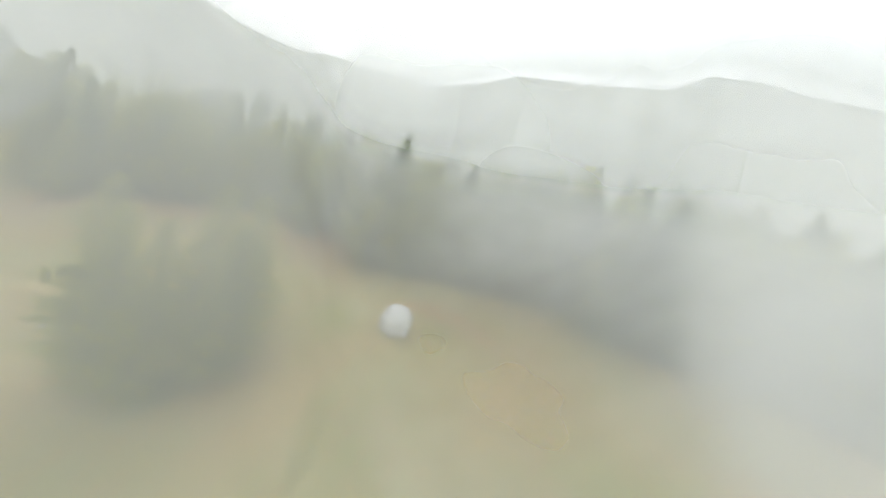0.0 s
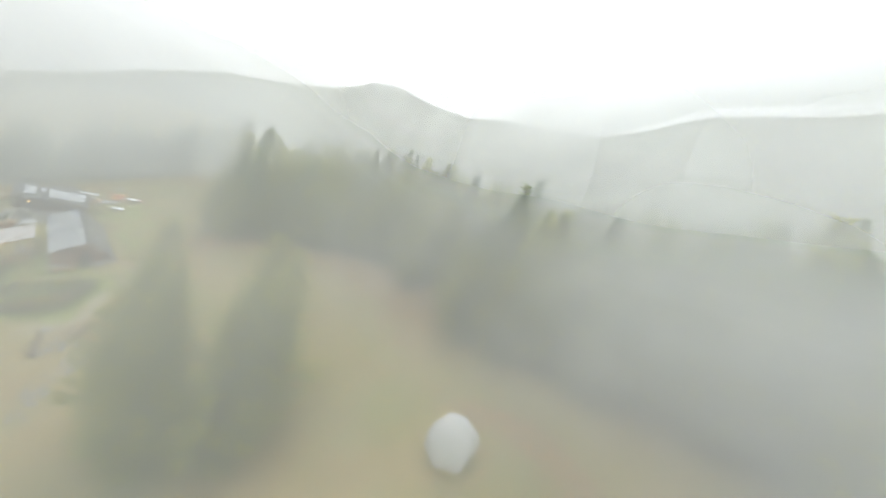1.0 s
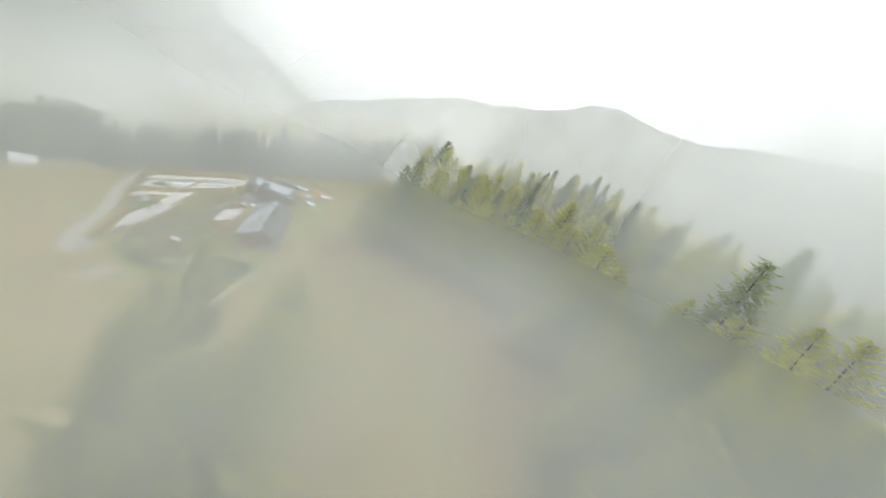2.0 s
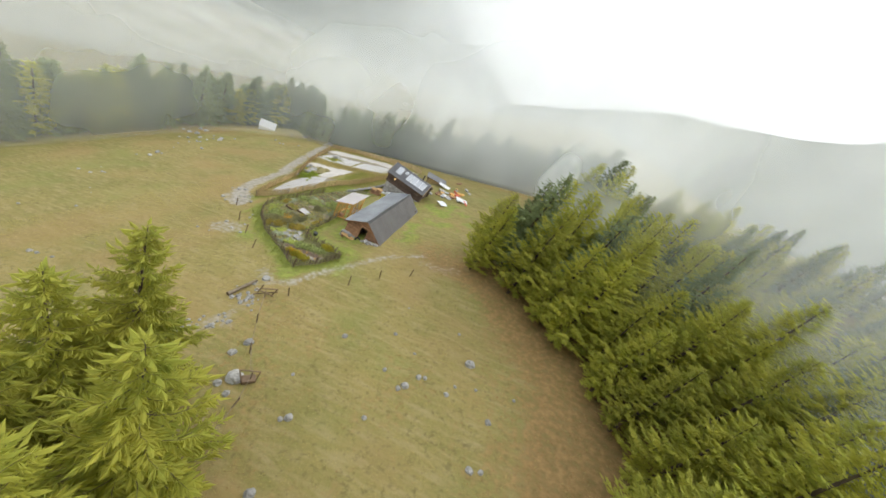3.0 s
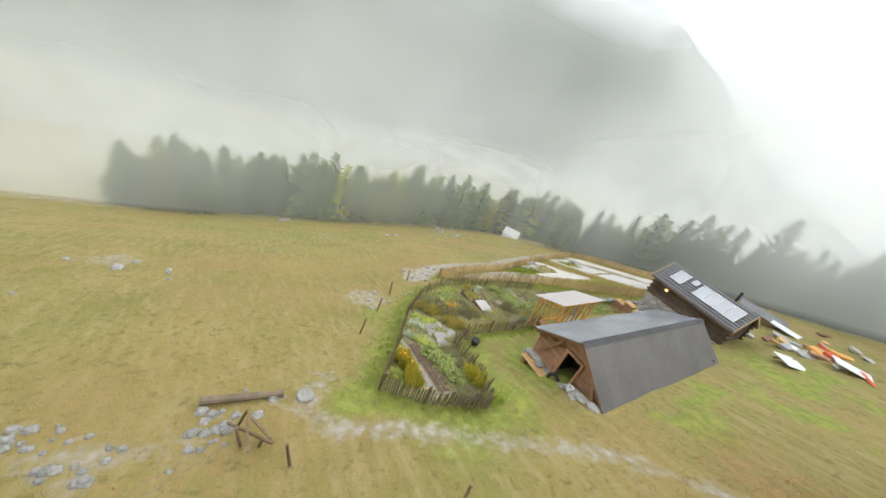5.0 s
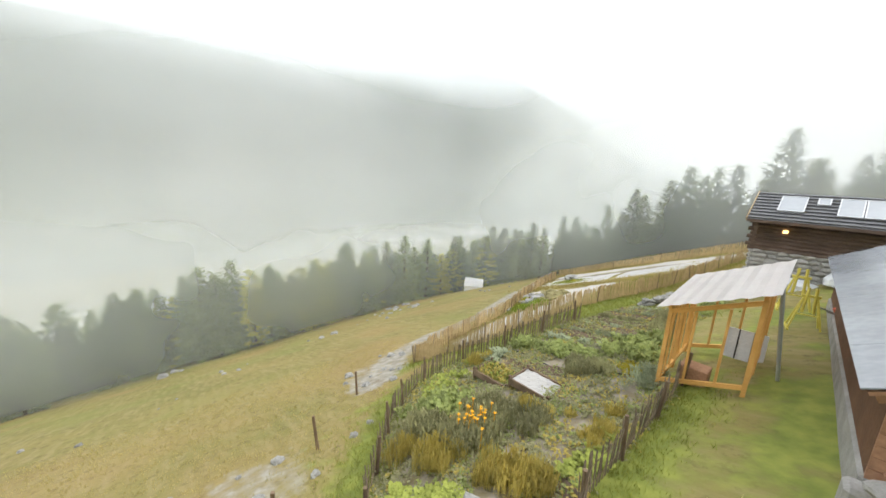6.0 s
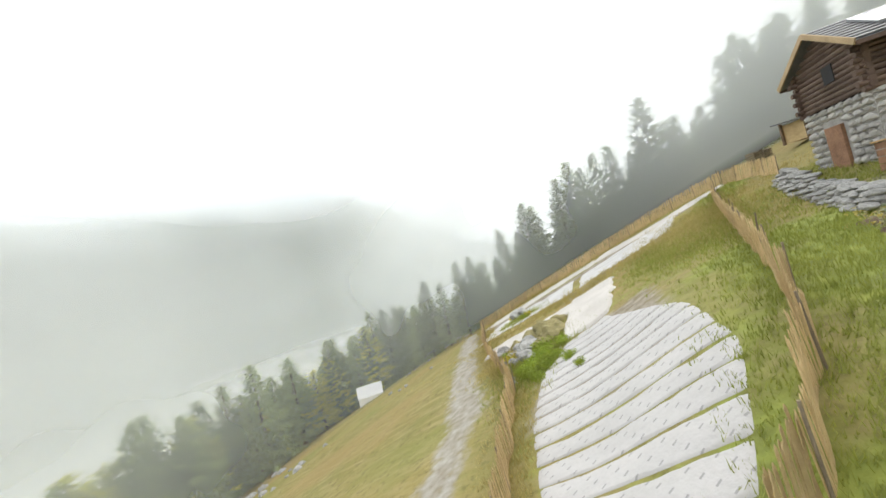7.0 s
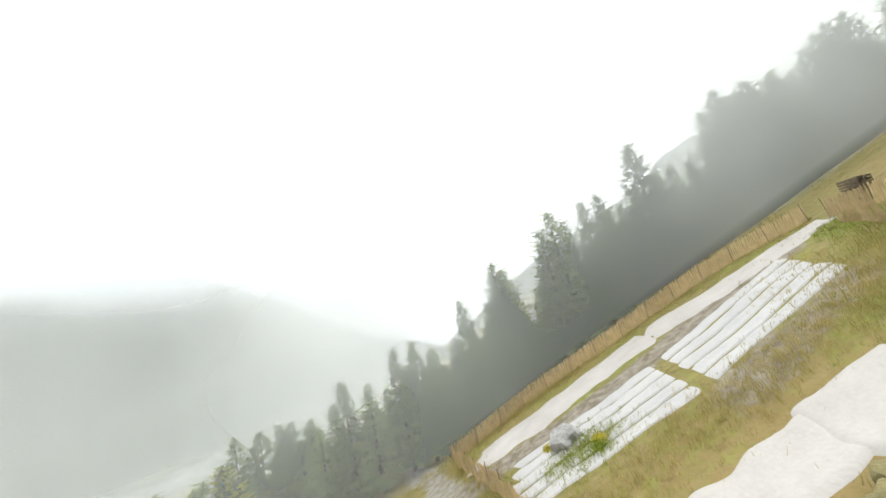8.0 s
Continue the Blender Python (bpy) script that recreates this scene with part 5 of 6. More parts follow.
    part("board", bm, M_TARP, s)
    for x in (-0.18, 0.18):
        bm = bmesh.new()
        box(bm, x - 0.02, -0.035, 0.05, x + 0.02, -0.02, 1.0)
        part("bar", bm, M_DARK, s)


timber_frame()


def yard_things():
    # two folded yellow trestles standing one behind the other
    for x, y, rz, s in ((-23.7, 66.1, 12, 1.0), (-24.2, 68.6, 8, 1.15)):
        t = thing("yellow_trestle", at(x, y, 0, rz) @ Matrix.Scale(s, 4), "yellow steel trestle standing on the lawn", "trestle", "yellow trestles")
        for sx in (-1, 1):
            bm = bmesh.new()
            rod(bm, (sx * 0.42, -0.25, 0), (sx * 0.16, 0.0, 1.25), 0.03, sides=6)
            part("leg", bm, M_YPAINT, t)
            bm = bmesh.new()
            rod(bm, (sx * 0.42, 0.25, 0), (sx * 0.16, 0.0, 1.25), 0.03, sides=6)
            part("leg", bm, M_YPAINT, t)
            bm = bmesh.new()
            beam(bm, (sx * 0.42, -0.4, 0.03), (sx * 0.42, 0.4, 0.03), 0.06)
            part("foot", bm, M_YPAINT, t)
        bm = bmesh.new()
        beam(bm, (-0.24, 0, 1.25), (0.24, 0, 1.25), 0.08)
        part("crossbar", bm, M_YPAINT, t)
        bm = bmesh.new()
        beam(bm, (-0.3, -0.12, 0.6), (0.3, -0.12, 0.6), 0.04)
        part("crossbar", bm, M_YPAINT, t)
        for sx in (-1, 1):
            bm = bmesh.new()
            beam(bm, (sx * 0.14, -0.05, 0.65), (sx * 0.1, 0.0, 1.55), 0.06)
            part("mast", bm, M_YPAINT, t)
    # red barrow
    b = thing("red_barrow", at(-22.75, 66.6, 0.0, 30), "red plastic barrow tipped against the barn", "barrow")
    bm = bmesh.new()
    box(bm, -0.35, -0.28, 0.15, 0.35, 0.28, 0.6, bevel=0.05)
    for v in bm.verts:
        if v.co.z < 0.3:
            v.co.x *= 0.6
            v.co.y *= 0.7
    part("tray", bm, M_RED, b)
    bm = bmesh.new()
    ring(bm, 0.14, 0.04, 16, 6)
    bmesh.ops.transform(bm, matrix=pose(0.45, 0, 0.18, 90), verts=bm.verts)
    part("wheel", bm, M_BLACK, b)
    for s in (-1, 1):
        bm = bmesh.new()
        rod(bm, (0.4, s * 0.1, 0.2), (-0.75, s * 0.25, 0.55), 0.02, sides=6)
        part("handle", bm, M_GREYPOLE, b)
    # black bin on the lawn
    b = thing("black_bin", at(-24.3, 54.4), "small black plastic bin on the lawn", "bin")
    bm = bmesh.new()
    bmesh.ops.create_cone(bm, cap_ends=True, segments=18, radius1=0.2, radius2=0.26, depth=0.42, matrix=Matrix.Translation((0, 0, 0.2)))
    part("body", bm, M_BLACK, b)
    bm = bmesh.new()
    ring(bm, 0.26, 0.02, 18, 6)
    bmesh.ops.translate(bm, vec=(0, 0, 0.41), verts=bm.verts)
    part("rim", bm, M_BLACK, b)
    # hives or crates at the garden's upper end
    for x, y, h in ((-27.25, 72.0, 0.95), (-26.45, 72.1, 1.05)):
        c = thing("wooden_crate", at(x, y, -0.05, 5), "reddish brown slatted wooden crate with a flat lid", "crate", "crates by the garden")
        for s in (-1, 1):
            for k in range(4):
                bm = bmesh.new()
                box(bm, -0.38, s * 0.36 - 0.012, 0.05 + k * h / 4.2, 0.38, s * 0.36 + 0.012, 0.05 + (k + 0.9) * h / 4.2, bevel=0.006)
                part("slat", bm, M_BOARD, c)
                bm = bmesh.new()
                box(bm, s * 0.37 - 0.012, -0.345, 0.05 + k * h / 4.2, s * 0.37 + 0.012, 0.345, 0.05 + (k + 0.9) * h / 4.2, bevel=0.006)
                part("slat", bm, M_BOARD, c)
        bm = bmesh.new()
        box(bm, -0.44, -0.42, h, 0.44, 0.42, h + 0.05, bevel=0.01)
        part("lid", bm, M_PALEWOOD, c)
    # tarpaulins heaped along the chalet's stone wall
    for k, (x, y, sx, sy, h) in enumerate(((-26.2, 73.0, 0.8, 0.5, 0.55), (-24.6, 73.1, 1.0, 0.55, 0.5), (-22.9, 73.0, 0.9, 0.5, 0.6))):
        bm = bmesh.new()
        bmesh.ops.create_icosphere(bm, subdivisions=3, radius=1)
        for v in bm.verts:
            n = v.co.copy()
            f = 1 + 0.22 * noise.noise(n * 1.8 + Vector((k * 7, 0, 0))) + 0.1 * noise.noise(n * 5 + Vector((k, 3, 0)))
            v.co = Vector((n.x * sx * f, n.y * sy * f, max(-0.1, n.z * h * f)))
        ob = part("tarpaulin", bm, M_TARP, smooth=False)
        ob.matrix_world = at(x, y, 0.0, 10 * k)
        tagged(ob, "crumpled white tarpaulin over a heap by the chalet", "tarpaulin", "heaps by the chalet")


yard_things()


def outbuildings():
    # white-roofed shelter at the meadow's lower edge
    h = thing("white_shelter", at(-74.6, 100.6, 0.0, 38), "small white canvas shelter on the lower meadow", "tent")
    W, L, e, r = 1.5, 2.0, 1.3, 2.5
    for s in (-1, 1):
        bm = bmesh.new()
        bm.faces.new([bm.verts.new(p) for p in ((-L, 0, r), (L, 0, r), (L, s * (W + 0.2), e - 0.15), (-L, s * (W + 0.2), e - 0.15))])
        bmesh.ops.solidify(bm, geom=bm.faces[:], thickness=0.04)
        part("roof", bm, M_WHITE, h)
        bm = bmesh.new()
        box(bm, -L + 0.1, s * W - 0.02, -0.4, L - 0.1, s * W + 0.02, e)
        part("side", bm, M_WHITE, h)
        bm = bmesh.new()
        f = bm.faces.new([bm.verts.new(p) for p in ((s * (L - 0.1), -W, -0.4), (s * (L - 0.1), W, -0.4), (s * (L - 0.1), W, e), (s * (L - 0.1), 0, r - 0.08), (s * (L - 0.1), -W, e))])
        bmesh.ops.solidify(bm, geom=bm.faces[:], thickness=0.04)
        part("end", bm, M_WHITE, h)
    # stack of boards and metal sheets
    p = thing("board_stack", at(-63.4, 110.8, 0.0, 28), "stack of grey boards and metal sheets on trestles", "stack")
    rnd = random.Random(4)
    for k in range(5):
        for j in range(3):
            bm = bmesh.new()
            x = rnd.uniform(-0.3, 0.3)
            box(bm, -2.2 + x, -0.75 + 0.52 * j, 0.35 + 0.1 * k, 2.2 + x, -0.75 + 0.52 * j + 0.46, 0.42 + 0.1 * k, bevel=0.006)
            part("board", bm, rnd.choice((M_GREYPOLE, M_TARP, M_PALE)), p)
    for x in (-1.6, 1.6):
        bm = bmesh.new()
        beam(bm, (x, -0.9, 0.15), (x, 0.9, 0.15), 0.25, 0.5)
        part("bearer", bm, M_POST, p)
    # log store with a stack of pallets above the fields
    st = thing("wood_store", at(-22.4, 86.0, 0.0, 20) @ Matrix.Diagonal((1, 1, 0.65, 1)), "low ochre board wood store with a grey sheet roof", "shed")
    for x in (-1.6, 1.6):
        for y in (-0.8, 0.8):
            bm = bmesh.new()
            beam(bm, (x, y, -0.4), (x, y, 1.6 + (0.2 if y > 0 else 0)), 0.12)
            part("post", bm, M_POST, st)
    bm = bmesh.new()
    box(bm, -2.0, -1.2, 1.62, 2.0, 1.2, 1.72, m=pose(0, 0, 0, 6))
    part("roof", bm, M_SLATE, st, "grey sheet roof")
    bm = bmesh.new()
    box(bm, -1.5, 0.74, -0.3, 1.5, 0.8, 1.55)
    part("back_wall", bm, M_PALEWOOD, st)
    bm = bmesh.new()
    box(bm, -1.52, -0.7, -0.3, -1.46, 0.7, 1.5)
    part("end_wall", bm, M_TAN, st, "ochre board end wall")
    bm = bmesh.new()
    box(bm, -1.5, -0.8, -0.3, 1.5, -0.74, 1.3)
    part("front_wall", bm, M_TAN, st, "ochre board front wall")
    for k in range(5):
        pl = thing("pallet", at(-24.6, 88.9, 0.16 * k, 20 + rnd.uniform(-6, 6)), "grey wooden pallet in a stack by the fence", "pallet", "stacked pallets")
        for j in range(5):
            bm = bmesh.new()
            box(bm, -0.6, -0.4 + 0.18 * j, 0.1, 0.6, -0.4 + 0.18 * j + 0.1, 0.12)
            part("slat", bm, M_PALE, pl)
        for j in range(3):
            bm = bmesh.new()
            box(bm, -0.58 + 0.53 * j, -0.4, 0.0, -0.48 + 0.53 * j, 0.42, 0.1)
            part("bearer", bm, M_PALE, pl)
    # junk heap behind the chalet: slabs, boards, bags, a tilted pale panel
    mats = (M_TARP, M_STONE, M_PALEWOOD, M_GREYPOLE, M_RED, M_BOARD, M_TIMBER)
    for k in range(34):
        x, y = -17.2 + rnd.gauss(0, 1.7), 81.0 + rnd.gauss(0, 2.8)
        m = rnd.choice(mats)
        bm = bmesh.new()
        a, b, c = rnd.uniform(0.2, 1.0), rnd.uniform(0.15, 0.45), rnd.uniform(0.05, 0.3)
        box(bm, -a, -b, 0, a, b, c, bevel=0.02)
        ob = part("scrap_board" if c < 0.15 else "building_block", bm, m)
        ob.matrix_world = at(x, y, 0.02, rnd.uniform(0, 180)) @ Matrix.Rotation(rnd.uniform(-0.15, 0.15), 4, "X")
        tagged(ob, "odd board lying on the heap behind the chalet" if c < 0.15 else "loose block on the heap behind the chalet", "building material", "heap behind the chalet")
    for x, y, rz, w in ((-14.9, 79.6, 25, 1.3), (-17.0, 75.6, 60, 0.8), (-19.8, 84.6, 10, 1.4)):
        ob_t = thing("tilted_panel", at(x, y, 0.25, rz), "pale grey panel lying tilted on the grass", "panel", "panels behind the chalet")
        bm = bmesh.new()
        box(bm, -w, -0.7, 0, w, 0.7, 0.06, m=pose(0, 0, 0, 12), bevel=0.01)
        part("sheet", bm, M_TARP, ob_t)
        bm = bmesh.new()
        beam(bm, (-w + 0.1, 0.5, -0.3), (w - 0.1, 0.5, 0.08), 0.1)
        part("prop", bm, M_POST, ob_t)
    # white hexagonal dome on the upper slope
    d = thing("dome_tent", at(-6.3, 14.9, 0.3, 12) @ Matrix.Scale(0.95, 4), "white six-sided dome tent on the upper slope", "tent")
    rings = []
    bm = bmesh.new()
    for z, r in ((-0.5, 1.55), (0.5, 1.6), (1.15, 1.3), (1.6, 0.7)):
        rings.append([bm.verts.new((r * math.cos(i * math.pi / 3), r * math.sin(i * math.pi / 3) * 0.92, z)) for i in range(6)])
    tip = bm.verts.new((0, 0, 1.78))
    for a, b in zip(rings, rings[1:]):
        for i in range(6):
            bm.faces.new((a[i], a[(i + 1) % 6], b[(i + 1) % 6], b[i]))
    for i in range(6):
        bm.faces.new((rings[-1][i], rings[-1][(i + 1) % 6], tip))
    bmesh.ops.solidify(bm, geom=bm.faces[:], thickness=0.03)
    part("canvas", bm, M_WHITE, d)
    for i in range(6):
        bm = bmesh.new()
        a = i * math.pi / 3
        pts = [(1.56, -0.5), (1.62, 0.5), (1.32, 1.17), (0.72, 1.62), (0.03, 1.8)]
        strand(bm, [(r0 * math.cos(a), r0 * math.sin(a) * 0.92, z0) for r0, z0 in pts], 0.03, 6)
        part("rib", bm, M_TARP, d)
    wp = thing("white_marker_post", at(-5.7, 18.9), "thin white marker post in the grass", "post")
    bm = bmesh.new()
    rod(bm, (0, 0, -0.2), (0, 0, 0.6), 0.05, sides=8)
    part("stake", bm, M_WHITE, wp)


outbuildings()


def pasture_fence():
    rnd = random.Random(41)
    f = thing("pasture_fence", Matrix(), "broken old post and wire fence of the pasture", "fence")
    line = [(-12.6, 30.8), (-13.6, 33.4), (-14.3, 35.3), (-16.0, 37.0), (-18.0, 39.6), (-19.8, 42.2), (-18.6, 43.6), (-15.6, 47.9), (-14.0, 50.9), (-11.8, 53.2)]
    posts = post_mesh("post", 0.055, 1.1, M_POST)
    tops = []
    for i, (x, y) in enumerate(line):
        ob = new("post", posts)
        ob.parent = f
        m = pose(x, y, rough(x, y), rnd.uniform(-14, 14), rnd.uniform(-16, 10), 0)
        ob.matrix_world = m
        tops.append(m)
    for a, b in list(zip(tops, tops[1:]))[:5]:
        for h in (0.45, 0.95):
            bm = bmesh.new()
            rod(bm, a @ Vector((0, 0, h)), b @ Vector((0, 0, h)), 0.012, sides=4)
            part("wire", bm, M_PALE, f)
    for x, y in ((-22.6, 52.9), (-26.6, 48.4), (-32.6, 52.4), (-36.3, 55.5), (-29.6, 50.4)):
        p = thing("lone_post", pose(x - 0.3, y - 0.3, rough(x, y), rnd.uniform(-5, 5), rnd.uniform(-6, 4), 0), "single dark wooden post standing in the grass", "post", "lone posts of the meadow")
        new("stake", posts).parent = p
    # fallen gate: crossed dark rails
    g = thing("fallen_gate", at(-20.0, 42.4, 0.1, 30), "collapsed dark wooden gate lying by the track", "gate")
    for a, b in (((-0.9, -0.2, 0.0), (0.9, 0.3, 0.5)), ((-0.8, 0.4, 0.1), (0.7, -0.4, 0.6)), ((-0.6, 0, 0), (-0.3, 0.1, 1.1)), ((0.5, 0.1, 0), (0.8, 0.0, 1.0)), ((-0.4, 0.3, 0.4), (0.9, 0.2, 0.9))):
        bm = bmesh.new()
        beam(bm, a, b, 0.07)
        part("rail", bm, M_POST, g)
    t = thing("wooden_trough", at(-14.35, 35.25, 0.0, 50), "dark broken wooden trough beside a boulder", "trough")
    bm = bmesh.new()
    box(bm, -0.4, -0.25, 0, 0.4, 0.25, 0.35, bevel=0.03)
    part("box", bm, M_POST, t)
    for a, b in (((-0.4, -0.2, 0.2), (-0.6, 0.3, 0.9)), ((0.35, -0.2, 0.2), (0.6, 0.1, 0.8)), ((-0.6, 0.3, 0.9), (0.6, 0.1, 0.8))):
        bm = bmesh.new()
        beam(bm, a, b, 0.06)
        part("rail", bm, M_POST, t)
    lg = thing("fallen_log", at(-22.0, 42.2, 0.1, 84), "grey fallen log beside the track", "log")
    bm = bmesh.new()
    rod(bm, (-1.4, 0, 0.05), (1.4, 0.15, 0.12), 0.17, 0.12, 9)
    part("trunk", bm, M_PALE, lg)
    dead = thing("dead_branch", at(-16.6, 31.6, 0.1, 20), "bleached dead branch under the larch", "branch")
    bm = bmesh.new()
    pts = [(0, 0, 0.8), (0.8, 0.1, 0.55), (1.7, 0.4, 0.3), (2.5, 0.5, 0.05)]
    for p, q in zip(pts, pts[1:]):
        rod(bm, p, q, 0.035, 0.02, 5)
    for p, q in (((0.8, 0.1, 0.55), (1.1, -0.5, 0.5)), ((1.7, 0.4, 0.3), (2.0, 0.9, 0.3)), ((1.2, 0.2, 0.45), (1.5, -0.3, 0.6))):
        rod(bm, p, q, 0.018, 0.008, 4)
    part("wood", bm, M_PALE, dead)


pasture_fence()


def garden():
    """Vegetable beds: plants of several kinds, two cold frames, stepping slabs."""
    rnd = random.Random(51)

    def leaf_mesh(name, seed, count, size, wide, rise, spread, mat):
        r = random.Random(seed)
        verts, faces = [(0, 0, 0)], []
        for i in range(count):
            a = i * 2.4 + r.uniform(-0.3, 0.3)
            k = size * r.uniform(0.6, 1.15)
            up = rise * r.uniform(0.5, 1.3)
            o = Vector((r.uniform(-spread, spread), r.uniform(-spread, spread), r.uniform(0, rise * 0.4)))
            d = Vector((math.cos(a), math.sin(a), 0))
            s = Vector((-math.sin(a), math.cos(a), 0)) * k * wide
            pts = [o, o + d * k * 0.45 + Vector((0, 0, up * 0.8)), o + d * k * 0.85 + Vector((0, 0, up)), o + d * k * 1.05 + Vector((0, 0, up * 0.8))]
            b = len(verts)
            verts += [tuple(pts[0]), tuple(pts[1] - s), tuple(pts[1] + Vector((0, 0, -0.1 * k))), tuple(pts[1] + s), tuple(pts[2] - s * 0.85), tuple(pts[2] + Vector((0, 0, -0.08 * k))), tuple(pts[2] + s * 0.85), tuple(pts[3]), tuple(o + Vector((0.01, 0, 0.004)))]
            faces += [(b, b + 2, b + 1), (b, b + 3, b + 2), (b + 1, b + 2, b + 5, b + 4), (b + 2, b + 3, b + 6, b + 5), (b + 4, b + 5, b + 7), (b + 5, b + 6, b + 7), (0, b, b + 8)]
        me = bpy.data.meshes.new(name)
        me.from_pydata(verts, [], faces)
        me.materials.append(mat)
        me.update()
        return me

    green = leafy(material("vegetable_leaf", (0.40, 0.44, 0.15), (0.25, 0.29, 0.10), scale=3, bump=0, per_object=0.3), 0.3)
    blue = leafy(material("cabbage_leaf", (0.43, 0.46, 0.30), (0.29, 0.33, 0.20), scale=3, bump=0, per_object=0.2), 0.2)
    dull = leafy(material("dull_herb_leaf", (0.45, 0.43, 0.23), (0.29, 0.28, 0.14), scale=3, bump=0, per_object=0.3), 0.3)
    gold = leafy(material("dying_gold_leaf", (0.60, 0.48, 0.13), (0.44, 0.37, 0.10), scale=3, bump=0, per_object=0.25), 0.3)
    lime = leafy(material("lime_leaf", (0.47, 0.50, 0.12), (0.32, 0.37, 0.08), scale=3, bump=0, per_object=0.2), 0.3)
    bloom = leafy(material("yellow_bloom_leaf", (0.66, 0.52, 0.05), (0.33, 0.36, 0.07), scale=9, bump=0, per_object=0.2), 0.3)
    flower = material("orange_petal", (0.85, 0.50, 0.03), (0.8, 0.36, 0.02), scale=8, bump=0)
    kinds = {
        "squash": ([leaf_mesh("squash_plant", 1 + i, 46, 0.17, 0.44, 0.24, 0.36, green) for i in range(2)], "broad-leaved green squash plant in the bed", "plant"),
        "cabbage": ([leaf_mesh("cabbage_plant", 5 + i, 34, 0.15, 0.34, 0.15, 0.14, blue) for i in range(2)], "blue-green cabbage in the vegetable bed", "plant"),
        "herb": ([leaf_mesh("herb_clump", 9 + i, 190, 0.085, 0.24, 0.36, 0.32, dull) for i in range(3)], "dull green herb clump gone to seed", "plant"),
        "tall": ([leaf_mesh("tall_weed", 14 + i, 130, 0.085, 0.16, 0.46, 0.28, gold) for i in range(2)], "tall withered golden stalks in the garden", "plant"),
        "gold_bloom": ([leaf_mesh("flowering_plant", 31 + i, 150, 0.075, 0.22, 0.5, 0.26, bloom) for i in range(2)], "dense yellow flowering plant along the garden path", "flower"),
        "lettuce": ([leaf_mesh("lettuce_plant", 18 + i, 26, 0.14, 0.4, 0.13, 0.12, lime) for i in range(2)], "lime green lettuce in the vegetable bed", "plant"),
        "leek": ([leaf_mesh("leek_plant", 21 + i, 26, 0.26, 0.06, 0.34, 0.16, blue) for i in range(2)], "grey-green leek in the vegetable bed", "plant"),
    }

    def put(kind, x, y, s=1.0):
        if not inside(x, y, GARDEN_AREA) or min(away(x, y, GARDEN), away(x, y, GARDEN_FRONT)) < 0.25:
            return
        meshes, label, cat = kinds[kind]
        me = rnd.choice(meshes)
        ob = new(me.name.split(".")[0], me)
        ob.matrix_world = Matrix.Translation((x, y, rough(x, y) - 0.02)) @ Matrix.Rotation(rnd.uniform(0, 6.28), 4, "Z") @ Matrix.Scale(s, 4)
        tagged(ob, label, cat, kind + " of the garden")

    def patch(kind, cx, cy, sx, sy, n, s=1.0, turn=0.0):
        c, q = math.cos(turn), math.sin(turn)
        for i in range(n):
            u, v = rnd.uniform(-sx, sx), rnd.uniform(-sy, sy)
            put(kind, cx + u * c - v * q, cy + u * q + v * c, s * rnd.uniform(0.75, 1.25))

    # southern triangle
    patch("lettuce", -22.2, 48.6, 0.9, 0.2, 16, 0.9, 0.0)
    patch("gold_bloom", -22.7, 49.25, 1.5, 0.25, 44, 0.8, -0.18)
    patch("squash", -22.4, 51.3, 1.6, 0.3, 26, 1.0, 0.05)
    patch("lettuce", -25.1, 51.4, 0.6, 0.35, 34, 1.0)
    patch("cabbage", -26.0, 50.8, 0.8, 0.35, 18, 1.0, 0.6)
    patch("herb", -22.8, 52.3, 1.2, 0.4, 26, 0.8, 0.0)
    patch("gold_bloom", -21.0, 52.1, 0.6, 0.3, 16, 0.9)
    patch("herb", -20.0, 51.0, 0.5, 0.5, 10, 0.8)
    # middle, with flowers
    patch("lettuce", -28.0, 52.8, 0.8, 0.45, 40, 0.9, 0.5)
    patch("cabbage", -27.4, 51.9, 0.8, 0.35, 14, 1.0, 0.5)
    patch("tall", -26.9, 54.5, 0.8, 0.4, 26, 0.75, 0.2)
    patch("tall", -29.2, 53.8, 0.9, 0.4, 16, 0.85, 0.4)
    patch("herb", -29.6, 54.8, 1.3, 0.6, 24, 1.0, 0.4)
    patch("herb", -28.8, 56.4, 1.3, 0.6, 20, 0.85, 0.3)
    patch("squash", -31.2, 55.8, 1.2, 0.6, 22, 0.9, 0.6)
    patch("lettuce", -32.6, 57.0, 0.7, 0.9, 34, 0.9, 0.4)
    patch("lettuce", -25.9, 56.2, 0.35, 1.0, 22, 0.9)
    patch("tall", -26.3, 57.2, 0.4, 0.9, 12, 0.6)
    patch("tall", -27.9, 57.3, 0.9, 0.3, 8, 0.6)
    # upper beds, in rows across the slope
    patch("squash", -30.3, 61.4, 1.9, 0.3, 34, 0.85, 0.1)
    patch("leek", -26.5, 60.2, 0.4, 0.7, 22, 0.8)
    patch("cabbage", -32.2, 59.9, 0.5, 0.5, 16, 1.0)
    patch("lettuce", -33.0, 59.4, 0.3, 0.6, 16, 0.9)
    patch("herb", -28.3, 60.4, 0.7, 0.5, 16, 0.7)
    patch("cabbage", -30.2, 62.7, 1.4, 0.2, 18, 0.7, 0.1)
    patch("tall", -32.7, 59.3, 0.25, 0.4, 12, 0.6)
    patch("leek", -29.8, 63.7, 1.5, 0.2, 26, 0.45, 0.1)
    patch("cabbage", -30.0, 64.9, 1.3, 0.15, 16, 0.55, 0.1)
    patch("herb", -29.6, 66.1, 1.3, 0.2, 16, 0.42, 0.1)
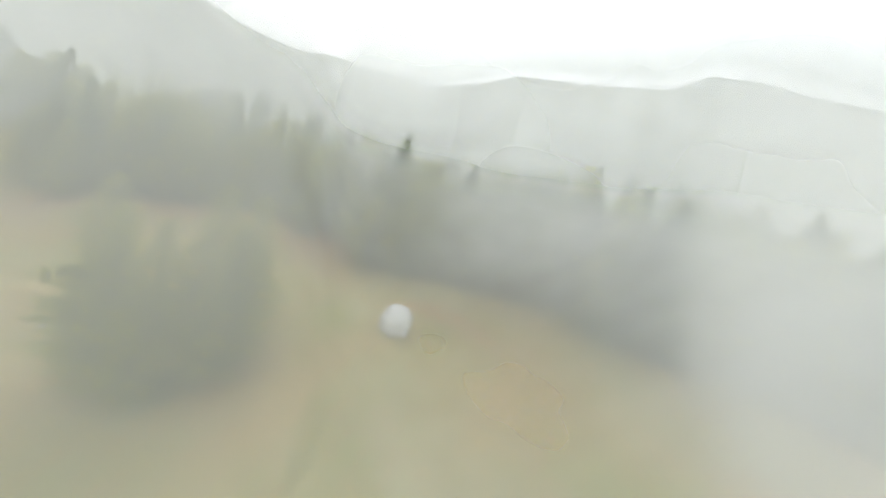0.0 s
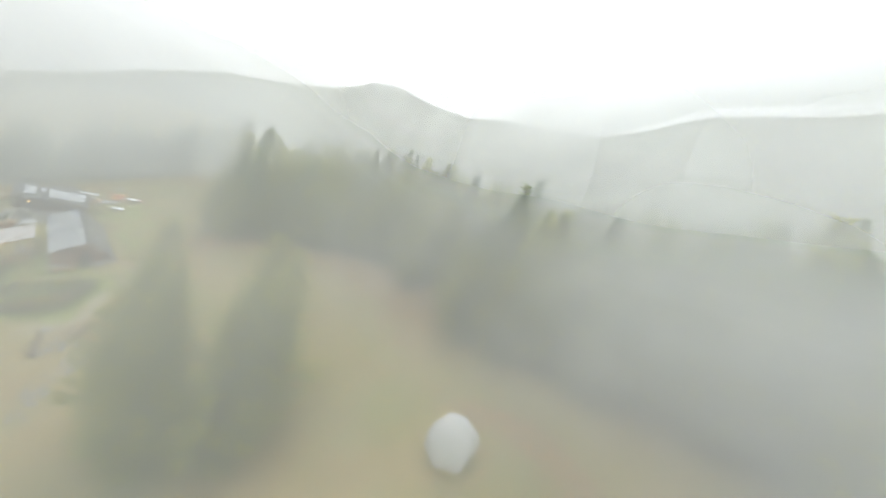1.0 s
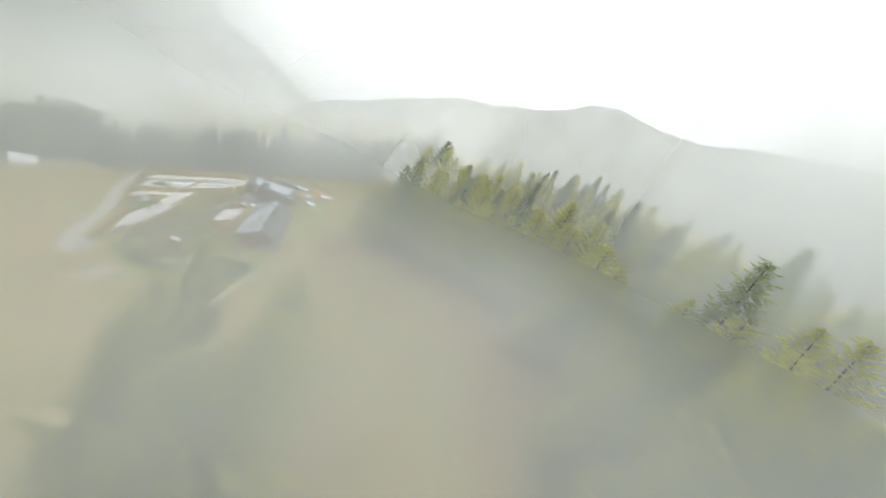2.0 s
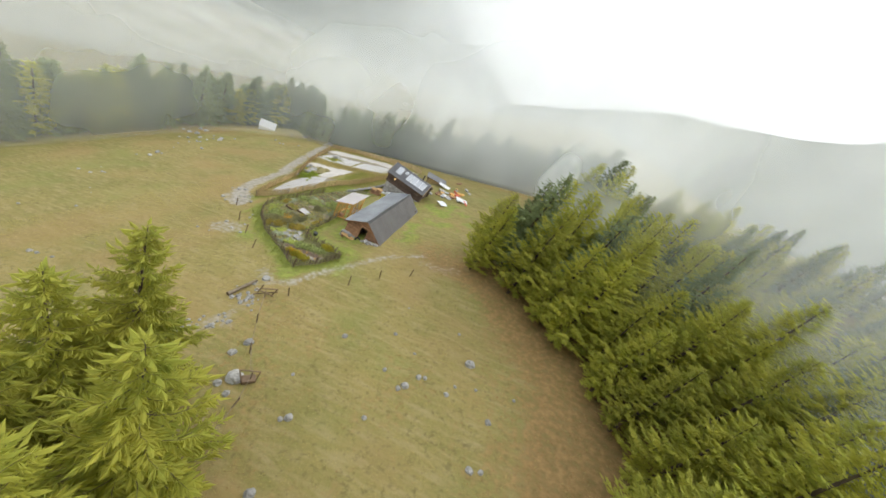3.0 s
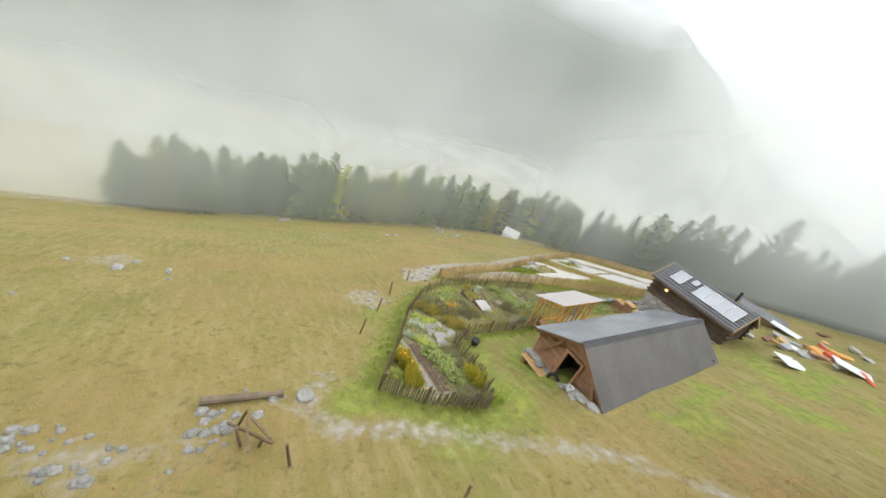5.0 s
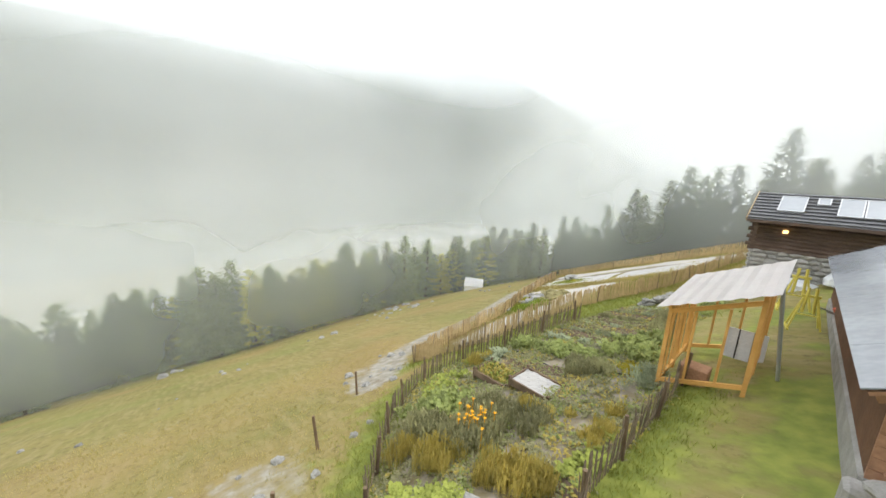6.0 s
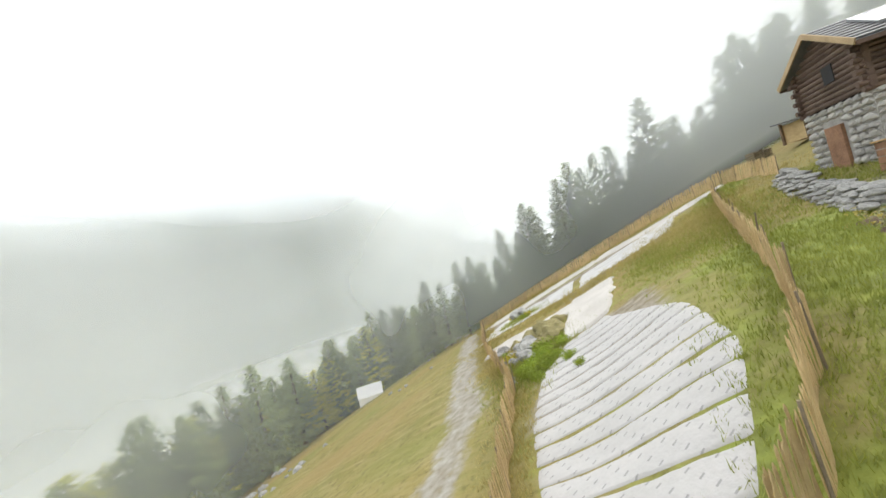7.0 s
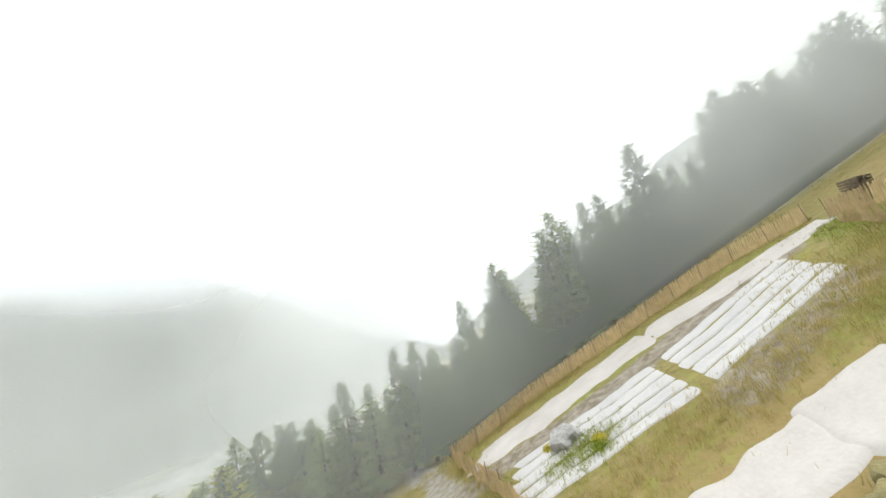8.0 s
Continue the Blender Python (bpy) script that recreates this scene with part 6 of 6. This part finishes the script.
    patch("squash", -27.7, 63.0, 0.8, 1.2, 26, 0.9)
    patch("herb", -27.4, 66.0, 0.8, 1.2, 26, 0.8)
    patch("squash", -27.0, 68.8, 0.7, 1.3, 26, 0.9)
    patch("leek", -29.4, 67.2, 1.2, 0.2, 20, 0.45, 0.1)
    patch("cabbage", -29.2, 68.4, 1.2, 0.2, 16, 0.6, 0.1)
    patch("herb", -29.0, 70.0, 1.2, 0.5, 24, 0.7)
    # low weeds and leaves covering the soil between the plants
    for name, mat, n, label in (("low_weeds", dull, 4600, "low grey-green weeds between the vegetable rows"), ("bright_weeds", green, 2000, "low bright green weeds between the vegetable rows"), ("fallen_leaves", gold, 1500, "yellow fallen leaves on the garden soil")):
        verts, faces = [], []
        while len(faces) < n * 5:
            x, y = rnd.uniform(-34, -19), rnd.uniform(47.5, 73)
            if not inside(x, y, GARDEN_AREA) or noise.noise((x * 0.8, y * 0.8, len(name))) < -0.12 or abs(away(x, y, ((-25.6, 50.45), (-20.6, 50.05)))) < 0.5:
                continue
            z = rough(x, y)
            for k in range(5):
                a, r, h = rnd.uniform(0, 6.28), rnd.uniform(0.05, 0.12), rnd.uniform(0.02, 0.13)
                ox, oy = x + rnd.gauss(0, 0.07), y + rnd.gauss(0, 0.07)
                c, q = math.cos(a) * r, math.sin(a) * r
                b = len(verts)
                verts += [(ox, oy, z), (ox + c * 0.6 - q * 0.4, oy + q * 0.6 + c * 0.4, z + h), (ox + c * 1.2, oy + q * 1.2, z + h * 0.8), (ox + c * 0.6 + q * 0.4, oy + q * 0.6 - c * 0.4, z + h)]
                faces.append((b, b + 1, b + 2, b + 3))
        tagged(mesh_object(name, verts, faces, mat), label, "weeds", kind="stuff")
    # orange flowers
    for i in range(40):
        if i < 26:
            x, y = -29.1 + rnd.gauss(0, 0.35), 55.4 + rnd.gauss(0, 0.25)
        else:
            x, y = -22.6 + rnd.gauss(0, 0.8), 49.2 + rnd.gauss(0, 0.15)
        bm = bmesh.new()
        top = rnd.uniform(0.6, 0.95)
        rod(bm, (0, 0, 0), (0.03, 0.02, top), 0.01, sides=4)
        n = 9
        c = bm.verts.new((0.03, 0.02, top + 0.02))
        rg = [bm.verts.new((0.03 + 0.05 * math.cos(2 * math.pi * k / n), 0.02 + 0.05 * math.sin(2 * math.pi * k / n), top + 0.015 * (-1) ** k)) for k in range(n)]
        for k in range(n):
            bm.faces.new((c, rg[k], rg[(k + 1) % n]))
        ob = part("marigold", bm, flower)
        ob.matrix_world = at(x, y, 0)
        tagged(ob, "orange marigold in flower among the herbs", "flower", "marigolds")
    # cold frames of dark boards, one covered with fleece
    for x, y, rz, covered in ((-30.8, 58.4, 5, False), (-29.1, 58.45, 3, True)):
        c = thing("cold_frame", at(x, y, 0, rz), "dark board cold frame " + ("covered with white fleece" if covered else "filled with straw and leaves"), "cold frame", "cold frames")
        for a, b in (((-0.75, -0.55), (0.75, -0.55)), ((-0.75, 0.55), (0.75, 0.55)), ((-0.75, -0.5), (-0.75, 0.5)), ((0.75, -0.5), (0.75, 0.5))):
            bm = bmesh.new()
            beam(bm, (*a, 0.14), (*b, 0.14), 0.05, 0.26)
            part("board", bm, M_POST, c)
        for sx in (-1, 1):
            for sy in (-1, 1):
                bm = bmesh.new()
                beam(bm, (sx * 0.75, sy * 0.55, -0.1), (sx * 0.75, sy * 0.55, 0.36), 0.08)
                part("corner_post", bm, M_POST, c)
        bm = bmesh.new()
        bmesh.ops.create_grid(bm, x_segments=10, y_segments=8, size=1)
        for v in bm.verts:
            v.co = Vector((v.co.x * 0.71, v.co.y * 0.51, (0.22 if covered else 0.14) + 0.06 * noise.noise(v.co * 3)))
        bmesh.ops.solidify(bm, geom=bm.faces[:], thickness=0.02)
        part("fleece" if covered else "straw", bm, M_SLIT if covered else M_STRAW, c)
        if not covered:
            for k, mat in enumerate((green, gold, lime, gold)):
                verts, faces = [], []
                for i in range(90):
                    u, v, a = rnd.uniform(-0.66, 0.66), rnd.uniform(-0.46, 0.46), rnd.uniform(0, 6.28)
                    r, h = rnd.uniform(0.07, 0.16), rnd.uniform(0.12, 0.3)
                    cc, q = math.cos(a) * r, math.sin(a) * r
                    b = len(verts)
                    verts += [(u, v, 0.13), (u + cc * 0.6 - q * 0.3, v + q * 0.6 + cc * 0.3, 0.13 + h * 0.8), (u + cc * 1.2, v + q * 1.2, 0.13 + h), (u + cc * 0.6 + q * 0.3, v + q * 0.6 - cc * 0.3, 0.13 + h * 0.8)]
                    faces.append((b, b + 1, b + 2, b + 3))
                mesh_object("leaves", verts, faces, mat, c)
    # a dug bed of brown earth in low furrows
    def dug_bed(x0, y0, x1, y1, width, seed):
        n, k = 70, 24
        dx, dy = x1 - x0, y1 - y0
        length = math.hypot(dx, dy)
        verts, faces = [], []
        for i in range(n + 1):
            for j in range(k + 1):
                u, v = i / n, j / k - 0.5
                wob = 0.06 * noise.noise((u * 6, v * 3, seed))
                x, y = x0 + dx * u - dy / length * (v + wob) * width, y0 + dy * u + dx / length * (v + wob) * width
                rim = i in (0, n) or j in (0, k)
                z = rough(x, y) + (-0.05 if rim else 0.05 + 0.035 * math.sin(v * 2 * math.pi * 3.5) + 0.05 * noise.noise((x * 6, y * 6, seed)))
                verts.append((x, y, z))
        for i in range(n):
            for j in range(k):
                a = i * (k + 1) + j
                faces.append((a, a + 1, a + k + 2, a + k + 1))
        tagged(mesh_object("dug_bed", verts, faces, M_EARTH, smooth=True), "dug bed of bare brown earth in low furrows", "garden bed", "dug beds")

    dug_bed(-25.1, 50.65, -20.6, 50.3, 0.62, 3)
    sheet("garden_path", [(-25.6, 50.0), (-20.8, 49.6), (-20.8, 49.95), (-25.6, 50.4)], 60, 4, material("trodden_grey_path", (0.36, 0.335, 0.29), (0.22, 0.20, 0.165), scale=3, fine=9, bump=0.7), "trodden grey path between the beds", "path", lift=0.03, ragged=0.12, seed=77, kind="structure")
    dug_bed(-26.2, 54.9, -25.0, 54.2, 0.7, 5)
    for k, y in enumerate((63.3, 64.4, 65.5, 66.7, 67.8)):
        dug_bed(-31.4 + 0.22 * k, y - 0.1, -28.2 + 0.1 * k, y + 0.2, 0.75, 11 + k)
    dug_bed(-31.4, 59.6, -28.6, 60.0, 0.7, 21)
    # stepping slabs along the path
    def slab_mesh(seed):
        r = random.Random(seed)
        bm = bmesh.new()
        n = 7
        vs = [bm.verts.new((0.5 * r.uniform(0.75, 1.1) * math.cos(2 * math.pi * k / n), 0.38 * r.uniform(0.75, 1.1) * math.sin(2 * math.pi * k / n), 0)) for k in range(n)]
        f = bm.faces.new(vs)
        e = bmesh.ops.extrude_face_region(bm, geom=[f])
        bmesh.ops.translate(bm, vec=(0, 0, 0.07), verts=[v for v in e["geom"] if isinstance(v, bmesh.types.BMVert)])
        bmesh.ops.recalc_face_normals(bm, faces=bm.faces)
        bmesh.ops.bevel(bm, geom=bm.edges[:], offset=0.015, segments=1, affect="EDGES")
        me = bpy.data.meshes.new("path_slab")
        bm.to_mesh(me)
        bm.free()
        me.materials.append(M_ROCK)
        return me

    slabs = [slab_mesh(i) for i in range(3)]
    for x, y, s in ((-26.6, 52.6, 1.1), (-25.9, 52.4, 1.0), (-25.3, 52.8, 1.3), (-24.7, 52.5, 1.0), (-26.2, 53.6, 0.8), (-25.5, 53.6, 1.1), (-26.9, 53.3, 0.9), (-24.9, 51.7, 0.9)):
        ob = new("path_slab", rnd.choice(slabs))
        ob.matrix_world = at(x, y, 0.0, rnd.uniform(0, 180)) @ Matrix.Scale(s, 4)
        tagged(ob, "flat pale grey slab of the garden path", "slab", "slabs of the garden path")
    bm = bmesh.new()
    rod(bm, (0, 0, -0.2), (0, 0, 0.22), 0.36, 0.33, 18)
    bmesh.ops.bevel(bm, geom=bm.edges[:], offset=0.03, segments=2, affect="EDGES")
    ob = part("round_stone", bm, M_ROCK)
    ob.matrix_world = at(-21.7, 44.4)
    tagged(ob, "round grey stone cap beside the track", "stone")
    hose = thing("black_hose", Matrix(), "thin black water hose lying across the beds", "hose")
    bm = bmesh.new()
    pts = [(-26.9 - 0.5 * i + 0.3 * math.sin(i * 1.3), 60.3 + 0.25 * math.sin(i * 0.9)) for i in range(10)]
    strand(bm, [(*p, rough(*p) + 0.03) for p in pts], 0.02, 5)
    part("tube", bm, M_BLACK, hose)


garden()


def grasses():
    """Tufts over the pasture, thicker along fences and banks."""
    rnd = random.Random(61)
    sets = {
        "dry_tufts": (leafy(material("dry_grass_blade", (0.52, 0.42, 0.17), (0.36, 0.31, 0.10), scale=0.4, bump=0), 0.4), "short dry yellow grass tufts over the pasture"),
        "green_tufts": (leafy(material("green_grass_blade", (0.35, 0.37, 0.085), (0.23, 0.26, 0.055), scale=0.4, bump=0), 0.4), "fresh green grass tufts round the fences and the barn"),
        "rust_tufts": (leafy(material("rusty_heath_blade", (0.40, 0.22, 0.08), (0.22, 0.12, 0.045), scale=0.4, bump=0), 0.2), "rust brown heath tufts at the edge of the wood"),
    }
    data = {k: ([], []) for k in sets}

    def tuft(key, x, y, h, r):
        if -38.4 < x < -34.9 and 61.9 < y < 72.4:
            return
        v, f = data[key]
        z = rough(x, y) - 0.01
        for i in range(5):
            a = rnd.uniform(0, 6.28)
            b = len(v)
            c, s = math.cos(a), math.sin(a)
            w = 0.011
            l = h * rnd.uniform(0.6, 1.2)
            ox, oy = x + rnd.gauss(0, r), y + rnd.gauss(0, r)
            v += [(ox - s * w, oy + c * w, z), (ox + s * w, oy - c * w, z), (ox + c * l * 0.5, oy + s * l * 0.5, z + l)]
            f.append((b, b + 1, b + 2))

    for i in range(30000):
        x, y = rnd.uniform(-46, 8), rnd.uniform(26, 62)
        if x > WOOD_EDGE(y) + 6 or inside(x, y, GARDEN_AREA):
            continue
        lush, heath, gravel, soil = cover(x, y)
        if gravel > 0.4 and rnd.random() < 0.85:
            continue
        if -24.5 < x < -17 and y > 56:
            continue
        key = "green_tufts" if lush > rnd.random() * 0.8 + 0.1 else "rust_tufts" if heath * 0.8 > rnd.random() else "dry_tufts"
        tuft(key, x, y, rnd.uniform(0.05, 0.14), 0.09)
    for line, key, n, spread in ((FIELD_NEAR, "green_tufts", 5000, 0.8), (FIELD_TOP, "dry_tufts", 3500, 0.9), (FIELD_LOW, "dry_tufts", 4500, 0.5), (GARDEN, "green_tufts", 5000, 0.7), (GARDEN_FRONT, "green_tufts", 3000, 0.5), ([(-28.5, 68), (-27, 79)], "green_tufts", 3000, 1.2)):
        pts = along(line, 0.1)
        for i in range(n):
            x, y, dx, dy = rnd.choice(pts)
            o = rnd.gauss(0, spread)
            x, y = x - dy * o, y + dx * o
            if inside(x, y, GARDEN_AREA) and rnd.random() < 0.6:
                continue
            tuft(key, x, y, rnd.uniform(0.06, 0.2), 0.07)
    # between the cloths, and on the rocks there
    for cx, cy, sx, sy, n, key, hh in ((-39.6, 72.6, 1.0, 1.6, 2500, "green_tufts", 0.3), (-41.2, 74.8, 1.2, 0.9, 1500, "dry_tufts", 0.3), (-43.2, 84.6, 1.0, 0.7, 1200, "green_tufts", 0.3), (-36, 81.5, 5.5, 0.9, 3000, "dry_tufts", 0.3), (-31, 80, 1.6, 3.0, 3500, "dry_tufts", 0.3), (-33, 77, 1.2, 2.5, 2500, "green_tufts", 0.22), (-40, 95.3, 6, 0.7, 3500, "dry_tufts", 0.5)):
        for i in range(n):
            tuft(key, cx + rnd.gauss(0, sx), cy + rnd.gauss(0, sy), rnd.uniform(0.3, 1.0) * hh, 0.08)
    for key, (mat, label) in sets.items():
        v, f = data[key]
        tagged(mesh_object(key, v, f, mat), label, "grass", kind="stuff")


grasses()


def shrubs():
    """Leafy bushes on the rocks and along the banks."""
    rnd = random.Random(71)
    green = leafy(material("bush_leaf", (0.36, 0.42, 0.06), (0.19, 0.26, 0.035), scale=2, bump=0, per_object=0.2), 0.3)
    gold = leafy(material("golden_bush_leaf", (0.60, 0.50, 0.06), (0.42, 0.36, 0.05), scale=2, bump=0, per_object=0.2), 0.3)
    made = {}
    for nm, mat in (("green", green), ("gold", gold)):
        verts, faces = [(0, 0, 0)], []
        for i in range(900):
            d = Vector((rnd.gauss(0, 1), rnd.gauss(0, 1), abs(rnd.gauss(0, 0.8)))).normalized()
            p = d * rnd.uniform(0.35, 1.0) * (1 + 0.3 * noise.noise(d * 2))
            p.z *= 0.75
            u = Vector((rnd.gauss(0, 1), rnd.gauss(0, 1), rnd.gauss(0, 1))).normalized() * 0.07
            v = u.cross(d).normalized() * 0.045
            b = len(verts)
            verts += [tuple(p - u), tuple(p + v), tuple(p + u), tuple(p - v), tuple(p - u * 0.9)]
            faces += [(b, b + 1, b + 2), (b, b + 2, b + 3), (0, b, b + 4)]
        me = bpy.data.meshes.new("bush")
        me.from_pydata(verts, [], faces)
        me.materials.append(mat)
        made[nm] = me
    for x, y, s, k in ((-39.4, 73.6, 0.7, "green"), (-39.7, 71.0, 0.6, "green"), (-39.0, 74.8, 0.6, "green"), (-42.6, 83.9, 0.5, "green"), (-28.6, 72.2, 0.5, "green"), (-25.6, 72.4, 0.5, "gold"), (-27.0, 60.9, 0.5, "gold"), (-19.6, 52.2, 0.6, "green"), (-21.5, 52.1, 0.5, "green"), (-40.8, 75.6, 0.4, "gold"), (-40.1, 76.1, 0.5, "gold"), (-41.4, 74.4, 0.5, "gold"), (-38.6, 71.6, 0.5, "green"), (-39.2, 70.2, 0.45, "green"), (-38.4, 73.2, 0.5, "green"), (-39.3, 72.6, 0.7, "green"), (-39.8, 72.0, 0.6, "green"), (-38.9, 71.0, 0.55, "green"), (-40.2, 71.8, 0.5, "green"), (-42.0, 75.2, 0.5, "green"), (-41.8, 74.8, 0.4, "gold"), (-37.9, 70.6, 0.4, "green"), (-37.4, 69.3, 0.3, "green"), (-42.4, 84.4, 0.45, "gold"), (-44.4, 86.4, 0.4, "gold")):
        ob = new("bush", made[k])
        ob.matrix_world = at(x, y, 0.0, rnd.uniform(0, 360)) @ Matrix.Scale(s, 4)
        tagged(ob, "low leafy green bush on the bank" if k == "green" else "bush with golden autumn leaves", "bush", "bushes of the bank")


shrubs()


# ---------------------------------------------------------------- mist
def mist_ring(grow, alpha, scale, seed, top, contrast=0.6, thin=0.0, lie=56, spread=22, clear=0.0, dense=0.0, bright=0.94, crest=False, square=4):
    """A closed curtain of drifting mist round the hillside, a rounded rectangle in plan."""
    cx, cy, hx, hy = -31, 44, 44.5, 51.2
    verts, faces, w = [], [], []
    n, rows = 80, 18
    for j in range(rows + 1):
        q = j / rows
        for i in range(n):
            a = 2 * math.pi * i / n
            c, s = math.cos(a), math.sin(a)
            r = 1 / (abs(c) ** square + abs(s) ** square) ** (1 / square)
            x, y = cx + hx * grow * r * c, cy + hy * grow * r * s
            z0 = height(x, y) - 1.5
            up = top * grow * q ** 1.6
            z = z0 + up
            verts.append((x, y, z))
            side = (1 - thin * math.exp(-((math.degrees(a) - lie) / spread) ** 2)) * (1 - clear * math.exp(-((math.degrees(a) - 140) / 26) ** 2))
            side *= 1 + dense * math.exp(-((math.degrees(a) - 66) / 24) ** 2)
            if crest:
                elev = math.degrees(math.atan2(z + 25, math.hypot(x - cx, y - cy)))
                w.append(side * smooth01(-0.5, 11, elev) * (1 - smooth01(24, 40, elev)))
            else:
                w.append(side * (1 - smooth01(0.5, 1.0, q)) * smooth01(-0.2, 0.8 + 6 * smooth01(-0.1, 0.5, math.cos(a + radians(50))), up - 1.2))
    for j in range(rows):
        for i in range(n):
            i2 = (i + 1) % n
            faces.append((j * n + i, j * n + i2, j * n + n + i2, j * n + n + i))
    faces = [f for f in faces if max(w[i] for i in f) > 0.003]
    ob = mesh_object("mist", verts, faces, mist("drifting_mist", alpha, scale, contrast, seed=seed, bright=bright), smooth=True)
    ob.data.attributes.new("thickness", "FLOAT", "POINT").data.foreach_set("value", w)
    return tagged(ob, "thin grey mist drifting between the trees", "mist", kind="structure")


mist_ring(1.0, 0.3, 0.03, 1, 46, thin=0.3, lie=5, spread=30, clear=0.28, dense=1.1, contrast=0.35, bright=0.99, square=8)
mist_ring(1.72, 0.42, 0.02, 3, 38, thin=0.0, clear=0.3, dense=0.2, bright=0.9)
mist_ring(10, 0.6, 0.002, 5, 44, thin=0.7, lie=58, spread=36, clear=0.08, bright=0.75)
mist_ring(13, 0.45, 0.0016, 6, 60, thin=0.9, lie=74, spread=44, clear=0.35, contrast=0.35, bright=0.97, crest=True)


VALLEY_EDGE = ((96, 1150), (110, 1150), (116, 860), (120, 765), (135, 630), (149, 548), (163, 470), (172, 370), (182, 285), (194, 250), (225, 235))


def valley_cloud():
    """A level bank of cloud lying in the valley, reaching far to the north, narrow to the west."""
    verts, faces, w = [], [], []
    n, rows = 90, 22
    for i in range(n + 1):
        deg = 97 + 126 * i / n
        for (a0, p), (a1, q) in zip(VALLEY_EDGE, VALLEY_EDGE[1:]):
            if a0 <= deg <= a1:
                far = p + (q - p) * (deg - a0) / (a1 - a0)
        a = radians(deg)
        far *= 1 + 0.06 * noise.noise((deg * 0.12, 3, 0))
        for j in range(rows + 1):
            q = j / rows
            r = 150 + (far * 1.06 - 150) * q
            x, y = -36 + r * math.cos(a), 57 + r * math.sin(a)
            verts.append((x, y, -100 + 4 * noise.noise((x * 0.015, y * 0.015, 1))))
            w.append((1 - 0.55 * smooth01(135, 165, deg)) * smooth01(0, 0.45, q) * smooth01(1.0, 0.6, q) * smooth01(0, 0.04, i / n) * smooth01(1, 0.92, i / n))
    for i in range(n):
        for j in range(rows):
            a = i * (rows + 1) + j
            faces.append((a, a + 1, a + rows + 2, a + rows + 1))
    ob = mesh_object("valley_mist", verts, faces, mist("valley_cloud", 0.5, 0.012, 0.3, seed=7, bright=0.93), smooth=True)
    ob.data.attributes.new("thickness", "FLOAT", "POINT").data.foreach_set("value", w)
    return tagged(ob, "white bank of cloud lying in the valley", "mist", kind="structure")


valley_cloud()


def fog_hollow(cx, cy, long, short, turn, alpha, seed):
    """The cloud's underside round the upper slope: a long hollow in it with soft walls, thicker towards the wood, worn low where it opens."""
    verts, faces, w = [], [], []
    n, rows = 140, 30
    for i in range(n):
        a = 2 * math.pi * i / n
        c, s = math.cos(a), math.sin(a)
        deg = (math.degrees(a) + 180) % 360 - 180
        sag = math.exp(-((deg - 44) / 14) ** 2)
        wave = noise.noise((c * 1.5, s * 1.5, seed))
        reach = 1 / math.hypot(math.cos(a - turn) / long, math.sin(a - turn) / short)
        crown = 0.5 + 1.2 * wave * (1 - sag) - 2.9 * sag
        dense = 0.86 + 0.15 * smooth01(75, 25, deg) * smooth01(-120, -60, deg)
        for j in range(rows + 1):
            q = j / rows
            r = reach * (1 + 0.08 * wave * (1 - sag) + 0.26 * sag) * q ** 0.6
            z = -17 + (crown + 17) * q ** 1.5
            verts.append((cx + r * c, cy + r * s, z))
            w.append(dense * smooth01(crown, crown - 7 + 3.4 * sag, z) * (0.55 + 0.45 * smooth01(0.2, 0.75, q)))
    for i in range(n):
        i2 = (i + 1) % n
        for j in range(rows):
            faces.append((i * (rows + 1) + j, i * (rows + 1) + j + 1, i2 * (rows + 1) + j + 1, i2 * (rows + 1) + j))
    ob = mesh_object("fog_bank", verts, faces, mist("fog_bank", alpha, 0.07, 0.25, seed=seed, bright=0.68, blue=0.985, red=0.97), smooth=True)
    ob.data.attributes.new("thickness", "FLOAT", "POINT").data.foreach_set("value", w)
    return tagged(ob, "pale bank of fog across the upper slope", "mist", kind="structure")


fog_hollow(-23, 7, 23, 13, radians(14), 0.7, 17)


def wood_mist(line, high, alpha, seed, bright=0.62):
    """A curtain of mist drifting among the trees of the upper wood, along a line in plan."""
    verts, faces, w = [], [], []
    n, rows = 60, 12
    for i in range(n + 1):
        p = i / n * (len(line) - 1)
        k = min(len(line) - 2, int(p))
        x, y = (line[k][c] + (line[k + 1][c] - line[k][c]) * (p - k) for c in range(2))
        x += 2.0 * noise.noise((y * 0.06, seed, 0))
        for j in range(rows + 1):
            q = j / rows
            verts.append((x + 2 * noise.noise((y * 0.1, q * 2, seed)), y, height(x, y) + high * q))
            w.append(smooth01(0, 0.25, q) * smooth01(1.0, 0.45, q) * smooth01(0, 0.1, i / n) * smooth01(1.0, 0.84, i / n))
    for i in range(n):
        for j in range(rows):
            a = i * (rows + 1) + j
            faces.append((a, a + 1, a + rows + 2, a + rows + 1))
    ob = mesh_object("wood_mist", verts, faces, mist("wood_mist", alpha, 0.05, 0.4, seed=seed, bright=bright), smooth=True)
    ob.data.attributes.new("thickness", "FLOAT", "POINT").data.foreach_set("value", w)
    return tagged(ob, "mist drifting among the larches of the wood", "mist", kind="structure")


def along_edge(back, south, north):
    return [(WOOD_EDGE(max(y, 8)) + back, y) for y in range(south, north, 3)]


wood_mist(along_edge(13, -25, 68), 24, 0.14, 8.0)
wood_mist(along_edge(22, -25, 68), 24, 0.22, 12.0)
wood_mist(along_edge(2, -34, 22), 22, 0.4, 3.0, 0.84)
wood_mist([(3.5, 62), (-1, 78), (-6, 98)], 15, 0.55, 15.0, 0.98)
